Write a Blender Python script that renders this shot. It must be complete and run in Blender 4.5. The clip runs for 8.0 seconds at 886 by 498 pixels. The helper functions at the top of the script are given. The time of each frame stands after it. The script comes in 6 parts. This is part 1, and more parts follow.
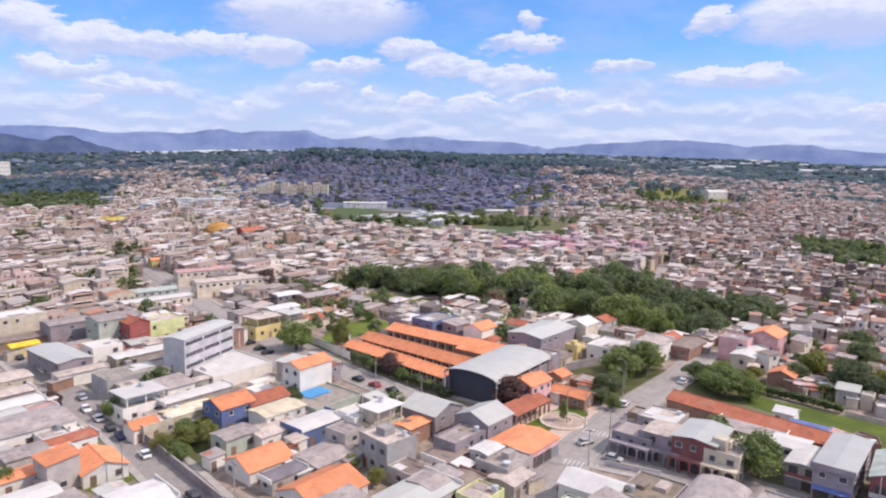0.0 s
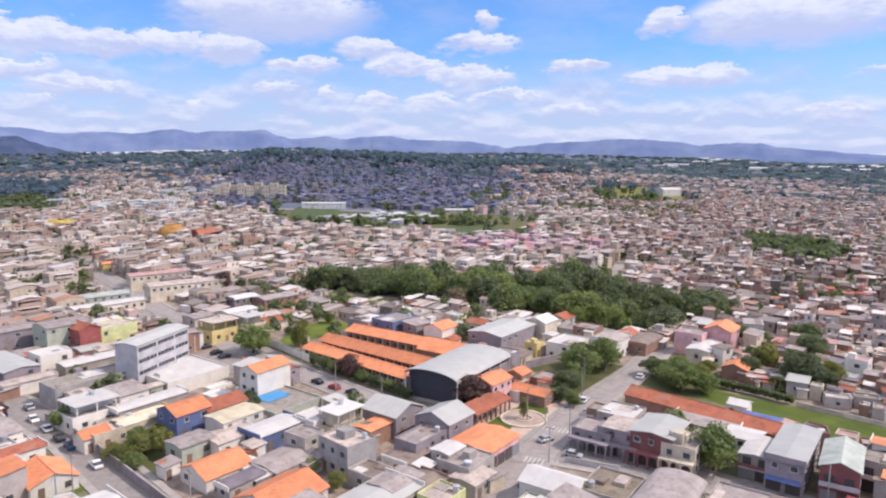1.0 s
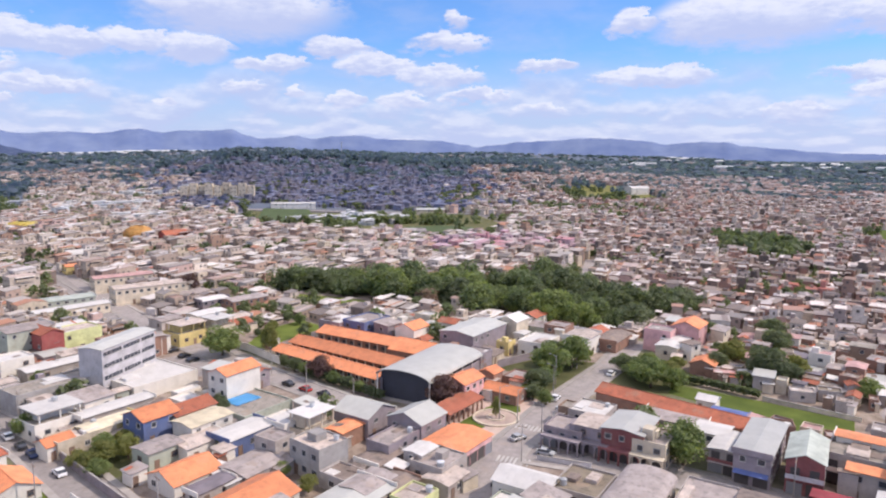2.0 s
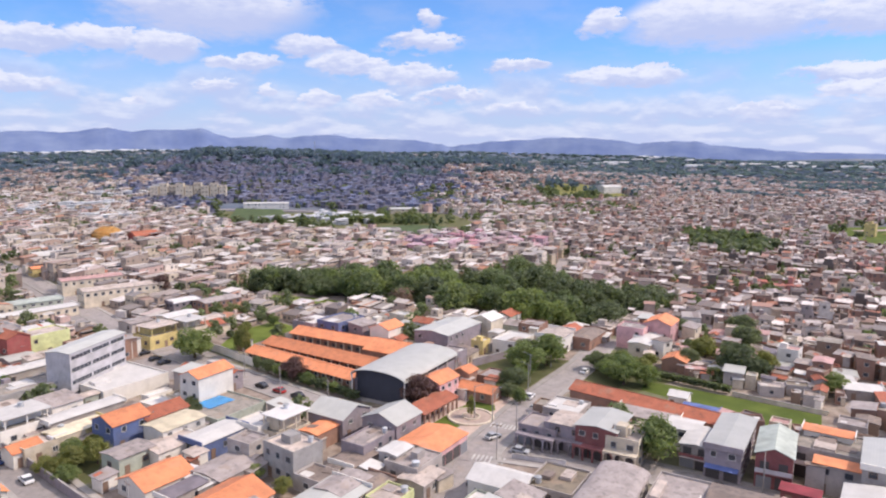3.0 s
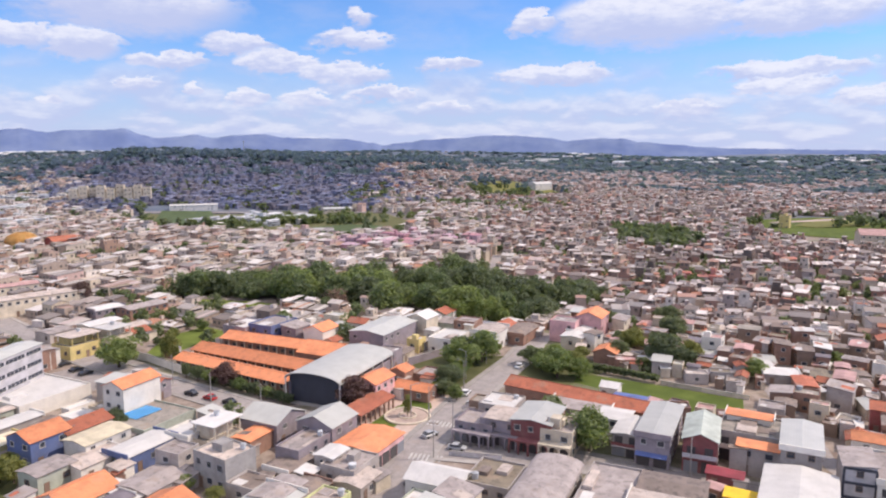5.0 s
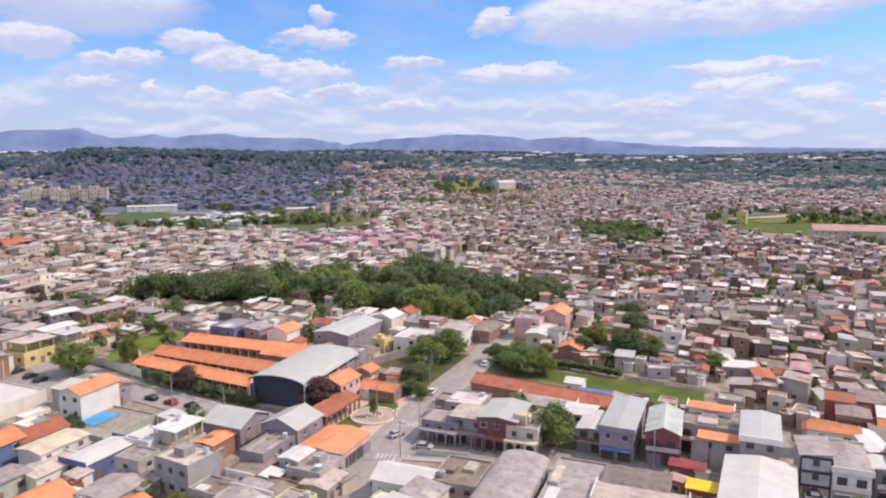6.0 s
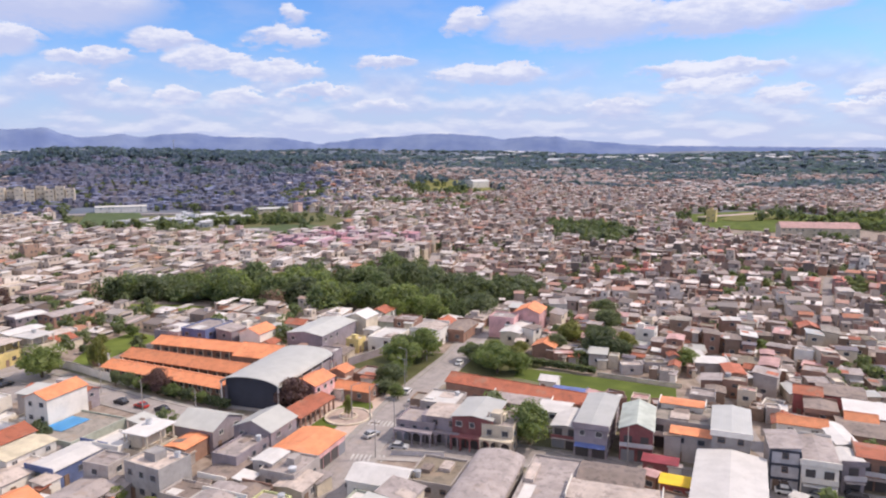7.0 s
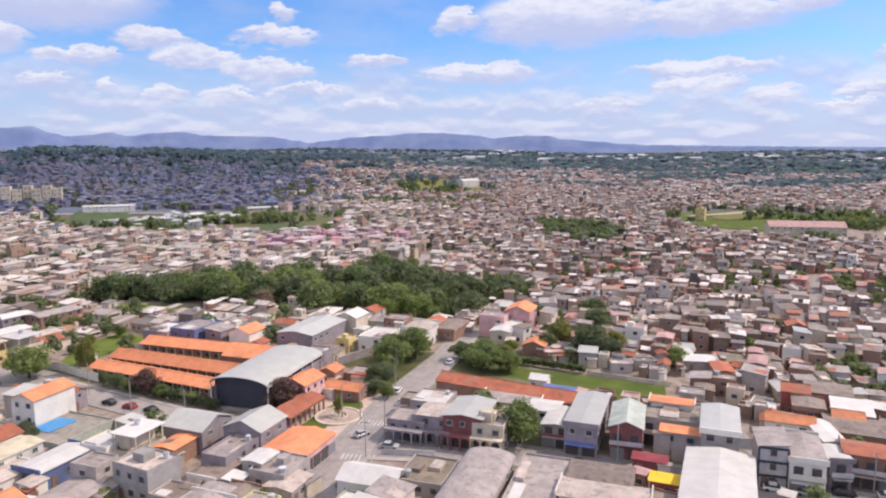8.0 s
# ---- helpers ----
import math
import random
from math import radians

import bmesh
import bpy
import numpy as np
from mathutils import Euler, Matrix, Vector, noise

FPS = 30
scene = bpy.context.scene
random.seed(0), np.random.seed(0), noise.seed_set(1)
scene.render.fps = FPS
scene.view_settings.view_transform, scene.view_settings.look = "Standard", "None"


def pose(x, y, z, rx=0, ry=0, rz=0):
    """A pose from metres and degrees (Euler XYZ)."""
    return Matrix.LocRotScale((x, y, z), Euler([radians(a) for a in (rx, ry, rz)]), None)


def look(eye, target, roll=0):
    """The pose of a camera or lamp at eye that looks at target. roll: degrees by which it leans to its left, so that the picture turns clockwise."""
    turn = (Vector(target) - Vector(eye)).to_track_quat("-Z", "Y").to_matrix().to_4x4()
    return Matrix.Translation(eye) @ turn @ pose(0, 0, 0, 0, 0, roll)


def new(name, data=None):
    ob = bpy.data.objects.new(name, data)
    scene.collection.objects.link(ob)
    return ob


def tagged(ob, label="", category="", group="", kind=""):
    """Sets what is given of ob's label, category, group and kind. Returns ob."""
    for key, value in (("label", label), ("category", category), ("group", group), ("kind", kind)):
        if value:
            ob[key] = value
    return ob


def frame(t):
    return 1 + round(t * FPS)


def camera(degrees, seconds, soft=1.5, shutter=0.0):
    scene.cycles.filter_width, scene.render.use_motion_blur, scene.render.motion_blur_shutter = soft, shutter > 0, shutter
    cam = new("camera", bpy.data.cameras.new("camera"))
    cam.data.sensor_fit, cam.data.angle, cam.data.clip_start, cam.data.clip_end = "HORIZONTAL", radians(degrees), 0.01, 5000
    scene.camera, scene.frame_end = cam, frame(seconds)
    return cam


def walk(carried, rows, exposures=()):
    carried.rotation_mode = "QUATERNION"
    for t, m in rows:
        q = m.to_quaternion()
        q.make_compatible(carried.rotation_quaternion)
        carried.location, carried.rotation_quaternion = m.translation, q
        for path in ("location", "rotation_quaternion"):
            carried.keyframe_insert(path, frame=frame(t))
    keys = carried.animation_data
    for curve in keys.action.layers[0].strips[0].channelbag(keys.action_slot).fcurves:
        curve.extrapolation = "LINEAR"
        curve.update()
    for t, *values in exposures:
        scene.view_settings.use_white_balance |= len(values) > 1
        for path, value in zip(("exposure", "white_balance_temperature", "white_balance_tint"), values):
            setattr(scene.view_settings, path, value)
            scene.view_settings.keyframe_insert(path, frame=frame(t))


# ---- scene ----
cam = camera(65.3, 8.0, soft=2.15)
# seconds, eye x y z, yaw, pitch, roll
ROWS = [
    (0.0, 0.00, 0.00, 65.00, 0.00, -7.79, 0.88),
    (0.5, 0.22, 0.23, 65.00, -1.84, -7.78, 0.68),
    (1.0, 0.36, 0.60, 65.00, -3.32, -7.79, 0.63),
    (1.5, 0.37, 0.96, 64.99, -4.56, -7.80, 0.56),
    (3.0, 0.54, 1.19, 65.07, -7.86, -7.86, 0.45),
    (3.5, 0.65, 1.17, 65.19, -8.88, -7.89, 0.38),
    (4.0, 0.77, 1.30, 65.14, -10.36, -7.92, 0.26),
    (4.5, 0.98, 1.31, 65.09, -11.70, -7.93, 0.13),
    (5.0, 1.17, 1.52, 65.02, -13.27, -7.96, -0.04),
    (6.5, 1.30, 1.85, 64.81, -17.46, -8.07, -0.29),
    (7.0, 1.34, 2.01, 64.76, -18.39, -8.10, -0.31),
    (7.5, 1.36, 2.05, 64.75, -18.70, -8.15, -0.32),
    (8.0, 1.43, 2.07, 64.73, -19.19, -8.17, -0.28),
]
walk(cam, [(t, pose(x, y, z, 90 + pitch, 0, yaw) @ pose(0, 0, 0, 0, 0, roll)) for t, x, y, z, yaw, pitch, roll in ROWS],
     exposures=[(0.0, 0.06, 6350, 13), (4.0, 0.05, 6530, 13), (8.0, 0.03, 6640, 13)])

# ---- sun and sky ----
SUN_TURN, SUN_HEIGHT = radians(96), radians(47)
sun_data = bpy.data.lights.new("sun", "SUN")
sun_data.energy, sun_data.angle, sun_data.color = 3.85, radians(0.6), (1.0, 0.865, 0.725)
sun = new("sun", sun_data)
sun.matrix_world = look((0, 0, 0), (-math.sin(SUN_TURN) * math.cos(SUN_HEIGHT), -math.cos(SUN_TURN) * math.cos(SUN_HEIGHT), -math.sin(SUN_HEIGHT)))
sun.location = (300, -100, 500)
scene.view_settings.exposure = 0.0


class Net:
    """Short hand for wiring shader nodes."""

    def __init__(self, tree):
        self.tree = tree

    def add(self, kind, **values):
        node = self.tree.nodes.new(kind)
        for key, value in values.items():
            setattr(node, key, value) if not key.startswith("in_") else self.put(node, int(key[3:]), value)
        return node

    def put(self, node, index, value):
        if isinstance(value, bpy.types.NodeSocket):
            self.tree.links.new(value, node.inputs[index])
        else:
            node.inputs[index].default_value = value

    def math(self, op, a, b=0.0, c=0.0, clamp=False):
        return self.add("ShaderNodeMath", operation=op, use_clamp=clamp, in_0=a, in_1=b, in_2=c).outputs[0]

    def vec(self, op, a, b=(0, 0, 0)):
        return self.add("ShaderNodeVectorMath", operation=op, in_0=a, in_1=b)

    def ramp(self, value, lo, hi, a=0.0, b=1.0, smooth=True):
        node = self.add("ShaderNodeMapRange", interpolation_type="SMOOTHSTEP" if smooth else "LINEAR")
        for i, v in enumerate((value, lo, hi, a, b)):
            self.put(node, i, v)
        return node.outputs[0]

    def mix(self, fac, a, b, blend="MIX"):
        node = self.add("ShaderNodeMix", data_type="RGBA", blend_type=blend)
        self.put(node, 0, fac), self.put(node, 6, a), self.put(node, 7, b)
        return node.outputs[2]

    def noise(self, where, scale, detail=3.0, rough=0.55):
        node = self.add("ShaderNodeTexNoise")
        node.inputs["Scale"].default_value, node.inputs["Detail"].default_value = scale, detail
        node.inputs["Roughness"].default_value = rough
        self.tree.links.new(where, node.inputs["Vector"])
        return node.outputs["Fac"]


# Cumulus clouds of the sky: degrees to the right of +y, degrees up, half width, half height.
CLOUDS = [
    (-10.2, 10.9, 6.6, 2.1), (-30.2, 8.6, 2.4, 1.35), (-26.3, 7.8, 3.0, 1.2), (-22.4, 7.6, 2.7, 0.9), (-17.9, 8.1, 2.4, 1.0), (-13.6, 7.8, 2.4, 1.15),
    (-28.6, 5.7, 3.1, 0.85), (-24.1, 4.6, 3.5, 0.67), (-2.8, 8.3, 2.5, 0.79), (6.4, 10.5, 1.1, 0.69), (6.2, 8.8, 2.9, 0.72), (14.1, 7.1, 2.3, 0.6),
    (0.4, 6.9, 3.3, 0.88), (5.3, 6.2, 3.7, 0.84), (-10.2, 5.0, 1.6, 0.51), (-5.9, 4.9, 0.9, 0.45), (-2.2, 4.2, 1.6, 0.7), (2.6, 4.2, 2.4, 0.62),
    (-16.0, 3.6, 1.0, 0.34), (-26.7, 3.6, 1.0, 0.33), (14.3, 3.8, 1.7, 0.35), (22.0, 6.0, 4.6, 0.82), (-8.1, 6.8, 2.7, 0.6), (8.5, 4.6, 2.9, 0.6),
    (20.6, 10.2, 1.5, 0.96), (29.1, 10.1, 6.5, 1.9), (39.6, 9.8, 5.5, 1.3), (39.2, 5.9, 5.4, 0.71), (39.0, 4.7, 3.3, 0.76), (44.1, 3.8, 2.0, 0.77),
    (50.2, 4.1, 1.4, 0.6), (53.0, 6.7, 1.9, 1.3), (46.5, 10.4, 1.9, 0.85), (49.0, 3.1, 1.8, 0.46), (32.1, 3.2, 2.7, 0.6), (13.6, 3.6, 2.4, 0.49),
    (-36.7, 7.1, 4.3, 1.04), (57.0, 4.5, 3.4, 0.9),
]
world = bpy.data.worlds.new("world")
scene.world = world
world.use_nodes = True
world.node_tree.nodes.clear()
net = Net(world.node_tree)
sky = net.add("ShaderNodeTexSky", sky_type="NISHITA", sun_disc=False)
sky.sun_elevation, sky.sun_rotation = SUN_HEIGHT, SUN_TURN
sky.air_density, sky.dust_density, sky.ozone_density = 1.0, 0.6, 3.0
way = net.add("ShaderNodeTexCoord").outputs["Generated"]
axes = net.add("ShaderNodeSeparateXYZ", in_0=way)
turn_deg = net.math("MULTIPLY", net.math("ARCTAN2", axes.outputs[0], axes.outputs[1]), 57.2958)
rise_deg = net.math("MULTIPLY", net.math("ARCSINE", axes.outputs[2]), 57.2958)
flat_way = net.add("ShaderNodeCombineXYZ", in_0=turn_deg, in_1=net.math("MULTIPLY", rise_deg, 2.4)).outputs[0]
billow = net.noise(flat_way, 0.30, 8.0, 0.62)
wisp = net.noise(flat_way, 0.11, 5.0, 0.6)
curl = net.math("SUBTRACT", net.noise(flat_way, 1.0, 6.0, 0.6), 0.5)
bent_turn = net.math("ADD", turn_deg, net.math("MULTIPLY", net.math("ADD", net.math("SUBTRACT", billow, 0.5), net.math("MULTIPLY", curl, 0.45)), 4.2))
bent_rise = net.math("ADD", rise_deg, net.math("MULTIPLY", net.math("ADD", net.math("SUBTRACT", billow, 0.5), net.math("MULTIPLY", curl, 0.45)), 2.6))
bent = net.add("ShaderNodeCombineXYZ", in_0=bent_turn, in_1=bent_rise).outputs[0]
cover, lit = 0.0, 0.0
for turn_at, rise_at, half_w, half_h in CLOUDS:
    off = net.vec("SUBTRACT", bent, (turn_at, rise_at, 0)).outputs[0]
    off = net.vec("MULTIPLY", off, (1 / half_w, 1 / half_h, 1)).outputs[0]
    up = net.add("ShaderNodeSeparateXYZ", in_0=off).outputs[1]
    far_out = net.vec("LENGTH", off).outputs[1]
    inside = net.ramp(far_out, net.ramp(up, -0.6, 0.5, 1.55, 1.28), net.ramp(up, -0.6, 0.5, 0.70, 0.93))
    top = net.ramp(up, -0.55, 0.75)
    cover = net.math("MAXIMUM", cover, inside)
    lit = net.math("MAXIMUM", lit, net.math("MULTIPLY", inside, top))


def banks(lift):
    """Broken cloud layers that crowd together towards the horizon."""
    crowd_up = net.math("MULTIPLY", net.math("LOGARITHM", net.math("MAXIMUM", net.math("ADD", rise_deg, 2.2 + lift), 0.2), 2.71828), 9.0)
    where = net.add("ShaderNodeCombineXYZ", in_0=net.math("MULTIPLY", turn_deg, 0.62), in_1=crowd_up, in_2=3.7).outputs[0]
    return net.noise(where, 0.30, 4.5, 0.5)


bank = banks(0.0)
bank_cover = net.math("MULTIPLY", net.ramp(bank, 0.38, 0.55, 0.5, 1.0), net.ramp(rise_deg, 8.6, 4.8))
bank_lit = net.ramp(net.math("SUBTRACT", bank, banks(0.45)), -0.07, 0.12)
# Unseen cloud overhead and behind the view, added as fill light.
high = net.math("MULTIPLY", net.ramp(net.noise(way, 2.6, 6.0, 0.55), 0.41, 0.55), net.ramp(rise_deg, 13.0, 22.0))
lit = net.math("MAXIMUM", lit, net.math("MULTIPLY", high, 0.95))
lit = net.math("MAXIMUM", lit, net.math("MULTIPLY", bank_cover, net.math("MULTIPLY", bank_lit, 0.7)))
lit = net.math("MULTIPLY", lit, net.ramp(net.math("ADD", billow, net.math("MULTIPLY", curl, 0.7)), 0.3, 0.58, 0.6, 1.0))
thin = net.math("MULTIPLY", net.ramp(wisp, 0.42, 0.66), 0.28)
cover = net.math("MAXIMUM", net.math("MAXIMUM", cover, thin), net.math("MAXIMUM", high, net.math("MULTIPLY", bank_cover, 0.85)))
cloud_colour = net.mix(lit, (0.53, 0.595, 0.85, 1), (0.83, 0.855, 0.965, 1))
# overhead cloud out of view glows brighter to lift the shadows
cloud_colour = net.mix(net.ramp(rise_deg, 16.0, 40.0), cloud_colour, (1.36, 1.30, 1.28, 1))
blue = net.mix(1.0, sky.outputs[0], (0.084, 0.122, 0.176, 1), "MULTIPLY")
pale = net.mix(net.ramp(rise_deg, 6.5, -0.5, 0.0, 0.8), blue, (0.55, 0.62, 0.90, 1))
shown = net.mix(net.math("MULTIPLY", cover, 0.94), pale, cloud_colour)
ground_glow = net.add("ShaderNodeBackground", in_0=shown, in_1=1.0)
net.add("ShaderNodeOutputWorld", in_0=ground_glow.outputs[0])

# ---- materials ----
def base_material(name, rough, metal=0.0):
    m = bpy.data.materials.new(name)
    m.use_nodes = True
    n = Net(m.node_tree)
    shader = m.node_tree.nodes["Principled BSDF"]
    shader.inputs["Roughness"].default_value, shader.inputs["Metallic"].default_value = rough, metal
    return m, n, shader


def bump(n, shader, height, strength, distance):
    node = n.add("ShaderNodeBump")
    node.inputs["Strength"].default_value, node.inputs["Distance"].default_value = strength, distance
    n.tree.links.new(height, node.inputs["Height"])
    n.tree.links.new(node.outputs[0], shader.inputs["Normal"])


def plain(name, colour, rough=0.8, metal=0.0, dirt=0.3, jitter=0.12, ribs=0.0, tiles=0.0, worn=0.0):
    """Painted, plastered or sheet surface: stains at two scales, each thing a shade of its own."""
    m, n, shader = base_material(name, rough, metal)
    where = n.add("ShaderNodeTexCoord").outputs["Object"]
    chance = n.add("ShaderNodeObjectInfo").outputs["Random"]
    shift = n.vec("ADD", where, n.add("ShaderNodeCombineXYZ", in_0=n.math("MULTIPLY", chance, 60.0)).outputs[0]).outputs[0]
    large, fine = n.noise(shift, 0.35, 4.0), n.noise(shift, 2.6, 4.0, 0.65)
    col = n.mix(n.ramp(large, 0.3, 0.75, 0.0, dirt), (*colour, 1), tuple(c * 0.42 for c in colour) + (1,))
    col = n.mix(n.ramp(fine, 0.45, 0.75, 0.0, dirt * 0.8), col, tuple(0.5 * c + 0.06 for c in colour) + (1,))
    if worn:
        blot, moss = n.noise(shift, 0.75, 6.0, 0.7), n.noise(shift, 0.22, 5.0, 0.6)
        col = n.mix(n.ramp(blot, 0.52, 0.62, 0.0, worn), col, tuple(0.30 * c + 0.02 for c in colour) + (1,))
        col = n.mix(n.ramp(moss, 0.55, 0.68, 0.0, worn * 0.8), col, (0.30, 0.22, 0.16, 1))
        col = n.mix(n.ramp(blot, 0.36, 0.28, 0.0, worn * 0.6), col, tuple(min(0.8, 1.35 * c) for c in colour) + (1,))
    value = n.ramp(chance, 0, 1, 1 - jitter, 1 + jitter, False)
    col = n.mix(1.0, col, n.add("ShaderNodeCombineXYZ", in_0=value, in_1=value, in_2=value).outputs[0], "MULTIPLY")
    height = fine
    if ribs or tiles:
        wave = n.add("ShaderNodeTexWave", wave_type="BANDS", bands_direction="X")
        wave.inputs["Scale"].default_value = 0.314 / (ribs or tiles)
        n.tree.links.new(where, wave.inputs["Vector"])
        height = wave.outputs["Fac"]
        if tiles:
            rows = n.add("ShaderNodeTexWave", wave_type="BANDS", bands_direction="Y", wave_profile="SAW")
            rows.inputs["Scale"].default_value = 0.314 / 0.42
            n.tree.links.new(where, rows.inputs["Vector"])
            height = n.math("ADD", height, rows.outputs["Fac"])
            col = n.mix(n.ramp(height, 0.2, 1.0, 0.35, 0.0), col, tuple(c * 0.45 for c in colour) + (1,))
        else:
            col = n.mix(n.ramp(height, 0.0, 0.6, 0.1, 0.0), col, tuple(c * 0.5 for c in colour) + (1,))
    n.tree.links.new(col, shader.inputs["Base Color"])
    bump(n, shader, height, 0.4, 0.04 if tiles else 0.015 if ribs else 0.012)
    return m


def mixed(name, colours, rough=0.85, coarse=0.02):
    """One surface for many far things: each house or roof takes one of the colours, with grain over it."""
    m, n, shader = base_material(name, rough)
    chance = n.add("ShaderNodeAttribute", attribute_name="shade").outputs["Fac"]
    pick = n.add("ShaderNodeValToRGB")
    pick.color_ramp.interpolation = "CONSTANT"
    steps = pick.color_ramp.elements
    while len(steps) < len(colours):
        steps.new(1.0)
    for i, c in enumerate(colours):
        steps[i].position, steps[i].color = i / len(colours), (*c, 1)
    n.tree.links.new(chance, pick.inputs[0])
    where = n.add("ShaderNodeTexCoord").outputs["Object"]
    grain = n.noise(where, 0.8, 4.0, 0.65)
    wide = n.noise(where, coarse, 3.0)
    col = n.mix(n.ramp(grain, 0.35, 0.75, 0.0, 0.4), pick.outputs[0], (0.16, 0.14, 0.13, 1))
    col = n.mix(n.ramp(wide, 0.4, 0.7, 0.0, 0.2), col, (0.4, 0.3, 0.26, 1))
    n.tree.links.new(col, shader.inputs["Base Color"])
    return m


def leafy(name, dark, light, rough=0.65):
    m, n, shader = base_material(name, rough)
    geo = n.add("ShaderNodeNewGeometry")
    where = n.add("ShaderNodeTexCoord").outputs["Object"]
    chance = n.add("ShaderNodeObjectInfo").outputs["Random"]
    spread = n.math("ADD", n.math("MULTIPLY", n.noise(where, 0.12, 3.0), 0.9), n.math("MULTIPLY", geo.outputs["Random Per Island"], 0.5))
    spread = n.math("ADD", spread, n.math("MULTIPLY", chance, 0.3))
    colour = n.mix(n.ramp(spread, 0.45, 1.15), (*dark, 1), (*light, 1))
    n.tree.links.new(colour, shader.inputs["Base Color"])
    through_leaf = n.add("ShaderNodeBsdfTranslucent", in_0=n.mix(1.0, colour, (1.5, 1.6, 0.9, 1), "MULTIPLY"))
    both = n.add("ShaderNodeMixShader", in_0=0.48, in_1=shader.outputs[0], in_2=through_leaf.outputs[0])
    n.tree.links.new(both.outputs[0], m.node_tree.nodes["Material Output"].inputs[0])
    return m


WALLS = {
    "white": ((0.76, 0.715, 0.655), "white-painted"), "beige": ((0.66, 0.57, 0.45), "beige-plastered"),
    "grey": ((0.46, 0.41, 0.385), "grey-rendered"), "mauve": ((0.31, 0.265, 0.29), "mauve-grey"),
    "sage": ((0.42, 0.45, 0.38), "pale green"), "brown": ((0.28, 0.19, 0.14), "brown"),
    "brick": ((0.33, 0.19, 0.14), "bare brick"), "pink": ((0.72, 0.42, 0.42), "pink-painted"),
    "red": ((0.42, 0.11, 0.10), "red-painted"), "maroon": ((0.26, 0.09, 0.09), "maroon-painted"),
    "blue": ((0.12, 0.16, 0.32), "blue-painted"), "lime": ((0.70, 0.72, 0.36), "yellow-green"),
    "yellow": ((0.70, 0.56, 0.24), "yellow-painted"), "concrete": ((0.36, 0.34, 0.33), "bare concrete"),
    "office": ((0.60, 0.575, 0.60), "pale grey"),
}
TOPS = {
    "orange": ((0.78, 0.285, 0.13), "bright orange tile"), "rust": ((0.46, 0.14, 0.075), "weathered red tile"),
    "grey": ((0.395, 0.338, 0.322), "grey fibre-cement"), "zinc": ((0.475, 0.47, 0.44), "pale zinc sheet"),
    "white": ((0.62, 0.595, 0.575), "white"), "beige": ((0.58, 0.485, 0.43), "beige"),
    "brown": ((0.27, 0.21, 0.18), "brown"), "concrete": ((0.33, 0.29, 0.25), "stained concrete"),
    "pink": ((0.54, 0.325, 0.305), "pinkish"), "cream": ((0.76, 0.66, 0.48), "pale cream"), "mauve": ((0.19, 0.165, 0.19), "dark mauve"),
    "green": ((0.47, 0.51, 0.46), "pale grey-green sheet"), "blue": ((0.13, 0.18, 0.42), "blue sheet"),
    "red": ((0.33, 0.05, 0.07), "dark red"), "moss": ((0.25, 0.205, 0.15), "moss-stained concrete"), "yellow": ((0.85, 0.55, 0.03), "yellow"),
}
WALL_MAT = {k: plain("wall_" + k, c, 0.85, dirt=0.28 if k == "white" else 0.5, worn=0.1 if k == "white" else 0.22) for k, (c, _) in WALLS.items()}
TOP_MAT = {}
for k, (c, _) in TOPS.items():
    if k in ("orange", "rust"):
        TOP_MAT[k] = plain("tiles_" + k, c, 0.75, dirt=0.45, jitter=0.2, tiles=0.24, worn=0.55 if k == "rust" else 0.28)
    elif k == "zinc":
        TOP_MAT[k] = plain("sheet_" + k, c, 0.45, dirt=0.22, ribs=0.5)
    else:
        TOP_MAT[k] = plain("roof_" + k, c, 0.75, dirt=0.25 if k == "white" else 0.6, ribs=0.35, worn=0.75 if k in ("concrete", "brown", "moss") else 0.55 if k in ("grey", "beige") else 0.1)
# near-black for flat panels that paint the shade inside openings
SHADE, _n, _s = base_material("painted_interior_shade", 0.9)
_s.inputs["Base Color"].default_value = (0.085, 0.075, 0.075, 1)
GLASS, _n, _s = base_material("window_glass", 0.12)
_s.inputs["Base Color"].default_value = (0.06, 0.065, 0.08, 1)
FRAME_MAT = plain("window_frame", (0.55, 0.53, 0.5), 0.5, dirt=0.1)
DOOR_MAT = plain("door_paint", (0.24, 0.16, 0.12), 0.5)
SHUTTER_MAT = plain("steel_shutter", (0.30, 0.31, 0.34), 0.5, 0.3, ribs=0.12)
ASPHALT = plain("asphalt", (0.335, 0.30, 0.29), 0.9, dirt=0.4, worn=0.3)
PAVING = plain("paving", (0.36, 0.33, 0.31), 0.85, dirt=0.4)
SAND = plain("sandy_paving", (0.52, 0.40, 0.34), 0.9, dirt=0.3, worn=0.25)
PAINT = plain("road_paint", (0.5, 0.48, 0.46), 0.7, dirt=0.5)
GRASS = leafy("grass", (0.12, 0.17, 0.03), (0.25, 0.31, 0.065), 0.9)
ROUGH = leafy("rough_grass", (0.11, 0.125, 0.05), (0.22, 0.22, 0.105), 0.9)
MEADOW = leafy("meadow", (0.27, 0.265, 0.09), (0.46, 0.42, 0.17), 0.9)
PASTURE = leafy("pasture", (0.115, 0.165, 0.075), (0.19, 0.25, 0.115), 0.9)
BARK = plain("bark", (0.13, 0.09, 0.065), 0.9)
LEAF = leafy("foliage", (0.11, 0.15, 0.06), (0.25, 0.29, 0.11))
LEAF_WOOD = leafy("wood_foliage", (0.10, 0.132, 0.07), (0.215, 0.252, 0.13))
LEAF_DARK = leafy("dark_foliage", (0.09, 0.115, 0.07), (0.18, 0.205, 0.11))
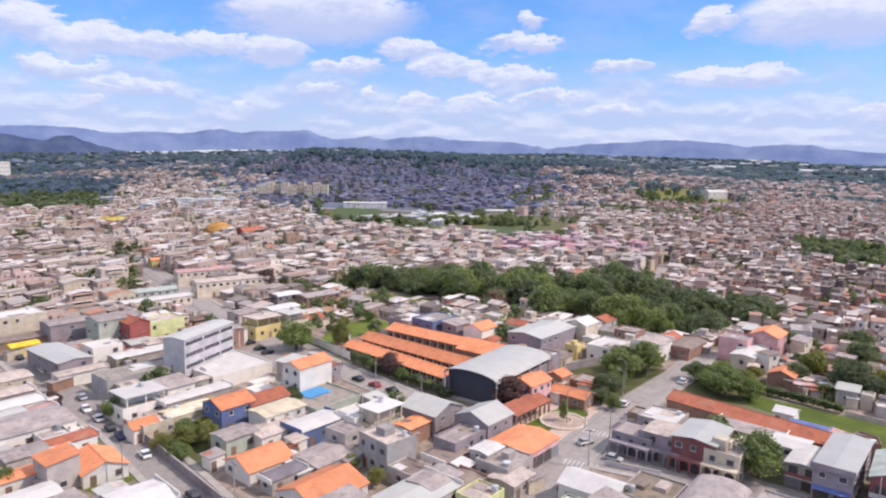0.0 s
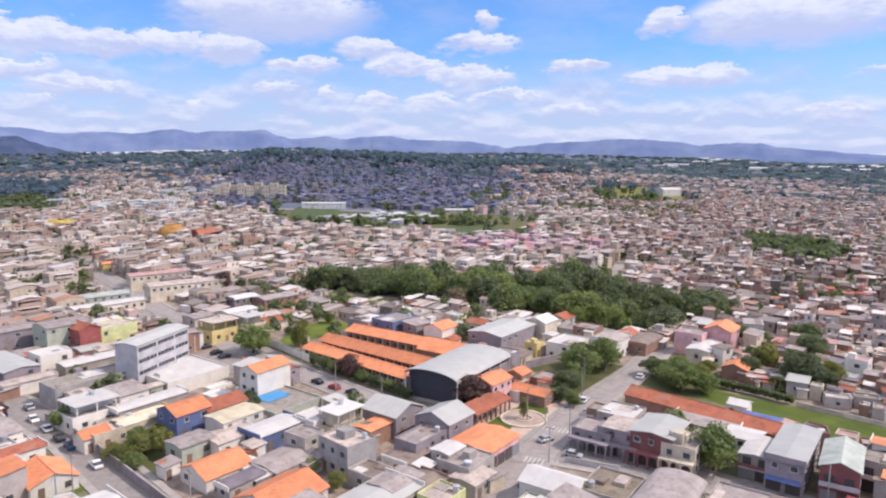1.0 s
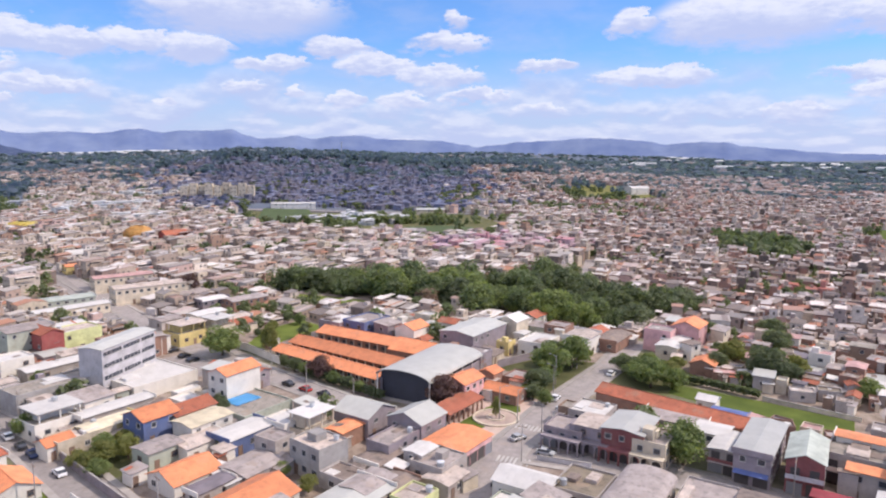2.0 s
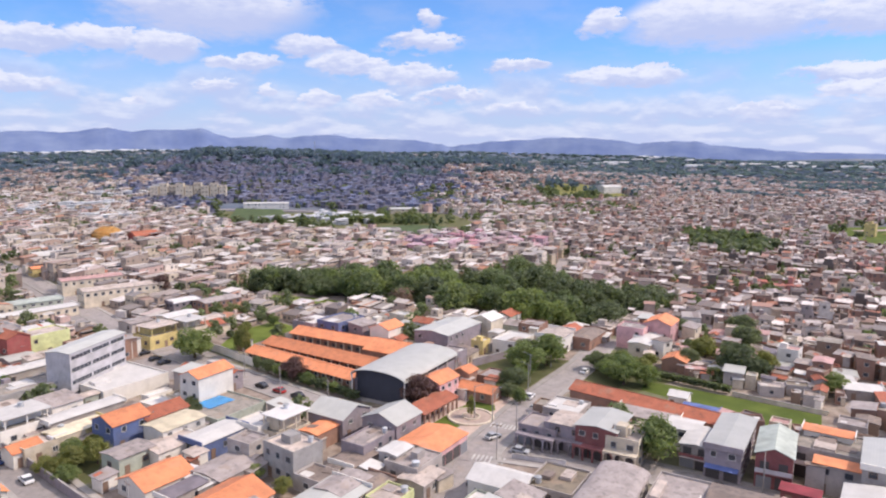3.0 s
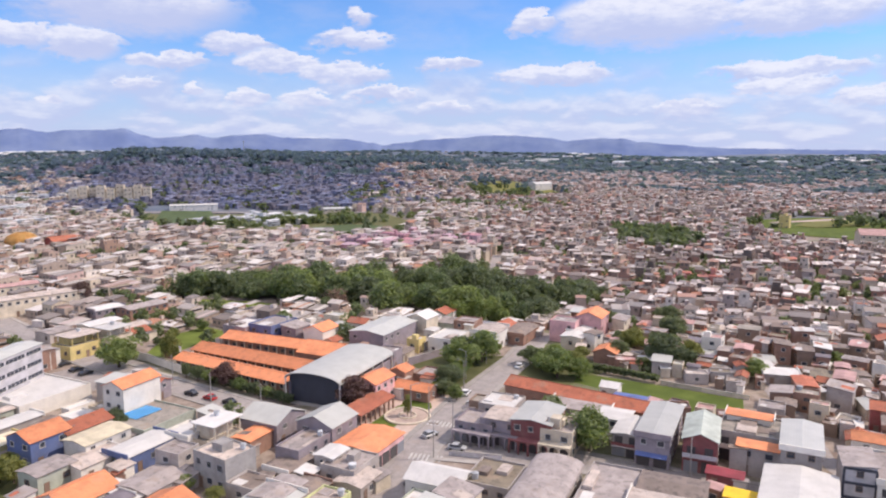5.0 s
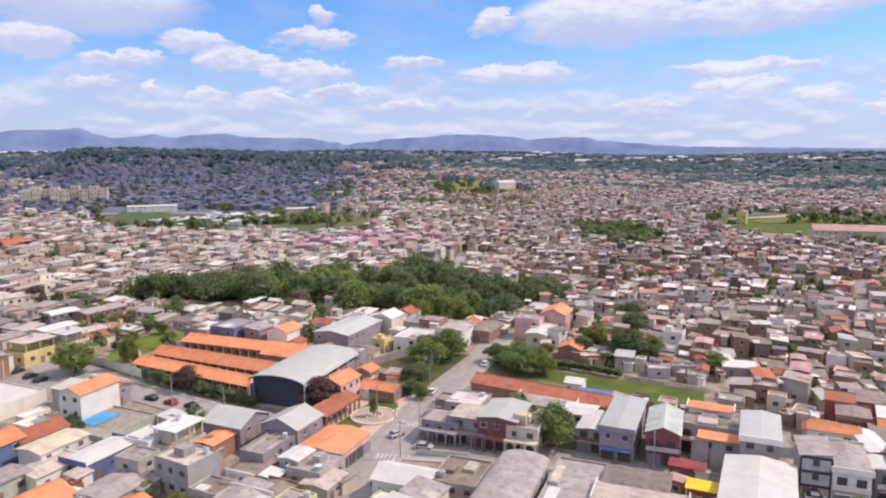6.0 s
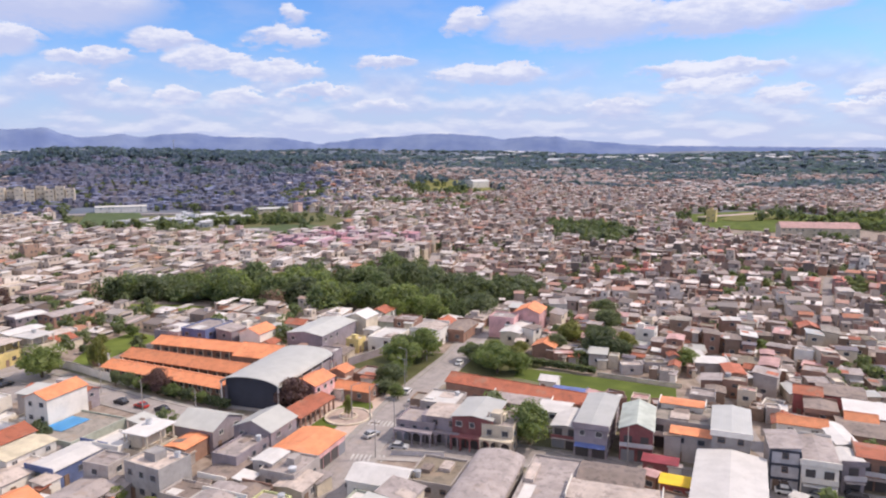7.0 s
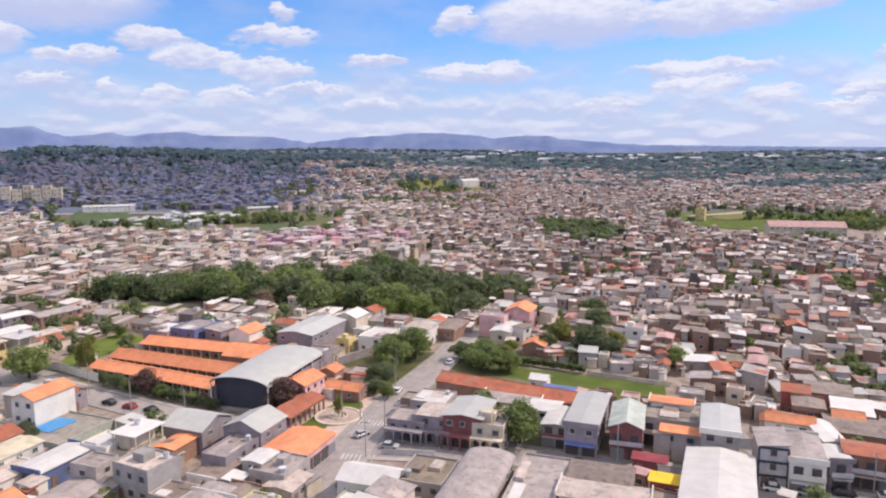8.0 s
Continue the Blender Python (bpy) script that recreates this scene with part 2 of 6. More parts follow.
LEAF_OLIVE = leafy("olive_foliage", (0.14, 0.155, 0.05), (0.33, 0.32, 0.115))
LEAF_MID = leafy("grove_foliage", (0.115, 0.145, 0.075), (0.215, 0.235, 0.12))
# blue haze of distance put into the leaf colour
LEAF_HAZED = leafy("hazed_foliage", (0.07, 0.105, 0.18), (0.12, 0.16, 0.235))
LEAF_WINE = leafy("wine_red_foliage", (0.085, 0.055, 0.06), (0.18, 0.105, 0.105))
LEAF_PINK = leafy("pink_blossom", (0.22, 0.15, 0.13), (0.44, 0.31, 0.27))
CARS = [plain("car_" + k, c, 0.25, dirt=0.05, jitter=0.0) for k, c in
        (("white", (0.75, 0.75, 0.76)), ("silver", (0.4, 0.41, 0.43)), ("black", (0.025, 0.025, 0.03)),
         ("blue", (0.03, 0.05, 0.14)), ("red", (0.4, 0.03, 0.025)))]
TARP = plain("blue_tarpaulin", (0.16, 0.54, 0.92), 0.5, dirt=0.1)
# navy of house trims, also the painted shade in the court's open end
SLATE = plain("navy_trim_and_shade", (0.05, 0.054, 0.075), 0.8)
RUBBER = plain("rubber", (0.02, 0.02, 0.02), 0.8)
TANK = plain("water_tank", (0.46, 0.47, 0.49), 0.55, dirt=0.3, jitter=0.3)
STEEL = plain("galvanised_steel", (0.4, 0.4, 0.4), 0.5, 0.6)
ROOFS_PALE = [(0.751, 0.693, 0.66), (0.173, 0.143, 0.135), (0.527, 0.416, 0.39), (0.438, 0.388, 0.354), (0.298, 0.263, 0.247), (0.512, 0.453, 0.415), (0.372, 0.248, 0.204), (0.391, 0.347, 0.325), (0.466, 0.391, 0.347), (0.233, 0.2, 0.186), (0.401, 0.333, 0.304), (0.689, 0.64, 0.598), (0.327, 0.275, 0.247), (0.448, 0.41, 0.391), (0.448, 0.205, 0.121), (0.271, 0.245, 0.239), (0.578, 0.533, 0.493), (0.73, 0.683, 0.66), (0.669, 0.623, 0.61), (0.203, 0.178, 0.17)]
ROOFS_OLD = [(0.28, 0.24, 0.228), (0.181, 0.146, 0.137), (0.394, 0.356, 0.341), (0.262, 0.164, 0.129), (0.23, 0.193, 0.19), (0.305, 0.256, 0.235), (0.139, 0.117, 0.11), (0.262, 0.217, 0.213), (0.746, 0.675, 0.643), (0.205, 0.155, 0.137), (0.296, 0.24, 0.213), (0.411, 0.164, 0.098), (0.222, 0.202, 0.204), (0.494, 0.44, 0.425), (0.779, 0.701, 0.666), (0.498, 0.44, 0.414), (0.402, 0.225, 0.177), (0.116, 0.095, 0.088)]
# hill roofs: cloud shadow and blue haze put into the colours
ROOFS_HILL_SHADED = [(0.116, 0.142, 0.244), (0.073, 0.088, 0.154), (0.16, 0.19, 0.321), (0.095, 0.093, 0.141), (0.095, 0.114, 0.199), (0.13, 0.15, 0.251), (0.065, 0.08, 0.141), (0.11, 0.114, 0.179), (0.218, 0.256, 0.41)]
FAR_ROOF = {"pale": mixed("far_pale_roofs", ROOFS_PALE), "old": mixed("far_old_roofs", ROOFS_OLD), "hill": mixed("far_hill_roofs", ROOFS_HILL_SHADED), "white": mixed("far_white_roofs", [(0.72, 0.74, 0.76), (0.60, 0.63, 0.66), (0.8, 0.8, 0.8)])}
WALLS_PALE = [(0.73, 0.653, 0.58), (0.669, 0.594, 0.55), (0.588, 0.416, 0.37), (0.203, 0.154, 0.13), (0.466, 0.388, 0.316), (0.345, 0.271, 0.22), (0.56, 0.483, 0.404), (0.364, 0.235, 0.176), (0.438, 0.352, 0.292), (0.504, 0.367, 0.296), (0.578, 0.488, 0.368)]
WALLS_OLD = [(0.7, 0.648, 0.599), (0.138, 0.108, 0.096), (0.424, 0.238, 0.182), (0.451, 0.338, 0.269), (0.314, 0.21, 0.165), (0.549, 0.456, 0.399), (0.333, 0.173, 0.126), (0.392, 0.273, 0.226), (0.49, 0.3, 0.251), (0.265, 0.192, 0.155), (0.568, 0.456, 0.347), (0.372, 0.31, 0.303), (0.668, 0.57, 0.492), (0.579, 0.467, 0.394), (0.178, 0.13, 0.108)]
# hill walls: the same cloud shadow and haze put into the colours
WALLS_HILL_SHADED = [(0.134, 0.148, 0.231), (0.099, 0.11, 0.174), (0.176, 0.206, 0.334), (0.113, 0.11, 0.161), (0.126, 0.148, 0.257)]
FAR_WALL = {"pale": mixed("far_pale_walls", WALLS_PALE), "old": mixed("far_old_walls", WALLS_OLD), "hill": mixed("far_hill_walls", WALLS_HILL_SHADED), "white": mixed("far_white_walls", [(0.6, 0.62, 0.64), (0.5, 0.52, 0.54)])}
# greys of the far plain cooled, a slight haze put into the colours
FAR_ROOF["plain"] = mixed("plain_roofs", [(0.62, 0.64, 0.68), (0.20, 0.20, 0.215), (0.30, 0.29, 0.30), (0.15, 0.15, 0.16), (0.42, 0.42, 0.43), (0.24, 0.21, 0.21), (0.27, 0.27, 0.29), (0.34, 0.22, 0.19)])
FAR_WALL["plain"] = mixed("plain_walls", [(0.30, 0.28, 0.28), (0.23, 0.21, 0.215), (0.38, 0.36, 0.36), (0.26, 0.22, 0.215)])
FAR_ROOF["suburb"] = mixed("suburb_roofs", [(0.30, 0.22, 0.20), (0.24, 0.20, 0.20), (0.40, 0.35, 0.34), (0.20, 0.16, 0.16), (0.34, 0.20, 0.16), (0.52, 0.48, 0.48), (0.28, 0.25, 0.26)])
FAR_WALL["suburb"] = mixed("suburb_walls", [(0.36, 0.27, 0.24), (0.28, 0.20, 0.18), (0.46, 0.40, 0.37), (0.32, 0.21, 0.17)])
FAR_ROOF["rosy"] = mixed("far_rosy_roofs", [(0.44, 0.33, 0.34), (0.52, 0.42, 0.42), (0.34, 0.28, 0.30), (0.62, 0.58, 0.58), (0.48, 0.24, 0.26), (0.55, 0.25, 0.30), (0.60, 0.40, 0.48)])
FAR_WALL["rosy"] = mixed("far_rosy_walls", [(0.46, 0.34, 0.34), (0.38, 0.29, 0.29), (0.54, 0.45, 0.43), (0.56, 0.30, 0.34), (0.52, 0.36, 0.42)])
FAR_ROOF["red"] = mixed("far_red_roofs", [(0.52, 0.16, 0.12), (0.42, 0.15, 0.11), (0.36, 0.22, 0.2), (0.5, 0.3, 0.26)])
FAR_WALL["red"] = mixed("far_red_walls", [(0.45, 0.2, 0.17), (0.36, 0.22, 0.2), (0.5, 0.42, 0.36)])
# dark of far windows, and painted shade behind verandas
FAR_DARK, _n, _s = base_material("far_windows_and_shade", 0.4)
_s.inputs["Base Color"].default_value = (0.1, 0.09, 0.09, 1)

m, n, shader = base_material("earth", 0.95)
where = n.add("ShaderNodeTexCoord").outputs["Object"]
patch, speck = n.noise(where, 0.018, 5.0, 0.6), n.noise(where, 0.35, 5.0, 0.65)
vast = n.noise(where, 0.0035, 5.0, 0.62)
town = n.mix(n.ramp(speck, 0.35, 0.65), (0.20, 0.15, 0.12, 1), (0.33, 0.27, 0.23, 1))
town = n.mix(n.ramp(patch, 0.5, 0.62, 0.0, 0.75), town, (0.11, 0.13, 0.05, 1))
# country colours shifted to blue as painted haze
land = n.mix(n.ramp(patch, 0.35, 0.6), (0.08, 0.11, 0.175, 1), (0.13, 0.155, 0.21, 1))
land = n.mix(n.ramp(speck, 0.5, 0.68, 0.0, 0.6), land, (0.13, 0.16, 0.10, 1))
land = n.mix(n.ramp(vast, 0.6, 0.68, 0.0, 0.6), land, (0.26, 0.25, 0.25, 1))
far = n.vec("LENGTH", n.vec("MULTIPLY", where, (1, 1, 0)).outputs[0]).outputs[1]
# the haze-blue country colour takes over with distance
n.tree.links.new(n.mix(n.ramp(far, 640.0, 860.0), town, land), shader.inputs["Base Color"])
bump(n, shader, speck, 0.5, 0.2)
EARTH = m
m, n, shader = base_material("hazed_mountain", 1.0)
where = n.add("ShaderNodeTexCoord").outputs["Object"]
# blue of the mountains is aerial haze painted into the base colour
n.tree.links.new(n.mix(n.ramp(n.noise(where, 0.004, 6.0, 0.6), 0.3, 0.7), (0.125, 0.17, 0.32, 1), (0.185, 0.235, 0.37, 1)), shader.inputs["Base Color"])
shader.inputs["Specular IOR Level"].default_value = 0.0
MOUNTAIN = m
m, n, shader = base_material("hazed_wooded_hill", 1.0)
where = n.add("ShaderNodeTexCoord").outputs["Object"]
# dark blue here is haze painted over the wooded hill's colour
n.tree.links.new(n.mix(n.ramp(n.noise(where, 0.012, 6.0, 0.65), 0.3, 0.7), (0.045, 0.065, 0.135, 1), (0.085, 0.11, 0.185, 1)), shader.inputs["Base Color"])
shader.inputs["Specular IOR Level"].default_value = 0.0
FOOTHILL = m


# ---- mesh helpers ----
def mesh_of(name, verts, faces, material):
    me = bpy.data.meshes.new(name)
    me.from_pydata([tuple(v) for v in verts], [], [tuple(f) for f in faces])
    me.materials.append(material)
    me.update()
    return me


def part(name, data, material, parent, label="", m=None):
    """One mesh under a thing or under a part."""
    if isinstance(data, bmesh.types.BMesh):
        me = bpy.data.meshes.new(name)
        data.to_mesh(me)
        data.free()
        me.materials.append(material)
        data = me
    ob = new(name, data)
    ob.parent = parent
    if m is not None:
        ob.matrix_basis = m
    return tagged(ob, label)


def box(bm, x0, x1, y0, y1, z0, z1, open_bottom=False):
    v = [bm.verts.new(p) for p in ((x0, y0, z0), (x1, y0, z0), (x1, y1, z0), (x0, y1, z0), (x0, y0, z1), (x1, y0, z1), (x1, y1, z1), (x0, y1, z1))]
    for f in ((0, 1, 5, 4), (1, 2, 6, 5), (2, 3, 7, 6), (3, 0, 4, 7), (4, 5, 6, 7)) + (() if open_bottom else ((3, 2, 1, 0),)):
        bm.faces.new([v[i] for i in f])
    return v


def prism(bm, outline, y0, y1):
    """An outline in x and z drawn out from y0 to y1."""
    a = [bm.verts.new((x, y0, z)) for x, z in outline]
    b = [bm.verts.new((x, y1, z)) for x, z in outline]
    k = len(outline)
    bm.faces.new(a), bm.faces.new(b[::-1])
    for i in range(k):
        bm.faces.new((a[i], b[i], b[(i + 1) % k], a[(i + 1) % k]))
    bmesh.ops.recalc_face_normals(bm, faces=bm.faces[:])


def tube(bm, p, q, r0, r1, sides=8):
    p, q = Vector(p), Vector(q)
    turn = (q - p).to_track_quat("Z", "Y").to_matrix()
    rings = []
    for c, r in ((p, r0), (q, r1)):
        rings.append([bm.verts.new(c + turn @ Vector((r * math.cos(6.2832 * i / sides), r * math.sin(6.2832 * i / sides), 0))) for i in range(sides)])
    for i in range(sides):
        bm.faces.new((rings[0][i], rings[0][(i + 1) % sides], rings[1][(i + 1) % sides], rings[1][i]))
    bm.faces.new(rings[1]), bm.faces.new(rings[0][::-1])


def smooth(lo, hi, v):
    u = min(max((v - lo) / (hi - lo), 0.0), 1.0)
    return u * u * (3 - 2 * u)


# ---- the ground ----
# Crest of the built-up hill: degrees to the right of +y, height.
CREST = [(-60, 0), (-32, 6), (-25, 16), (-19.5, 31), (-15, 43), (-12.6, 52), (-11.2, 61), (-8, 62), (-4, 59), (0.6, 57), (3, 50), (5.5, 45), (9, 47), (12.5, 46), (15, 36), (20, 22), (27, 10), (36, 4), (60, 0)]


def skyline(points, degrees):
    """Height of an outline at a bearing."""
    for (a0, h0), (a1, h1) in zip(points, points[1:]):
        if a0 <= degrees <= a1:
            return h0 + (h1 - h0) * smooth(a0, a1, degrees)
    return points[-1][1]


def land(x, y):
    """Height of the ground: level in the town, a built-up hill behind it, rolling country beyond."""
    r = math.hypot(x, y)
    hill = skyline(CREST, math.degrees(math.atan2(x, y))) * smooth(760, 1380, r) * (1 - 0.6 * smooth(1600, 2100, r))
    roll = 9 * smooth(720, 1600, r) * noise.noise((x / 420, y / 420, 3.0)) + 22 * smooth(1800, 4000, r) * noise.noise((x / 900, y / 900, 7.0))
    return hill + roll + 44 * smooth(1500, 4300, r)


def polar_sheet(name, radii, angles, height, material):
    verts = [(r * math.sin(a), r * math.cos(a), height(r, a)) for r in radii for a in angles]
    k = len(angles)
    faces = [(i * k + j, (i + 1) * k + j, (i + 1) * k + (j + 1), i * k + j + 1) for i in range(len(radii) - 1) for j in range(k - 1)]
    me = mesh_of(name, verts, [f[::-1] for f in faces], material)
    for p in me.polygons:
        p.use_smooth = True
    return new(name, me)


turns = [radians(a) for a in list(range(-180, -60, 6)) + [-60 + 0.75 * i for i in range(180)] + list(range(75, 181, 5))]
turns = sorted(set(turns))
turns[-1] = math.pi
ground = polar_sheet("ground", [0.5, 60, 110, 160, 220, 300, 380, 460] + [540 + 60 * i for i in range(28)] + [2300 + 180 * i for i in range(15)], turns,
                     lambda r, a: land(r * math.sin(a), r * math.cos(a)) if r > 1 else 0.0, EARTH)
tagged(ground, "dusty town ground with grass, and far fields tinted blue for haze", "ground", kind="structure")

# Skyline of the mountains and of the nearer wooded hill: degrees to the right of +y, height.
RIDGE = [(-70, 120), (-45, 170), (-37, 190), (-32.3, 193), (-30.7, 198), (-28, 194), (-25.4, 166), (-23, 179), (-20.7, 174), (-17.8, 206), (-16.3, 186), (-14.8, 200), (-13, 202), (-11.1, 213), (-10, 176), (-9, 157),
         (-7.7, 162), (-6.3, 178), (-4.9, 160), (-3.1, 178), (-1.2, 185), (0.6, 163), (2.9, 159), (5.2, 155), (7.5, 130), (8.4, 112), (9.8, 128), (12, 150), (14.2, 160), (17.2, 178), (18.9, 178), (21.8, 162), (23.2, 140),
         (25.9, 156), (27.7, 153), (29.1, 130), (31.8, 113), (33.5, 98), (35.7, 89), (41.9, 79), (47.5, 72), (52, 68), (70, 66)]
WOODED = [(-70, 90), (-40, 125), (-35, 132), (-32.3, 133), (-30.6, 112), (-29.9, 104), (-28.9, 128), (-28.1, 131), (-27.2, 104), (-26.1, 80), (-25, 62), (-24, 44), (-23, 30)]


def ridge(a):
    d = math.degrees(a)
    return skyline(RIDGE, d) + 5 * noise.noise((d * 1.9, 2.0, 0)) + 2.5 * noise.noise((d * 5.1, 5.0, 0))


def slope(r, a):
    s = smooth(4350, 4780, r)
    fold = noise.noise((math.degrees(a) * 0.9, r / 160, 1.0)) + 0.6 * noise.noise((math.degrees(a) * 2.6, r / 90, 4.0))
    return 20 + (ridge(a) - 20) * s * (1 + 0.16 * fold * (1 - s))


def wooded_slope(r, a):
    d = math.degrees(a)
    return 15 + (skyline(WOODED, d) + 4 * noise.noise((d * 4.0, 1.0, 0)) - 15) * smooth(3650, 3950, r)


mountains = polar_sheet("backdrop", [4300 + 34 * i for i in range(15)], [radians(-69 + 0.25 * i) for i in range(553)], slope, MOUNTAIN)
tagged(mountains, "range of wooded mountains along the horizon tinted blue for haze", "mountains", kind="structure")
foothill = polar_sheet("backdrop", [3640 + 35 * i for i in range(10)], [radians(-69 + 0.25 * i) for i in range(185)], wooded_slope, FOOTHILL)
tagged(foothill, "wooded hill before the mountains tinted dark blue for haze", "hill", kind="structure")

# ---- streets ----
taken = {}  # cell of the plan: places taken in it, as middle x, y, half width, half depth, cos, sin


def claim(x, y, w, d, degrees):
    spot = (x, y, w / 2, d / 2, math.cos(radians(degrees)), math.sin(radians(degrees)))
    reach = math.hypot(w, d) / 2 + 1
    for i in range(int((x - reach) // 12), int((x + reach) // 12) + 1):
        for j in range(int((y - reach) // 12), int((y + reach) // 12) + 1):
            taken.setdefault((i, j), []).append(spot)


def free(x, y, w, d, degrees, gap=0.3):
    c, s = math.cos(radians(degrees)), math.sin(radians(degrees))
    for u in (-0.5, -0.17, 0.17, 0.5):
        for v in (-0.5, -0.17, 0.17, 0.5):
            px, py = x + u * w * c - v * d * s, y + u * w * s + v * d * c
            for qx, qy, hw, hd, qc, qs in taken.get((int(px // 12), int(py // 12)), ()):
                dx, dy = px - qx, py - qy
                if abs(dx * qc + dy * qs) < hw + gap and abs(dy * qc - dx * qs) < hd + gap:
                    return False
    return True


def strip(path, half, z):
    """A band along a path: vertices and faces."""
    verts, faces = [], []
    for i, (x, y) in enumerate(path):
        x0, y0 = path[max(i - 1, 0)]
        x1, y1 = path[min(i + 1, len(path) - 1)]
        k = math.hypot(x1 - x0, y1 - y0)
        nx, ny = -(y1 - y0) / k, (x1 - x0) / k
        for s in (-1, 1):
            px, py = x + s * half * nx, y + s * half * ny
            verts.append((px, py, z + land(px, py)))
        if i:
            faces.append((2 * i - 2, 2 * i - 1, 2 * i + 1, 2 * i))
    return verts, [f[::-1] for f in faces]


def fine(path, step=8.0):
    out = [path[0]]
    for (x0, y0), (x1, y1) in zip(path, path[1:]):
        k = max(1, int(math.hypot(x1 - x0, y1 - y0) / step))
        out += [(x0 + (x1 - x0) * i / k, y0 + (y1 - y0) * i / k) for i in range(1, k + 1)]
    return out


def street(path, width, kerbs=True, lift=0.0):
    path = fine(path)
    for (x0, y0), (x1, y1) in zip(path, path[1:]):
        claim((x0 + x1) / 2, (y0 + y1) / 2, math.hypot(x1 - x0, y1 - y0) + 1, width + (2.4 if kerbs else 0.4), math.degrees(math.atan2(y1 - y0, x1 - x0)))
    road = new("road", mesh_of("road", *strip(path, width / 2, 0.06 + lift), ASPHALT))
    tagged(road, "worn grey asphalt street between the houses", "road", kind="structure")
    if kerbs:
        for side in (-1, 1):
            k = [(x, y) for x, y in path]
            off = []
            for i, (x, y) in enumerate(k):
                x0, y0 = k[max(i - 1, 0)]
                x1, y1 = k[min(i + 1, len(k) - 1)]
                q = math.hypot(x1 - x0, y1 - y0)
                off.append((x - side * (y1 - y0) / q * (width / 2 + 0.75), y + side * (x1 - x0) / q * (width / 2 + 0.75)))
            verts, faces = strip(off, 0.75, 0.02 + lift)
            top = [(x, y, z + 0.17) for x, y, z in verts]
            count = len(verts)
            sides = []
            for i in range(count // 2 - 1):
                a = 2 * i
                sides += [(a, a + 2, a + 2 + count, a + count), (a + 1, a + 1 + count, a + 3 + count, a + 3)]
            walk_way = new("pavement", mesh_of("pavement", verts + top, [tuple(i + count for i in f) for f in faces] + sides, PAVING))
            tagged(walk_way, "grey raised pavement beside the street", "pavement", kind="structure")


LEFT_STREET = [(0, 70), (-48.6, 125.5), (-72.7, 153.2), (-111, 187), (-135, 212), (-190, 280)]
SCHOOL_STREET = [(21, 153), (-6, 176.5), (-19, 190), (-39, 211.5), (-69.7, 245), (-157, 369), (-230, 470)]
RIGHT_STREET = [(-12, 70), (21.3, 128.6), (29.8, 145.8), (45, 168), (73.5, 203), (92, 232)]
CROSS_STREET = [(33, 143), (61.2, 130.0), (94.4, 104.0), (140, 66)]
BACK_LANE = [(106, 92), (113, 120), (121, 135), (131, 158), (150, 175)]
street(LEFT_STREET, 9.0)
street(SCHOOL_STREET, 7.5, lift=0.004)
street(RIGHT_STREET, 7.2, lift=0.008)
street(CROSS_STREET, 8.0, lift=0.012)
street(BACK_LANE, 4.5, kerbs=False)
street([(222, 200), (256, 232), (296, 268)], 4.2, kerbs=False)
street([(98, 318), (108, 345), (136, 420)], 6.0, kerbs=False)
street([(-135, 212), (-112, 225), (-69.7, 243)], 7.0, kerbs=False, lift=0.016)
street([(-190, 280), (-150, 300), (-110, 300)], 6.0, kerbs=False, lift=0.02)
street([(-80, 254), (-108, 285), (-135, 325), (-168, 378), (-235, 478)], 8.5, kerbs=False, lift=0.024)


def patch(name, outline, z, material, label, category):
    bm = bmesh.new()
    f = bm.faces.new([bm.verts.new((x, y, z)) for x, y in outline])
    if f.normal.z < 0 or sum((x1 - x0) * (y1 + y0) for (x0, y0), (x1, y1) in zip(outline, outline[1:] + outline[:1])) > 0:
        f.normal_flip()
    bmesh.ops.triangulate(bm, faces=bm.faces[:])
    if max(abs(x) + abs(y) for x, y in outline) > 400:
        bmesh.ops.subdivide_edges(bm, edges=bm.edges[:], cuts=7, use_grid_fill=True)
        for v in bm.verts:
            v.co.z = z + land(v.co.x, v.co.y)
    me = bpy.data.meshes.new(name)
    bm.to_mesh(me)
    bm.free()
    me.materials.append(material)
    return tagged(new(name, me), label, category, kind="structure")


patch("pavement", [(26, 150), (33, 154), (45, 174), (40, 178), (24, 176), (15, 160)], 0.03, SAND, "sandy paved square around the round planting bed", "square")
claim(29, 165, 26, 26, 45)
claim(36, 131, 16, 12, -38)
claim(-91, 174, 16, 7, 132)
claim(-103, 180, 10, 9, 132)
patch("pavement", [(-74, 215), (-50, 236), (-36, 219), (-52, 200)], 0.035, ASPHALT, "open grey asphalt forecourt beside the school street", "forecourt")
claim(-54, 218, 28, 26, 50)
patch("lawn", [(86, 185), (103.5, 170), (119, 154.5), (111, 143.5), (104, 143), (90, 166), (81, 178)], 0.05, GRASS, "mown bright green sports lawn behind the houses", "lawn")
claim(104, 159, 46, 25, -47)
claim(76, 184, 30, 20, -42)
claim(90, 196, 20, 18, -42)
claim(68, 165, 44, 16, -47)
patch("lawn", [(62, 182), (76, 203), (94, 208), (96, 186), (80, 176), (70, 172)], 0.04, ROUGH, "rough green garden ground under the bushes", "lawn")
claim(52, 207, 30, 14, 40)
claim(-31, 251, 14, 34, -25)
patch("lawn", [(44, 176), (70, 207), (63, 210), (39, 181)], 0.035, ROUGH, "rough grass verge under the street trees", "lawn")
patch("lawn", [(-72, 128), (-66, 136), (-60, 131), (-66, 124)], 0.05, GRASS, "small green lawn beside the street", "lawn")
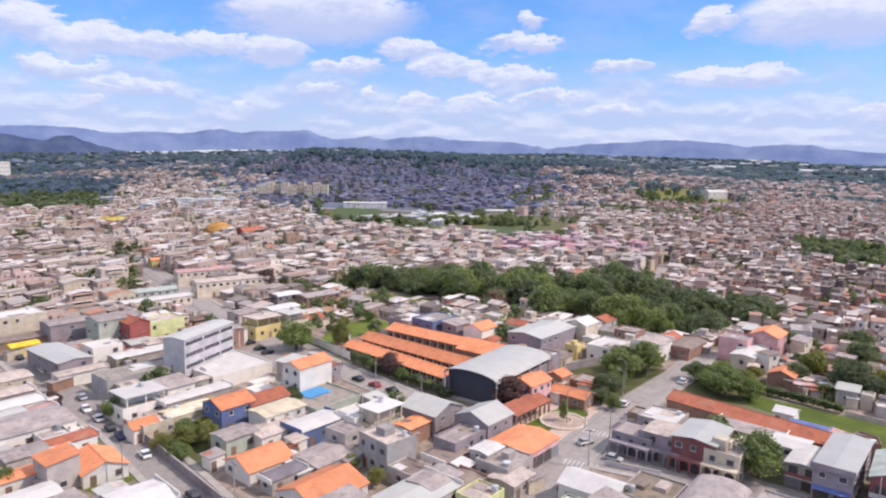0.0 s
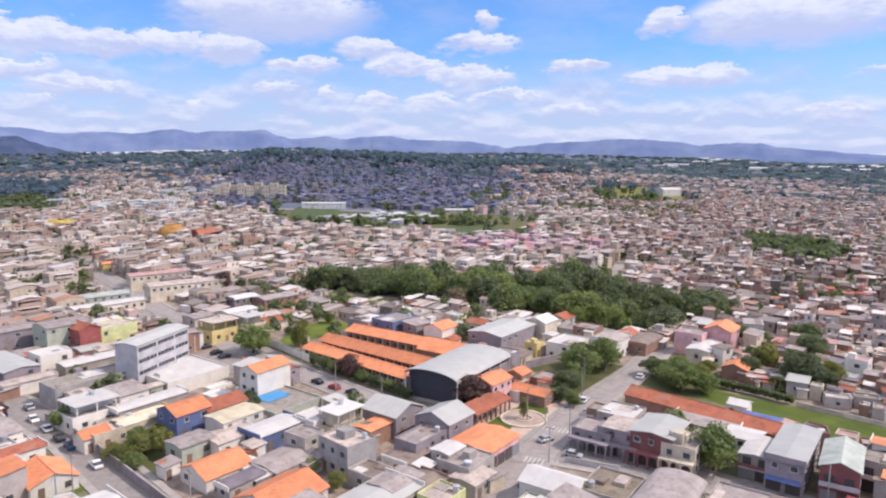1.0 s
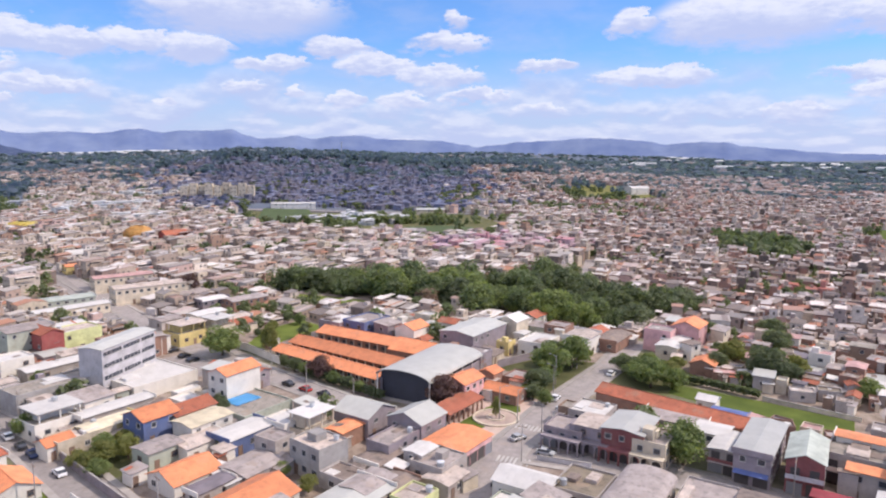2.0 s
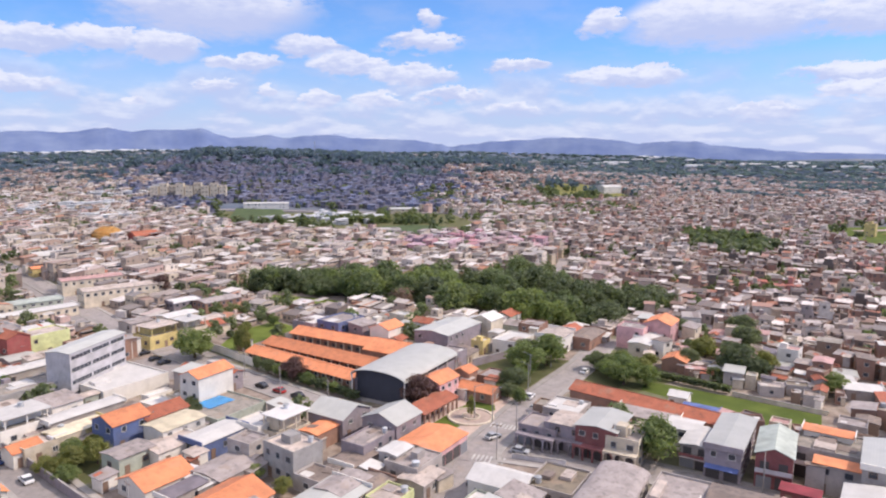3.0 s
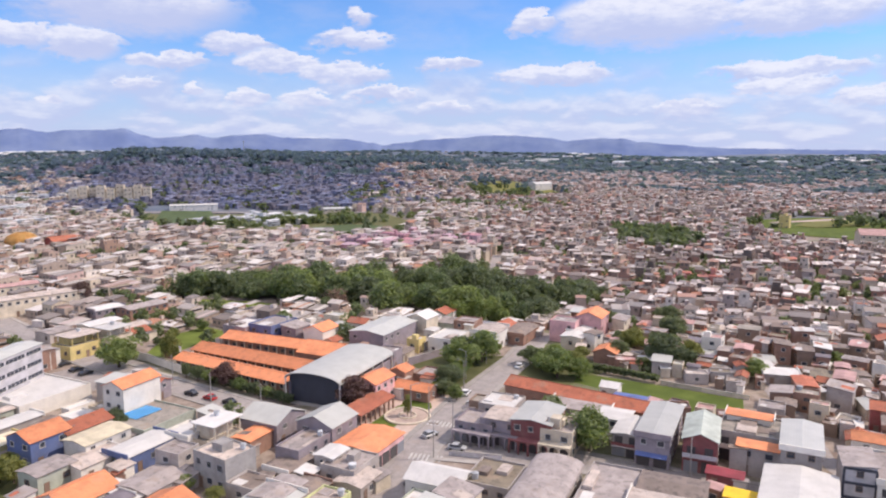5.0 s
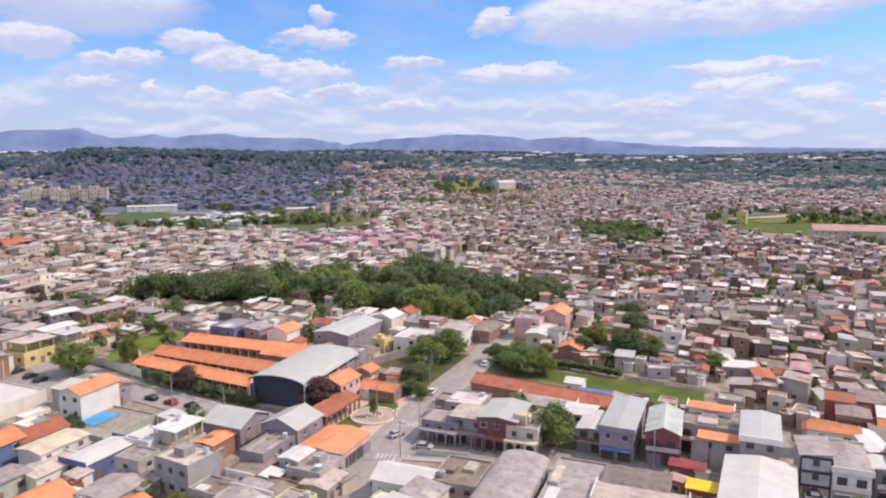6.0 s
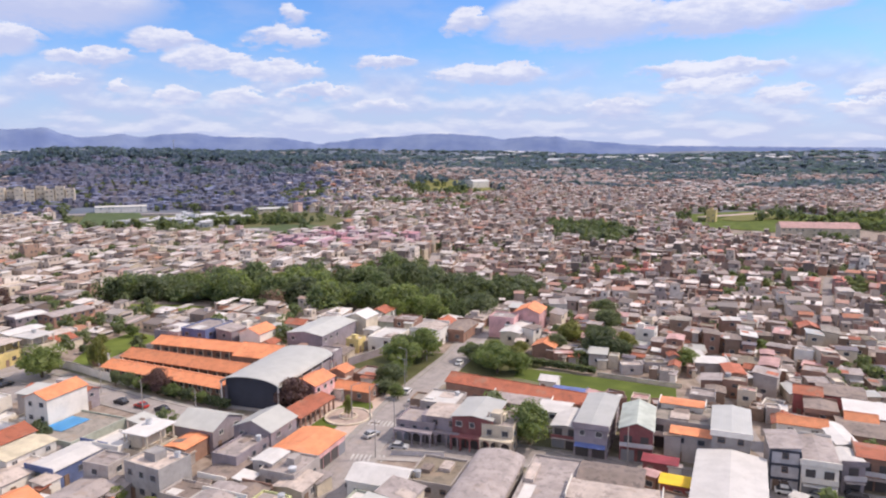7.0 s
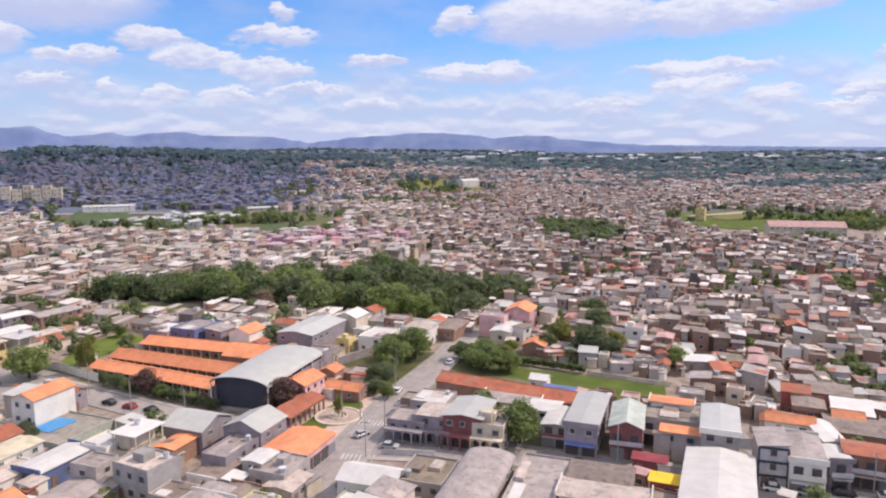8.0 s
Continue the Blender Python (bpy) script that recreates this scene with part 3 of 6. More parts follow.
patch("lawn", [(-66, 146), (-60, 156), (-52, 150), (-50, 140), (-54, 134)], 0.05, ROUGH, "overgrown green garden behind the street wall", "lawn")
claim(-57, 145, 12, 14, 50)
patch("lawn", [(-43, 236), (-40, 256), (-28, 270), (-18, 258), (-32, 238), (-38, 230)], 0.05, GRASS, "rough green grass behind the school", "lawn")
patch("lawn", [(-36, 322), (-14, 312), (4, 300), (0, 290), (-16, 296), (-34, 306)], 0.05, GRASS, "green clearing before the wood", "lawn")
claim(-15, 305, 36, 10, -30)
patch("lawn", [(38, 204), (58, 220), (64, 214), (44, 196)], 0.05, ROUGH, "dry grass strip inside the school yard", "lawn")
patch("lawn", [(17.5, 157.3), (28, 170), (33, 174.5), (38, 171.5), (37.4, 167.5), (30, 163), (26, 157.6), (22, 153.5)], 0.05, GRASS, "green lawn beside the arcaded house", "lawn")
patch("lawn", [(385, 500), (392, 470), (420, 418), (450, 400), (560, 470), (560, 570), (515, 585), (440, 575)], 0.6, GRASS, "large green playing fields among the houses", "lawn")


# ---- houses ----
def unit_window(split, material):
    """A window one unit wide and high: a frame with a sill, one or two lights, and its pane."""
    bm = bmesh.new()
    bars = ((-0.5, 0.5, -0.56, -0.46), (-0.5, 0.5, 0.44, 0.5), (-0.5, -0.43, -0.46, 0.44), (0.43, 0.5, -0.46, 0.44))
    bars += ((-0.03, 0.03, -0.46, 0.44),) if split == 2 else ((-0.43, 0.43, 0.1, 0.15),) if split == 3 else ()
    for x0, x1, z0, z1 in bars:
        box(bm, x0, x1, -0.07 if z0 > -0.5 else -0.14, 0.0, z0, z1)
    frame_mesh = bpy.data.meshes.new("window")
    bm.to_mesh(frame_mesh)
    bm.free()
    frame_mesh.materials.append(material)
    bm = bmesh.new()
    box(bm, -0.43, 0.43, -0.025, 0.0, -0.46, 0.44)
    pane_mesh = bpy.data.meshes.new("pane")
    bm.to_mesh(pane_mesh)
    bm.free()
    pane_mesh.materials.append(GLASS)
    return frame_mesh, pane_mesh


WINDOW_KINDS = [unit_window(2, FRAME_MAT), unit_window(1, FRAME_MAT), unit_window(3, DOOR_MAT), unit_window(1, SHUTTER_MAT)]


def glazed_window():
    """A small window in one piece: a frame with the glass set back in it."""
    bm = bmesh.new()
    box(bm, -0.5, 0.5, -0.08, 0.0, -0.5, 0.5)
    bm.normal_update()
    front = [f for f in bm.faces if f.normal.y < -0.9]
    bmesh.ops.inset_region(bm, faces=front, thickness=0.09, depth=-0.05)
    front[0].material_index = 1
    me = bpy.data.meshes.new("window")
    bm.to_mesh(me)
    bm.free()
    me.materials.append(FRAME_MAT), me.materials.append(GLASS)
    return me


GLAZED = glazed_window()


def door_mesh(name, w, h, material):
    bm = bmesh.new()
    box(bm, -w / 2, w / 2, -0.05, 0.0, 0.0, h)
    for x0, x1 in ((-w / 2 - 0.08, -w / 2), (w / 2, w / 2 + 0.08)):
        box(bm, x0, x1, -0.1, 0.0, 0.0, h + 0.08)
    box(bm, -w / 2 - 0.08, w / 2 + 0.08, -0.101, 0.0, h, h + 0.081)
    me = bpy.data.meshes.new(name)
    bm.to_mesh(me)
    bm.free()
    me.materials.append(material)
    return me


DOOR_MESH = door_mesh("door", 0.95, 2.1, DOOR_MAT)
# flat panel on the wall, its dark colour standing in for a shaded interior
SHOP_MESH = door_mesh("shopfront", 2.5, 2.6, SHADE)
SHUTTER_MESH = door_mesh("shutter", 2.6, 2.5, SHUTTER_MAT)


def arcade(parent, at, length, bays, h, depth=1.7, material=None):
    """Columns with round arches before a front, under a slab."""
    bm = bmesh.new()
    box(bm, -length / 2, length / 2, -0.25, depth - 0.004, h, h + 0.3)
    slab = part("arcade_slab", bm, material or WALL_MAT["beige"], parent, "arcade slab", at)
    step = (length - 0.4) / bays
    for i in range(bays + 1):
        bm = bmesh.new()
        px = -length / 2 + 0.2 + i * step
        box(bm, px - 0.16, px + 0.16, -0.2, 0.2, -0.2, h)
        for s in (-1, 1):
            if not (i == 0 and s < 0) and not (i == bays and s > 0):
                arc = [(px + s * 0.16, h)] + [(px + s * (0.16 + (step / 2 - 0.16) * (1 - math.cos(a))), h - 0.85 + 0.8 * math.sin(a)) for a in (0.0, 0.4, 0.8, 1.2, 1.5708)] + [(px + s * step / 2, h)]
                a = [bm.verts.new((q, -0.2, z)) for q, z in arc]
                b = [bm.verts.new((q, 0.2, z)) for q, z in arc]
                bm.faces.new(a), bm.faces.new(b)
                for j in range(len(arc)):
                    bm.faces.new((a[j], a[(j + 1) % len(arc)], b[(j + 1) % len(arc)], b[j]))
        bmesh.ops.recalc_face_normals(bm, faces=bm.faces[:])
        part("column", bm, material or WALL_MAT["beige"], slab)
    return slab


def window(parent, m, w, h):
    pane = parent.name.split(".")[0] not in ("small_house", "brick_house")
    frame_mesh, pane_mesh = WINDOW_KINDS[int(abs(parent.matrix_basis.translation.x * 7 + parent.matrix_basis.translation.y * 3)) % 4]
    ob = part("window", frame_mesh if pane else GLAZED, None, parent, m=m @ Matrix.Diagonal((w, 1, h, 1)))
    if pane:
        part("pane", pane_mesh, None, ob)
    return ob


def roof_over(bm, w, d, h, roof, rise, over=0.35, thick=0.14):
    """A roof over a block w by d, resting on its walls at h. Ridges run along the longer side."""
    if roof == "flat":
        box(bm, -w / 2 + 0.012, w / 2 - 0.012, -d / 2 + 0.012, d / 2 - 0.012, h - 0.55, h - 0.4)
        return
    long_x = w >= d
    a, b = (w, d) if long_x else (d, w)
    half, k = b / 2 + over, a / 2 + over
    if roof == "vault":
        top = [(half * math.cos(math.pi * i / 12), h + rise * math.sin(math.pi * i / 12)) for i in range(13)]
        outline = top + [(x * 0.985, z - thick) for x, z in top[::-1]]
    elif roof == "mono":
        outline = [(-half, h - over * 0.1), (half, h + rise), (half, h + rise + thick), (-half, h - over * 0.1 + thick)]
    else:
        s = rise / (b / 2)
        outline = [(-half, h - over * s), (0, h + rise), (half, h - over * s), (half, h - over * s + thick), (0, h + rise + thick), (-half, h - over * s + thick)]
    sub = bmesh.new()
    prism(sub, outline, -k, k)
    if long_x:
        bmesh.ops.rotate(sub, verts=sub.verts[:], cent=(0, 0, 0), matrix=Matrix.Rotation(radians(90), 3, "Z"))
    me = bpy.data.meshes.new("scrap")
    sub.to_mesh(me)
    sub.free()
    bm.from_mesh(me)
    bpy.data.meshes.remove(me)


def walls_of(bm, w, d, h, roof, rise):
    """Closed block with gables under a pitched roof, or a parapet round a flat one."""
    if roof == "flat":
        box(bm, -w / 2, w / 2, -d / 2, d / 2, -0.6, h - 0.5, True)
        for x0, x1, y0, y1 in ((-w / 2, w / 2, -d / 2, -d / 2 + 0.18), (-w / 2, w / 2, d / 2 - 0.18, d / 2), (-w / 2, -w / 2 + 0.18, -d / 2 + 0.18, d / 2 - 0.18), (w / 2 - 0.18, w / 2, -d / 2 + 0.18, d / 2 - 0.18)):
            box(bm, x0, x1, y0, y1, h - 0.5, h)
        return
    long_x = w >= d
    a, b = (w, d) if long_x else (d, w)
    if roof == "mono":
        outline = [(-b / 2, -0.6), (b / 2, -0.6), (b / 2, h + rise * 0.97), (-b / 2, h)]
    elif roof == "vault":
        outline = [(-b / 2, -0.6), (b / 2, -0.6)] + [(b / 2 * math.cos(math.pi * i / 12), h + (rise - 0.16) * math.sin(math.pi * i / 12)) for i in range(13)]
    else:
        outline = [(-b / 2, -0.6), (b / 2, -0.6), (b / 2, h), (0, h + rise), (-b / 2, h)]
    prism(bm, outline, -a / 2, a / 2)
    if long_x:
        bmesh.ops.rotate(bm, verts=bm.verts[:], cent=(0, 0, 0), matrix=Matrix.Rotation(radians(90), 3, "Z"))


STOREYS = {1: "single-storey", 2: "two-storey", 3: "three-storey", 4: "four-storey"}
ROOFS = {"flat": "flat roof and parapet", "gable": "pitched roof", "shed": "low sheet roof", "vault": "curved roof", "mono": "lean-to roof"}


def house(x, y, w, d, degrees, h, roof, wall, top, style="", name="house", group="", sides=True, awning=""):
    claim(x, y, w, d, degrees)
    floors = max(1, min(4, round(h / 3.1)))
    base = new(name)
    base.empty_display_size = 0.5
    base.matrix_basis = pose(x, y, land(x, y), 0, 0, degrees)
    tagged(base, f"{STOREYS[floors]} {WALLS[wall][1]} house with {TOPS[top][1]} {ROOFS[roof]}", "house", group or "houses of the town")
    small = min(w, d)
    rise = {"gable": 0.2 * small, "shed": 0.07 * small, "vault": 0.17 * small, "mono": 0.12 * small, "flat": 0.0}[roof]
    bm = bmesh.new()
    walls_of(bm, w, d, h, roof, rise)
    part("wall", bm, WALL_MAT[wall], base)
    bm = bmesh.new()
    roof_over(bm, w, d, h, roof, rise)
    covering = part("roof", bm, TOP_MAT[top], base, f"{TOPS[top][1]} roof")
    rng = random.Random(int(x * 31 + y * 17))
    if roof == "gable" and top in ("orange", "rust"):
        bm = bmesh.new()
        a = max(w, d) / 2 + 0.3
        tube(bm, (-a, 0, h + rise + 0.13), (a, 0, h + rise + 0.13), 0.13, 0.13, 6)
        if w < d:
            bmesh.ops.rotate(bm, verts=bm.verts[:], cent=(0, 0, 0), matrix=Matrix.Rotation(radians(90), 3, "Z"))
        part("ridge_cap", bm, TOP_MAT[top], covering)
    other = -1 if degrees > 0 else 1
    walls = [(w, pose(0, -d / 2, 0)), (d, pose(other * w / 2, 0, 0, 0, 0, 90 * other))] if sides else [(w, pose(0, -d / 2, 0))]
    if style == "office":
        walls = walls[:1]
    if style in ("tall", "bare"):
        walls = walls[1:]
    per = h / floors if roof != "flat" else (h - 0.5) / floors
    for face, (length, at) in enumerate(walls):
        for f in range(floors):
            z0 = f * per
            if style == "office":
                bm = bmesh.new()
                box(bm, -length / 2 + 0.5, length / 2 - 0.5, -0.03, 0.0, z0 + 1.35, z0 + 2.4)
                ribbon = part("window", bm, GLASS, base, "dark ribbon window", at)
                bm = bmesh.new()
                box(bm, -length / 2 + 0.4, length / 2 - 0.4, -0.14, 0.0, z0 + 1.25, z0 + 1.346)
                part("sill", bm, FRAME_MAT, ribbon)
                k = int(length / 1.6)
                for i in range(k + 1):
                    bm = bmesh.new()
                    mid = -length / 2 + 0.5 + i * (length - 1.0) / k
                    half = 0.35 if i % 5 == 0 and 0 < i < k else 0.04
                    box(bm, mid - half, mid + half, -0.06, 0.0, z0 + 1.35, z0 + 2.404)
                    part("mullion", bm, WALL_MAT[wall], ribbon)
                continue
            if style == "podium":
                continue
            if f == 0 and face == 0:
                if style in ("row", "arcade"):
                    k = max(1, int(length / 3.0))
                    for i in range(k):
                        spot = at @ pose((i + 0.5) * length / k - length / 2, 0, 0.03)
                        if rng.random() < 0.4:
                            part("shutter", SHUTTER_MESH, None, base, "grey roller shutter", spot)
                        else:
                            part("shopfront", SHOP_MESH, None, base, "shopfront panel painted with the shade of an open shop", spot)
                    if style == "arcade":
                        arcade(base, at @ pose(0, -1.7, 0), length, max(2, round(length / 2.4)), rng.uniform(2.95, 3.2), material=WALL_MAT[wall])
                    elif rng.random() < 0.8:
                        bm = bmesh.new()
                        prism(bm, [(-1.5, 2.65), (0.0, 3.0), (0.0, 3.08), (-1.5, 2.73)], -length / 2 + 0.3, length / 2 - 0.3)
                        bmesh.ops.rotate(bm, verts=bm.verts[:], cent=(0, 0, 0), matrix=Matrix.Rotation(radians(90), 3, "Z"))
                        part("awning", bm, TOP_MAT["white"] if wall == "white" and not awning else TOP_MAT[awning or rng.choice(("red", "white", "grey", "blue"))], base, "shop awning", at @ pose(0, -0.01, 0))
                    continue
                if x * x + y * y < 230 ** 2 or "_" not in name:
                    part("door", DOOR_MESH, None, base, "brown painted door", at @ pose(-length / 2 + 0.22 * length, 0, 0.03))
            if style == "row" and f == 1 and face == 0 and rng.random() < 0.75:
                # a balcony along the front, with a solid parapet and doors painted as shaded openings behind it
                bm = bmesh.new()
                box(bm, -length / 2 + 0.05, length / 2 - 0.05, -1.1, -0.004, z0 - 0.12, z0 + 0.06)
                balcony = part("balcony", bm, WALL_MAT[wall], base, "", at)
                bm = bmesh.new()
                box(bm, -length / 2 + 0.05, length / 2 - 0.05, -1.1, -0.98, z0 + 0.06, z0 + 0.95)
                part("parapet", bm, WALL_MAT[rng.choice((wall, "white", "maroon", "office"))], balcony)
                k = max(1, int(length / 2.6))
                for i in range(k):
                    part("shopfront", SHOP_MESH, None, base, "balcony door panel painted as a shaded doorway", at @ pose((i + 0.5) * length / k - length / 2, 0, z0 + 0.08) @ Matrix.Diagonal((0.62, 1, 0.75, 1)))
                continue
            k = max(1, int(length / (3.0 if style else 3.6)))
            for i in range(k):
                px = (i + 0.5) * length / k - length / 2
                if f == 0 and face == 0 and px < -length / 2 + 0.22 * length + 1.3:
                    continue
                if not style and rng.random() < (0.25 if x * x + y * y < 200 ** 2 else 0.35 if name == "brick_house" else 0.6):
                    continue
                window(base, at @ pose(px + rng.uniform(-0.3, 0.3) * (not style), 0, z0 + 0.55 * per + 0.05), rng.choice((1.2, 1.5)), min(1.2, per * 0.42))
    if not style and rng.random() < (0.75 if name in ("small_house", "brick_house") else 0.6 if name == "house" and w * d < 260 else 0.0):
        # a lower lean-to built against the house
        a, b, k = w * rng.uniform(0.35, 0.6), d * rng.uniform(0.35, 0.6), min(h - 0.3, rng.uniform(2.2, 3.0)) + (2.6 if h > 5 and rng.random() < 0.4 else 0)
        at = pose(rng.choice((-1, 1)) * w * 0.45, -d * rng.uniform(0.2, 0.5), 0, 0, 0, rng.uniform(-14, 14))
        bm = bmesh.new()
        box(bm, -a / 2, a / 2, -b / 2, b / 2, -0.5, k, True)
        annex = part("annex", bm, WALL_MAT[rng.choice(("brick", "grey", "beige", "white"))], base, "small lean-to annex", at)
        bm = bmesh.new()
        prism(bm, [(-a / 2 - 0.3, k - 0.02), (a / 2 + 0.3, k + 0.35), (a / 2 + 0.3, k + 0.43), (-a / 2 - 0.3, k + 0.06)], -b / 2 - 0.3, b / 2 + 0.3)
        part("annex_roof", bm, TOP_MAT[rng.choice(("grey", "white", "brown", "beige", "rust", "grey"))], annex)
    if roof == "flat" and style != "podium":
        # patched sheets and a roof room, as flat roofs here have
        for level_up in range(rng.randrange(1, 4)):
            a, b = rng.uniform(0.15, 0.4) * w, rng.uniform(0.15, 0.4) * d
            px, py = rng.uniform(-0.5, 0.5) * (w - a - 0.6), rng.uniform(-0.5, 0.5) * (d - b - 0.6)
            bm = bmesh.new()
            lift = rng.choice((0.06, 0.1, 1.6, 2.3) if w * d < 75 else (0.06, 0.1, 0.3, 0.7)) + 0.017 * level_up if min(a, b) > 1.6 else 0.06 + 0.017 * level_up
            box(bm, -a / 2, a / 2, -b / 2, b / 2, h - 0.399, h - 0.4 + lift)
            if level_up == 0 and name == "house" and rng.random() < 0.5:
                water_tank(base, rng.choice((-0.3, 0.3)) * w, rng.choice((-0.3, 0.3)) * d, h - 0.4, rng.uniform(0.55, 0.85), rng.uniform(0.8, 1.2))
            part("roof_room" if lift > 1 else "roof_sheet", bm, WALL_MAT[wall] if lift > 1 else TOP_MAT[rng.choice(("white", "grey", "beige", "brown"))], base, "", pose(px, py, 0))
    if style == "podium" and w * d > 300:
        for px, py, a, b in ((-0.28, -0.1, 4.5, 3.0), (0.2, 0.3, 3.0, 2.0)):
            bm = bmesh.new()
            box(bm, -a / 2, a / 2, -b / 2, b / 2, h - 0.399, h + 0.35)
            part("roof_hatch", bm, TOP_MAT["white"], base, "", pose(px * w, py * d, 0))
    if roof == "shed" and name == "house" and w * d < 260 and rng.random() < 0.55:
        # raised end walls beside the sheets
        a, b = max(w, d), min(w, d)
        for end in (-1, 1) if rng.random() < 0.6 else (-1,):
            bm = bmesh.new()
            prism(bm, [(-b / 2 - 0.36, h - 0.4), (b / 2 + 0.36, h - 0.4), (b / 2 + 0.36, h + rise + 0.3), (-b / 2 - 0.36, h + rise + 0.3)], end * (a / 2 + 0.36), end * (a / 2 + 0.56))
            if w >= d:
                bmesh.ops.rotate(bm, verts=bm.verts[:], cent=(0, 0, 0), matrix=Matrix.Rotation(radians(90), 3, "Z"))
            part("parapet", bm, WALL_MAT["white" if wall in ("white", "beige", "grey", "sage") else wall], base)
    if roof in ("shed", "mono") and rng.random() < (0.6 if "_" in name else 0.25) and w * d < 140:
        long_x = w >= d
        b = min(w, d)
        bm = bmesh.new()
        k, width = max(w, d) * rng.uniform(-0.35, 0.25), rng.uniform(0.8, 2.5)
        lo, hi = (0.0, -b / 2) if rng.random() < 0.5 else (b / 2, 0.0)
        s = rise / (b / 2)
        if roof == "shed":
            za, zb = h + rise - abs(lo) * s, h + rise - abs(hi) * s
        else:
            za, zb = h + rise * (lo / b + 0.5), h + rise * (hi / b + 0.5)
        prism(bm, [(lo, za + 0.15), (hi, zb + 0.15), (hi, zb + 0.19), (lo, za + 0.19)], k, k + width)
        if long_x:
            bmesh.ops.rotate(bm, verts=bm.verts[:], cent=(0, 0, 0), matrix=Matrix.Rotation(radians(90), 3, "Z"))
        part("roof_sheet", bm, TOP_MAT[rng.choice(("white", "grey", "beige", "brown", "rust"))], covering, "newer roof sheet")
    return base


def water_tank(parent, x, y, z, radius, tall):
    """A round tank with a domed lid, on a flat roof."""
    bm = bmesh.new()
    tube(bm, (0, 0, 0), (0, 0, tall), radius * 0.88, radius, 12)
    tank = part("water_tank", bm, TANK, parent, "round pale water tank", pose(x, y, z))
    bm = bmesh.new()
    tube(bm, (0, 0, tall), (0, 0, tall + 0.16), radius * 1.05, radius * 0.45, 12)
    part("lid", bm, TANK, tank)


def terrace_house(x, y, w, d, degrees, h, top_h, wall, top, label):
    """A house whose flat roof is a terrace: a low parapet, posts, and a slab over half of it."""
    claim(x, y, w, d, degrees)
    base = new("terrace_house")
    base.matrix_basis = pose(x, y, 0, 0, 0, degrees)
    tagged(base, label, "house", "houses of the town")
    bm = bmesh.new()
    walls_of(bm, w, d, h, "flat", 0)
    part("wall", bm, WALL_MAT[wall], base)
    bm = bmesh.new()
    roof_over(bm, w, d, h, "flat", 0)
    part("terrace_floor", bm, TOP_MAT["concrete"], base, "stained concrete terrace floor")
    bm = bmesh.new()
    box(bm, -w * 0.42, w * 0.56, -d * 0.45, d * 0.53, top_h - 0.22, top_h)
    part("roof_slab", bm, TOP_MAT[top], base, f"{TOPS[top][1]} roof slab")
    for i in (-0.36, 0.06, 0.47):
        for j in (-0.4, 0.46):
            bm = bmesh.new()
            box(bm, i * w - 0.13, i * w + 0.13, j * d - 0.13, j * d + 0.13, h - 0.42, top_h - 0.21)
            part("post", bm, WALL_MAT[wall], base)
    bm = bmesh.new()
    box(bm, -0.3 * w, 0.46 * w, -0.12 * d, 0.44 * d, h - 0.41, top_h - 0.21)
    part("roof_room", bm, WALL_MAT[wall], base)
    for length, at in ((w, pose(0, -d / 2, 0)), (d, pose(-w / 2, 0, 0, 0, 0, -90))):
        for i in range(2):
            window(base, at @ pose((i - 0.5) * length * 0.5, 0, h * 0.5), 1.4, 1.2)
    part("door", DOOR_MESH, None, base, "brown painted door", pose(0.05 * w, -d / 2, 0.03))
    water_tank(base, 0.2 * w, 0.2 * d, top_h, 0.7, 1.0)


def banded(base, w, d, h, floors):
    """Dark trims on a front: a band over each storey and a strip at each corner."""
    tagged(base, "narrow pale three-storey house with dark navy trims on its front", "house")
    for i in range(1, floors + 1):
        bm = bmesh.new()
        box(bm, -w / 2 - 0.1, w / 2 + 0.1, -d / 2 - 0.22, -d / 2 - 0.002, i * h / floors - 0.5, i * h / floors - 0.05)
        part("band", bm, SLATE, base, "dark navy band")
    for i in (-1, 1):
        bm = bmesh.new()
        box(bm, i * w / 2 - 0.2, i * w / 2 + 0.2, -d / 2 - 0.16, -d / 2 - 0.001, 0.0, h - 0.52)
        part("corner_strip", bm, SLATE, base)
    bm = bmesh.new()
    # flat panel; the garage's inner shade is only its colour
    box(bm, -0.9, 0.9, -d / 2 - 0.06, -d / 2 - 0.001, 0.05, 1.9)
    part("garage_door", bm, SHADE, base, "garage panel painted as a shaded opening")


# ---- houses of the near streets ----
# left block
house(-71.0, 197.5, 22.5, 7.1, 71.7, 13.0, 'shed', 'office', 'zinc', style='office')
house(-63.9, 195.9, 19.4, 20.8, 50.4, 4.0, 'flat', 'white', 'white', style='podium')
house(-112.4, 197.0, 9.3, 22.2, 51.0, 5.5, 'shed', 'mauve', 'zinc')
house(-103.6, 204.9, 9.0, 8.0, 50.0, 6.5, 'flat', 'white', 'white')
house(-92.2, 147.7, 15.5, 12.9, 49.5, 4.5, 'shed', 'white', 'grey')
house(-104.1, 160.6, 13.0, 6.0, 50.0, 3.6, 'shed', 'beige', 'white')
house(-96.6, 159.8, 6.0, 4.0, 50.0, 3.0, 'shed', 'grey', 'pink')
house(-69.0, 132.1, 8.4, 10.4, 43.4, 2.8, 'gable', 'white', 'orange')
house(-73.9, 126.5, 6.0, 6.5, 50.0, 6.2, 'mono', 'grey', 'orange')
house(-80.4, 125.4, 10.0, 4.5, 50.0, 3.2, 'shed', 'white', 'orange')
house(-73.4, 117.2, 8.0, 6.0, 50.0, 3.2, 'shed', 'white', 'white')
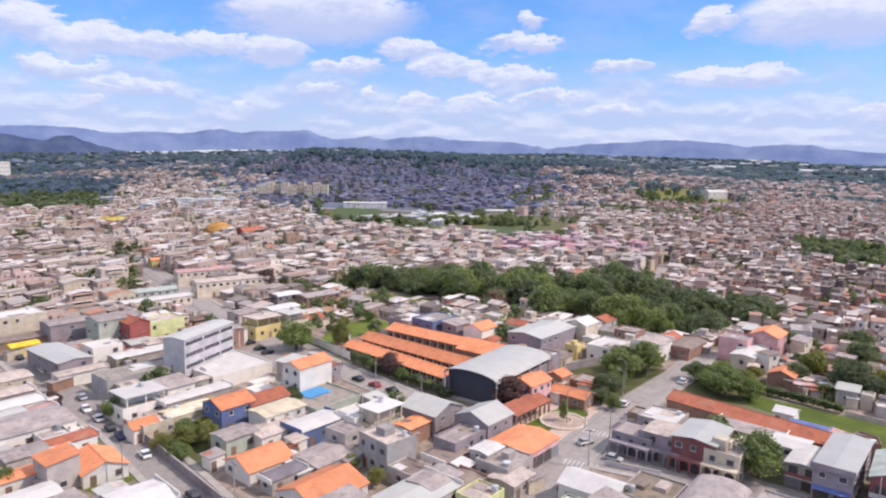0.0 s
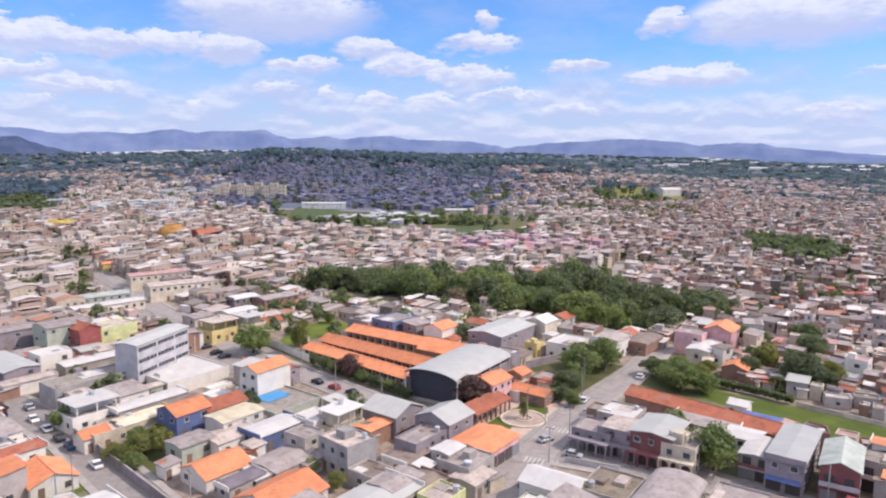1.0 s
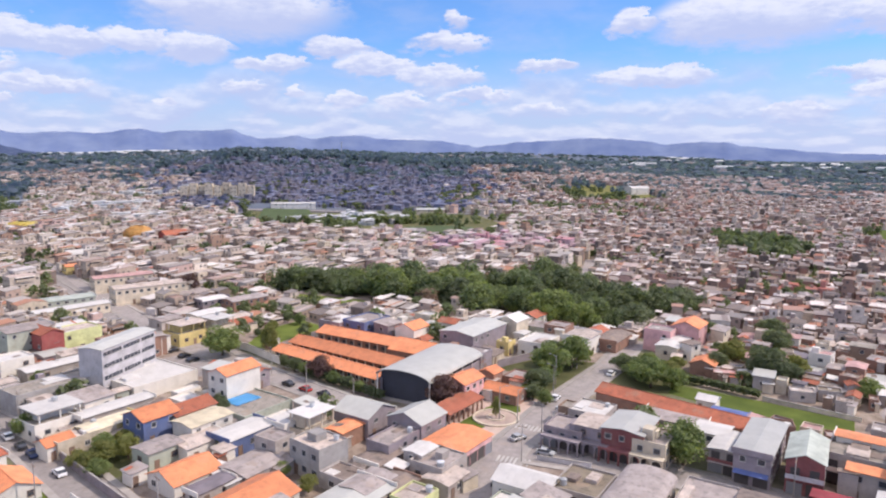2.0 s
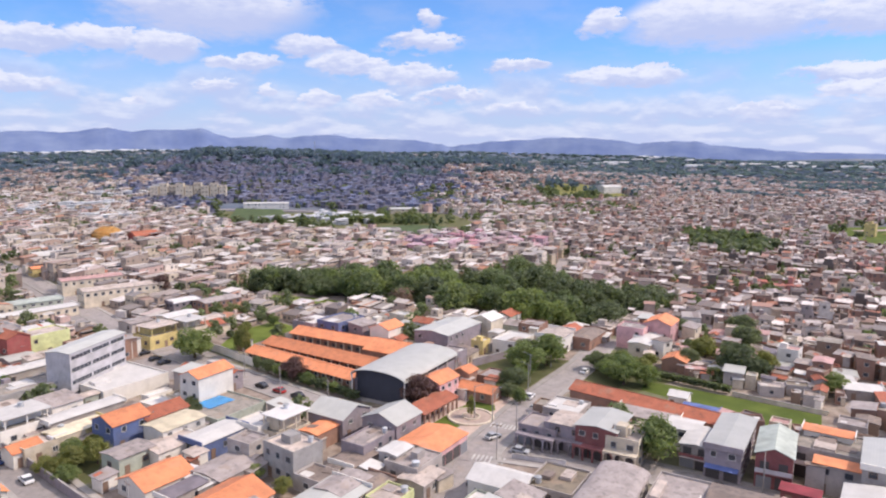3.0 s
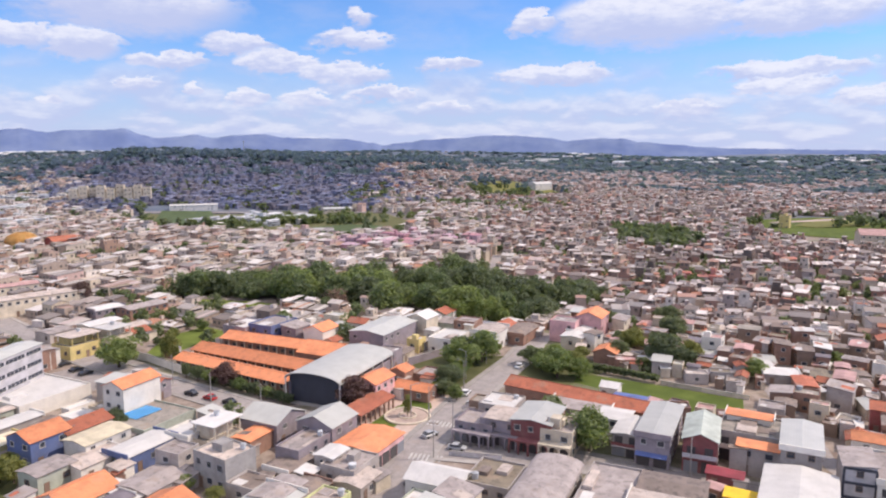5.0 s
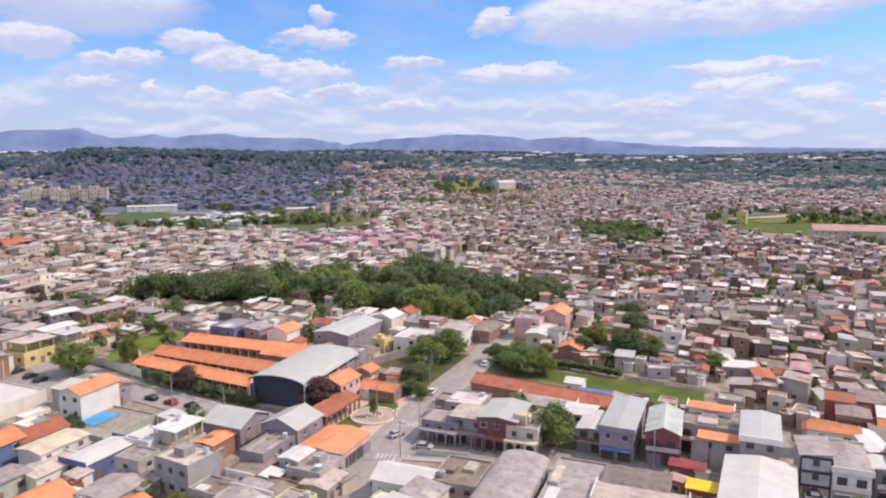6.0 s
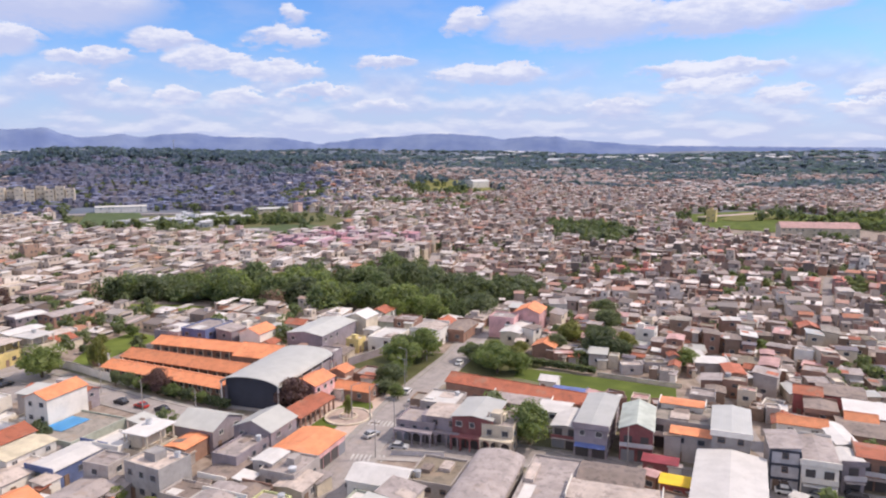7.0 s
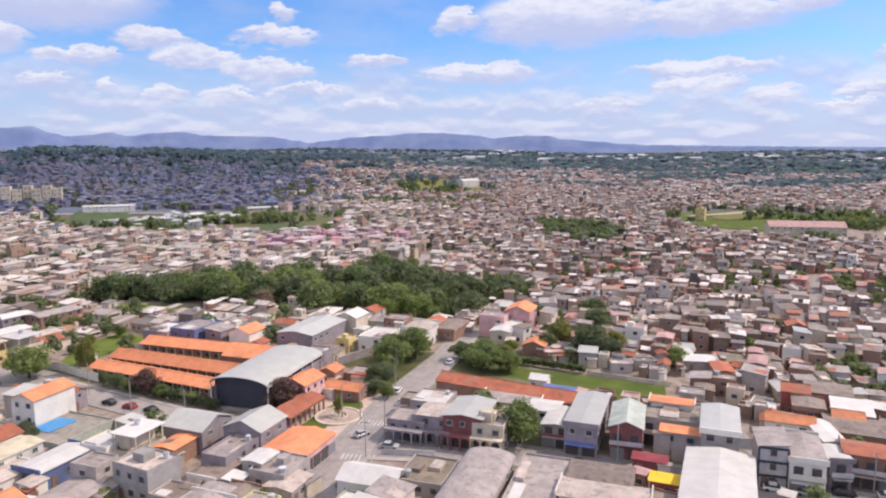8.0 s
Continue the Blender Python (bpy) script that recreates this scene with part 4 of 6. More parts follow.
house(-53.3, 115.4, 9.4, 9.2, 46.3, 4.0, 'shed', 'white', 'white')
house(-78.7, 140.4, 9.0, 4.5, 50.0, 4.0, 'shed', 'white', 'rust')
house(-76.8, 134.2, 4.0, 4.0, 50.0, 4.6, 'flat', 'white', 'white')
house(-118.2, 180.6, 11.0, 8.0, 50.0, 3.4, 'shed', 'beige', 'beige')
house(-110.5, 168.9, 11.0, 6.0, 50.0, 3.4, 'shed', 'grey', 'beige')
house(-84.2, 143.2, 6.0, 5.0, 50.0, 4.0, 'flat', 'white', 'grey')
house(-84.5, 133.1, 8.0, 6.0, 50.0, 4.0, 'shed', 'grey', 'grey')
house(-138.1, 221.7, 34.0, 8.0, 50.0, 3.4, 'shed', 'brown', 'brown')
house(-132.0, 211.7, 8.0, 4.5, 50.0, 3.6, 'vault', 'yellow', 'yellow')
house(-146.1, 232.3, 15.0, 11.0, 50.0, 9.0, 'flat', 'beige', 'white')
house(-128.1, 229.5, 13.0, 9.0, 50.0, 7.0, 'shed', 'mauve', 'grey')
house(-111.4, 228.8, 14.0, 10.0, 50.0, 9.0, 'shed', 'sage', 'grey')
house(-104.6, 227.7, 7.0, 11.0, 50.0, 8.0, 'gable', 'red', 'rust')
house(-97.8, 234.3, 13.0, 9.0, 50.0, 7.5, 'flat', 'lime', 'beige')
house(-91.7, 205.0, 18.0, 6.0, 50.0, 4.0, 'shed', 'grey', 'white')
house(-101.4, 187.3, 13.0, 5.0, 50.0, 3.6, 'shed', 'white', 'beige')
house(-83.8, 183.4, 20.0, 9.0, 50.0, 5.6, 'flat', 'concrete', 'concrete')
terrace_house(-74.7, 163.0, 11.0, 9.0, 50.0, 4.4, 6.6, 'white', 'white', 'white-painted house with a shaded roof terrace under a white slab')
house(-64.2, 153.9, 13.0, 6.0, 50.0, 4.0, 'flat', 'beige', 'beige')
house(-67.9, 150.1, 6.0, 5.0, 50.0, 3.4, 'gable', 'white', 'orange')
house(-60.1, 158.7, 12.0, 5.5, 50.0, 4.0, 'shed', 'yellow', 'cream')
house(-62.6, 169.3, 18.0, 5.0, 50.0, 4.0, 'shed', 'grey', 'white')
house(-50.5, 158.3, 9.0, 8.0, 50.0, 6.0, 'gable', 'blue', 'orange')
house(-43.9, 164.1, 11.0, 7.0, 50.0, 5.0, 'gable', 'white', 'rust')
house(-45.1, 144.7, 8.0, 6.0, 50.0, 4.0, 'shed', 'sage', 'grey')
house(-77.5, 190.9, 10.0, 8.0, 50.0, 4.0, 'shed', 'grey', 'grey')
# middle block
house(-35.7, 178.6, 11.2, 6.7, 52.4, 9.6, 'gable', 'white', 'orange', style='tall')
house(-30.7, 169.5, 15.0, 15.0, 50.0, 4.0, 'flat', 'sage', 'concrete', style='podium')
house(-57.7, 194.2, 11.0, 3.5, 50.0, 3.4, 'flat', 'white', 'white', style='podium')
house(-49.2, 182.6, 7.0, 3.0, 50.0, 3.2, 'flat', 'white', 'white', style='podium')
house(-38.7, 157.0, 11.0, 7.0, 50.0, 5.0, 'shed', 'white', 'cream')
house(-29.1, 151.8, 12.0, 7.0, 50.0, 4.0, 'shed', 'blue', 'white')
terrace_house(-14.1, 154.3, 9.0, 7.0, 50.0, 3.9, 7.0, 'beige', 'white', 'sand-coloured house with an open roof terrace under a white slab')
house(-20.1, 156.0, 7.0, 7.0, 50.0, 5.0, 'flat', 'white', 'white')
house(-11.1, 137.9, 7.6, 9.4, 43.9, 7.2, 'flat', 'concrete', 'beige', style='bare')
house(-5.4, 152.8, 10.0, 5.0, 50.0, 4.0, 'shed', 'brick', 'orange')
house(-2.0, 159.5, 10.0, 10.5, 50.0, 5.2, 'gable', 'mauve', 'zinc')
house(9.9, 151.7, 9.5, 9.5, 50.0, 6.3, 'gable', 'mauve', 'zinc')
house(4.4, 143.0, 11.0, 6.0, 50.0, 5.5, 'flat', 'mauve', 'grey')
house(-38.1, 149.0, 10.0, 7.0, 50.0, 3.4, 'shed', 'white', 'beige')
house(-36.9, 134.4, 10.5, 9.0, 48.3, 2.9, 'gable', 'white', 'orange')
house(-24.4, 136.1, 9.4, 8.3, 50.9, 3.0, 'shed', 'grey', 'grey')
house(-30.7, 128.2, 8.0, 4.0, 50.0, 3.0, 'shed', 'grey', 'mauve')
house(-21.9, 122.5, 12.9, 10.9, 52.5, 2.9, 'gable', 'white', 'orange')
house(-4.4, 119.4, 15.0, 9.0, 50.0, 3.6, 'shed', 'grey', 'zinc')
house(1.4, 137.4, 8.0, 6.0, 50.0, 3.2, 'shed', 'grey', 'brown')
house(-0.8, 124.8, 9.0, 6.0, 50.0, 4.0, 'shed', 'white', 'grey')
house(4.0, 125.0, 7.0, 6.0, 50.0, 3.4, 'shed', 'brick', 'brown')
house(7.5, 119.9, 7.0, 6.0, 50.0, 4.0, 'flat', 'lime', 'beige')
house(18.1, 143.1, 12.2, 10.4, 50.3, 4.0, 'shed', 'pink', 'orange', style='row', awning='white')
house(9.7, 136.2, 5.5, 4.5, 50.0, 5.0, 'shed', 'grey', 'white')
house(13.1, 133.1, 9.0, 8.0, 50.0, 4.6, 'flat', 'grey', 'grey')
house(14.0, 127.6, 7.0, 6.0, 50.0, 3.2, 'shed', 'grey', 'beige')
house(29.0, 122.1, 7.6, 11.0, 52.5, 4.5, 'gable', 'white', 'white')
# school and its yard are built apart; behind it
house(34.0, 227.9, 22.0, 13.0, 50.0, 7.0, 'shed', 'mauve', 'zinc')
house(43.5, 219.5, 5.0, 4.5, 50.0, 4.6, 'flat', 'yellow', 'beige')
house(49.2, 237.2, 9.0, 8.0, 50.0, 7.5, 'gable', 'beige', 'white')
house(54.7, 220.0, 13.0, 9.0, 50.0, 5.0, 'flat', 'white', 'white')
house(68.7, 219.2, 11.0, 9.0, 50.0, 6.0, 'shed', 'white', 'beige')
house(13.4, 234.4, 9.0, 8.0, 50.0, 6.0, 'gable', 'white', 'orange')
house(-2.5, 244.4, 14.0, 10.0, 50.0, 7.0, 'flat', 'blue', 'grey')
house(-11.8, 248.0, 12.0, 10.0, 50.0, 6.0, 'flat', 'mauve', 'white')
house(81.9, 225.2, 16.0, 8.0, 50.0, 3.6, 'shed', 'brick', 'brown')
house(97.0, 221.2, 8.0, 9.0, 50.0, 7.5, 'flat', 'pink', 'grey')
house(108.1, 223.3, 11.0, 9.0, 50.0, 8.0, 'gable', 'pink', 'orange')
house(99.1, 214.9, 18.0, 7.0, 50.0, 4.5, 'shed', 'beige', 'white')
house(100.1, 195.3, 7.5, 7.0, 50.0, 3.4, 'gable', 'brick', 'orange')
terrace_house(-64.3, 240.1, 11.0, 9.0, 50.0, 4.6, 7.2, 'yellow', 'beige', 'yellow-painted house with an open roof terrace under a pale slab')
terrace_house(-55.0, 246.0, 9.0, 9.0, 50.0, 5.0, 7.6, 'beige', 'white', 'cream house with an open roof terrace under a white slab')
house(-77.1, 262.2, 9.0, 8.0, 50.0, 3.4, 'shed', 'grey', 'grey')
house(-62.9, 264.1, 13.0, 7.0, 50.0, 5.2, 'shed', 'beige', 'white')
house(-52.3, 263.9, 10.0, 7.0, 50.0, 3.4, 'shed', 'beige', 'beige')
# long buildings along the avenue behind the office
house(-118.5, 336.9, 26.0, 9.0, 35.0, 7.0, 'shed', 'beige', 'pink', style='plain')
house(-97.6, 313.5, 33.0, 10.0, 35.0, 7.0, 'shed', 'beige', 'beige', style='plain')
house(-118.9, 281.3, 28.0, 7.0, 45.0, 4.0, 'shed', 'beige', 'white', style='plain')
house(-125.8, 295.0, 19.0, 9.0, 40.0, 5.0, 'shed', 'sage', 'green', style='plain')
house(-156.8, 385.7, 16.0, 9.0, 35.0, 4.5, 'shed', 'yellow', 'orange', style='plain')
house(-171.9, 429.0, 20.0, 10.0, 35.0, 5.0, 'gable', 'white', 'white', style='plain')
house(-112.5, 369.7, 24.0, 9.0, 38.0, 5.0, 'shed', 'brick', 'rust', style='plain')
house(-85.3, 354.5, 11.0, 9.0, 45.0, 6.0, 'flat', 'beige', 'beige', style='plain')
house(-67.3, 290.3, 12.0, 8.0, 45.0, 5.0, 'shed', 'mauve', 'white', style='plain')
house(-53.4, 291.1, 17.0, 9.0, 45.0, 5.0, 'shed', 'brick', 'grey', style='plain')
# row along the cross street and its backs
house(73.7, 157.8, 39.0, 7.5, -47.0, 4.2, 'gable', 'brick', 'rust')
house(44.2, 147.4, 9.0, 8.0, -38.0, 4.9, 'flat', 'mauve', 'grey', style='arcade')
house(52.6, 156.4, 9.0, 9.0, -38.0, 5.2, 'flat', 'grey', 'white')
house(48.8, 159.5, 6.0, 5.0, -38.0, 4.6, 'flat', 'brown', 'concrete')
house(50.0, 144.3, 8.0, 8.0, -38.0, 6.2, 'shed', 'mauve', 'beige', style='arcade')
house(56.2, 141.3, 9.0, 12.0, -38.0, 7.0, 'shed', 'maroon', 'zinc', style='arcade')
house(59.7, 136.5, 7.0, 9.0, -38.0, 6.2, 'flat', 'beige', 'grey', style='arcade')
house(71.0, 151.1, 14.0, 7.0, -38.0, 4.0, 'shed', 'grey', 'grey')
house(75.3, 141.5, 7.0, 7.0, -40.0, 5.0, 'shed', 'white', 'white')
house(75.2, 134.1, 6.0, 11.0, -40.0, 5.0, 'shed', 'grey', 'white', style='row')
house(81.2, 132.3, 7.0, 20.4, -39.6, 6.8, 'shed', 'mauve', 'zinc', style='row', awning='blue')
house(86.7, 125.0, 6.7, 14.3, -36.4, 7.2, 'gable', 'maroon', 'green', style='row', awning='red')
house(99.0, 125.5, 12.0, 12.0, -42.0, 6.6, 'flat', 'grey', 'concrete', style='row')
house(94.0, 116.4, 8.0, 3.0, -42.0, 6.0, 'mono', 'grey', 'orange')
house(101.0, 128.6, 9.0, 4.0, -42.0, 7.5, 'shed', 'white', 'orange')
house(101.0, 113.0, 7.1, 15.4, -40.8, 9.0, 'shed', 'grey', 'zinc', style='row')
banded(house(104.7, 103.1, 5.2, 9.0, -36.6, 8.3, 'mono', 'office', 'grey', style='plain'), 5.2, 9.0, 8.3, 3)
house(110.1, 100.1, 6.2, 13.1, -39.9, 6.8, 'shed', 'white', 'grey', style='row')
house(120.5, 113.7, 9.5, 5.0, -42.0, 6.0, 'gable', 'white', 'orange')
house(122.3, 106.1, 4.2, 11.8, -29.2, 6.0, 'shed', 'white', 'white')
house(114.8, 97.1, 4.0, 6.5, -28.7, 6.2, 'shed', 'mauve', 'white', style='row')
house(121.6, 95.3, 9.0, 7.0, -44.0, 6.5, 'shed', 'brick', 'rust', style='row')
house(132.1, 106.4, 13.0, 10.0, -44.0, 5.5, 'shed', 'brick', 'brown')
house(134.3, 111.1, 6.0, 5.0, -44.0, 6.0, 'gable', 'white', 'orange')
house(132.6, 120.0, 6.5, 8.0, -44.0, 5.6, 'shed', 'brick', 'brown')
house(138.9, 114.0, 8.0, 8.0, -44.0, 5.8, 'mono', 'brick', 'white')
house(137.3, 128.4, 6.0, 6.0, -44.0, 6.0, 'gable', 'red', 'rust')
house(144.6, 125.6, 10.0, 9.0, -44.0, 6.0, 'shed', 'red', 'brown')
house(138.2, 164.6, 9.0, 7.0, -30.0, 3.2, 'shed', 'grey', 'white')
house(138.1, 154.8, 5.0, 9.0, -30.0, 3.4, 'shed', 'brick', 'rust')
house(116.7, 140.9, 6.0, 6.0, -42.0, 4.0, 'flat', 'grey', 'grey')
house(125.6, 148.6, 5.0, 6.0, -42.0, 4.2, 'mono', 'brick', 'grey')
house(122.0, 142.6, 4.5, 5.0, -40.0, 3.4, 'shed', 'brown', 'brown')
house(129.8, 144.6, 6.0, 5.0, -44.0, 5.0, 'flat', 'brick', 'concrete')
house(86.0, 165.0, 4.6, 4.6, -42.0, 3.2, 'gable', 'white', 'white')
house(86.5, 155.2, 8.0, 4.0, -42.0, 3.2, 'shed', 'blue', 'blue')
# row on the near side of the cross street
house(39.2, 120.0, 9.1, 11.0, -38.0, 5.0, 'flat', 'grey', 'moss', style='shop')
house(45.8, 112.1, 9.2, 21.7, -38.0, 5.2, 'vault', 'grey', 'grey')
house(56.7, 108.2, 9.6, 20.3, -38.0, 5.5, 'flat', 'grey', 'grey')
house(68.4, 106.2, 11.3, 8.2, -38.0, 5.5, 'shed', 'beige', 'brown')
house(65.0, 99.8, 15.0, 7.0, -38.0, 5.5, 'shed', 'beige', 'beige')
house(80.9, 103.0, 6.5, 3.0, -42.0, 3.6, 'mono', 'red', 'yellow')
house(83.9, 112.9, 6.5, 2.6, -42.0, 3.0, 'mono', 'maroon', 'red')
house(86.5, 96.4, 11.9, 23.5, -42.0, 6.0, 'shed', 'white', 'white')

# ---- the school: three tiled wings, a gabled cross wing and the covered court ----
def wing(x, y, length, depth, degrees, h, label):
    claim(x, y, length, depth, degrees)
    base = new("school_wing")
    base.matrix_basis = pose(x, y, 0, 0, 0, degrees)
    tagged(base, label, "school", "wings of the school")
    bm = bmesh.new()
    box(bm, -length / 2, length / 2, -depth / 2 + 1.4, depth / 2 - 0.5, -0.3, h)
    part("wall", bm, WALL_MAT["brick"], base, "dark brick wall")
    bm = bmesh.new()
    roof_over(bm, length, depth - 0.6, h, "gable", 0.16 * depth, 0.3)
    covering = part("roof", bm, TOP_MAT["orange"], base, "bright orange tile roof")
    bm = bmesh.new()
    z = h + 0.16 * depth + 0.14
    tube(bm, (-length / 2 - 0.3, 0, z), (length / 2 + 0.3, 0, z), 0.14, 0.14, 6)
    part("ridge_cap", bm, TOP_MAT["orange"], covering)
    k = int(length / 3.2)
    for i in range(k + 1):
        bm = bmesh.new()
        px = -length / 2 + 0.2 + i * (length - 0.4) / k
        box(bm, px - 0.12, px + 0.12, -depth / 2 + 0.2, -depth / 2 + 0.44, -0.3, h - 0.02)
        part("post", bm, WALL_MAT["beige"], base)
    for i in range(k):
        window(base, pose(-length / 2 + (i + 0.5) * length / k, -depth / 2 + 1.4, 2.0), 1.9, 1.2)
    return base


wing(-13.0, 204.2, 45.0, 8.0, -44.0, 3.3, "long school wing with a bright orange tile roof facing the street")
wing(-7.0, 213.0, 47.0, 9.5, -41.5, 3.6, "long middle school wing with a bright orange tile roof")
wing(1.5, 226.5, 46.0, 10.0, -37.5, 3.8, "long rear school wing with a bright orange tile roof")
house(14.0, 213.5, 14.0, 12.0, -38.0, 4.2, "gable", "brick", "orange", name="school_house", group="wings of the school")


def court(x, y, length, width, degrees, h, rise):
    """Covered sports court: an arched sheet roof on columns, dark walls set back under it."""
    claim(x, y, length, width, degrees)
    base = new("covered_court")
    base.matrix_basis = pose(x, y, 0, 0, 0, degrees)
    tagged(base, "open-ended covered sports court under a big arched zinc roof", "sports hall")
    outline = [(width / 2 * math.cos(math.pi * i / 16), h + rise * math.sin(math.pi * i / 16)) for i in range(17)]
    bm = bmesh.new()
    prism(bm, outline + [(px * 0.985, z - 0.16) for px, z in outline[::-1]], -length / 2, length / 2)
    bmesh.ops.rotate(bm, verts=bm.verts[:], cent=(0, 0, 0), matrix=Matrix.Rotation(radians(90), 3, "Z"))
    part("roof", bm, TOP_MAT["zinc"], base, "pale ribbed zinc arched roof")
    for i in range(6):
        for s in (-1, 1):
            bm = bmesh.new()
            px = -length / 2 + 0.4 + i * (length - 0.8) / 5
            tube(bm, (px, s * (width / 2 - 0.3), -0.3), (px, s * (width / 2 - 0.3), h + 0.1), 0.2, 0.2, 8)
            part("column", bm, WALL_MAT["white"], base)
    for s, material in ((-1, "mauve"), (1, "mauve")):
        bm = bmesh.new()
        box(bm, -length / 2 + 1.0, length / 2 - 0.2, s * (width / 2 - 0.9) - 0.1, s * (width / 2 - 0.9) + 0.1, -0.3, h * 0.8)
        part("side_wall", bm, WALL_MAT[material], base)
    # added sheet across the open end, its dark colour imitating the shade within
    inner = [(px * 0.95, z - 0.25) for px, z in outline]
    bm = bmesh.new()
    prism(bm, [(inner[0][0], -0.3)] + inner + [(inner[-1][0], -0.3)], length / 2 - 2.0, length / 2 - 2.15)
    bmesh.ops.rotate(bm, verts=bm.verts[:], cent=(0, 0, 0), matrix=Matrix.Rotation(radians(90), 3, "Z"))
    part("front_screen", bm, SLATE, base, "added dark sheet painted as shade in the open end")
    bm = bmesh.new()
    box(bm, length / 2 - 1.2, length / 2 - 1.0, -width / 2 + 1.0, width / 2 - 1.0, -0.3, h + rise * 0.5)
    part("end_wall", bm, WALL_MAT["mauve"], base)
    bm = bmesh.new()
    box(bm, -length / 2, length / 2, -width / 2 + 1, width / 2 - 1, 0.0, 0.07)
    part("floor_slab", bm, PAVING, base)
    return base


court(16.3, 188.0, 30.0, 17.0, 54.0, 6.7, 2.1)


def manor():
    """Two-storey house with a tiled roof and an arcaded gallery along its front."""
    base = house(23.8, 176.8, 9.2, 7.0, 49.0, 6.2, "gable", "pink", "orange", style="manor", name="arcaded_house")
    tagged(base, "pink two-storey house with orange tile roof and arcaded gallery", "house")
    at = base.matrix_basis.inverted() @ pose(21.3, 165.9, 0, 0, 0, 49.0)
    arcade(base, at @ pose(0, -2.2, 0), 15.0, 7, 2.8, 0.25, WALL_MAT["brick"])
    bm = bmesh.new()
    prism(bm, [(-2.7, 3.1), (2.6, 4.3), (2.6, 4.44), (-2.7, 3.24)], -7.8, 7.8)
    bmesh.ops.rotate(bm, verts=bm.verts[:], cent=(0, 0, 0), matrix=Matrix.Rotation(radians(90), 3, "Z"))
    part("gallery_roof", bm, TOP_MAT["rust"], base, "red tile lean-to roof", at)
    bm = bmesh.new()
    box(bm, -7.5, 7.5, 2.3, 2.5, -0.3, 4.2)
    part("gallery_wall", bm, WALL_MAT["brick"], base, "brick gallery wall", at)
    return base


manor()
house(35.0, 177.0, 10.5, 6.0, -40.0, 2.9, "gable", "brick", "orange", name="house")
house(33.0, 187.5, 5.0, 5.0, 50.0, 4.6, "gable", "brick", "orange", name="house")

# ---- the round bed on the square ----
bed = new("planting_bed")
bed.matrix_basis = pose(30.3, 163.6, 0)
tagged(bed, "round sandy planting bed with a low pale kerb", "planting bed")
for name, r0, r1, z, material in (("kerb", 5.2, 5.8, 0.42, WALL_MAT["beige"]), ("soil", 0.2, 5.2, 0.2, SAND), ("inner_kerb", 2.0, 2.3, 0.5, WALL_MAT["beige"])):
    bm = bmesh.new()
    rings = []
    for r, h in ((r0, 0.0), (r0, z), (r1, z), (r1, 0.0)):
        rings.append([bm.verts.new((r * math.cos(6.2832 * i / 40), r * math.sin(6.2832 * i / 40), h)) for i in range(40)])
    for a, b in zip(rings, rings[1:]):
        for i in range(40):
            bm.faces.new((a[i], b[i], b[(i + 1) % 40], a[(i + 1) % 40]))
    bmesh.ops.recalc_face_normals(bm, faces=bm.faces[:])
    part(name, bm, material, bed)


# ---- walls and fences ----
def yard_wall(path, h, material, label, name="yard_wall", thick=0.25):
    base = new(name)
    tagged(base, label, "wall")
    for (x0, y0), (x1, y1) in zip(path, path[1:]):
        k = math.hypot(x1 - x0, y1 - y0)
        bm = bmesh.new()
        box(bm, 0, k, -thick / 2, thick / 2, -0.3, h)
        panel = part("panel", bm, material, base, m=pose(x0, y0, 0, 0, 0, math.degrees(math.atan2(y1 - y0, x1 - x0))))
        bm = bmesh.new()
        box(bm, 0, k, -thick / 2 - 0.06, thick / 2 + 0.06, h, h + 0.1)
        part("coping", bm, PAVING, panel)
    return base


yard_wall([(-48, 234), (-41.3, 228.0), (-30.5, 214.5), (-21.7, 204.0)], 2.4, WALL_MAT["white"], "white-painted yard wall along the school street")
yard_wall([(38, 204), (66, 222)], 2.4, WALL_MAT["mauve"], "dark grey yard wall behind the dry grass")
yard_wall([(-40, 120), (-58, 139), (-70, 152), (-86, 166)], 2.0, WALL_MAT["mauve"], "dark stained yard wall along the street")
yard_wall([(104.3, 170.8), (112, 162.5), (120.5, 154)], 1.1, WALL_MAT["beige"], "low pale wall along the sports lawn")
yard_wall([(35, 139.5), (40, 137.2), (45.5, 134.7)], 1.1, WALL_MAT["office"], "low pale lilac-grey wall along the street corner")


# ---- trees ----
def leaf_cloud(rng, radius, tall, lobes, leaves, size, low=0.0):
    """Quads strewn over the skins of many uneven lobes: places of their corners."""
    centres = []
    for i in range(lobes):
        a, r, z = rng.uniform(0, 6.2832), radius * 0.78 * math.sqrt(rng.random()), rng.uniform(low, 1.0)
        squeeze = math.sqrt(max(0.12, 1 - (2 * z - 0.85) ** 2 * 0.8))
        centres.append((r * math.cos(a) * squeeze, r * math.sin(a) * squeeze, z * tall, radius * rng.uniform(0.17, 0.44)))
    c = np.array(centres)
    state = np.random.RandomState(rng.randrange(10 ** 6))
    which = state.randint(0, lobes, leaves)
    d = state.normal(size=(leaves, 3))
    d[:, 2] += 0.35
    d /= np.linalg.norm(d, axis=1)[:, None]
    p = c[which, :3] + d * c[which, 3:4] * state.uniform(0.75, 1.12, (leaves, 1))
    tilt = d + state.normal(size=(leaves, 3)) * 0.55
    tilt /= np.linalg.norm(tilt, axis=1)[:, None]
    side = np.cross(tilt, state.normal(size=(leaves, 3)))
    side /= np.linalg.norm(side, axis=1)[:, None] + 1e-9
    up = np.cross(tilt, side)
    s = state.uniform(0.6, 1.25, (leaves, 1)) * size
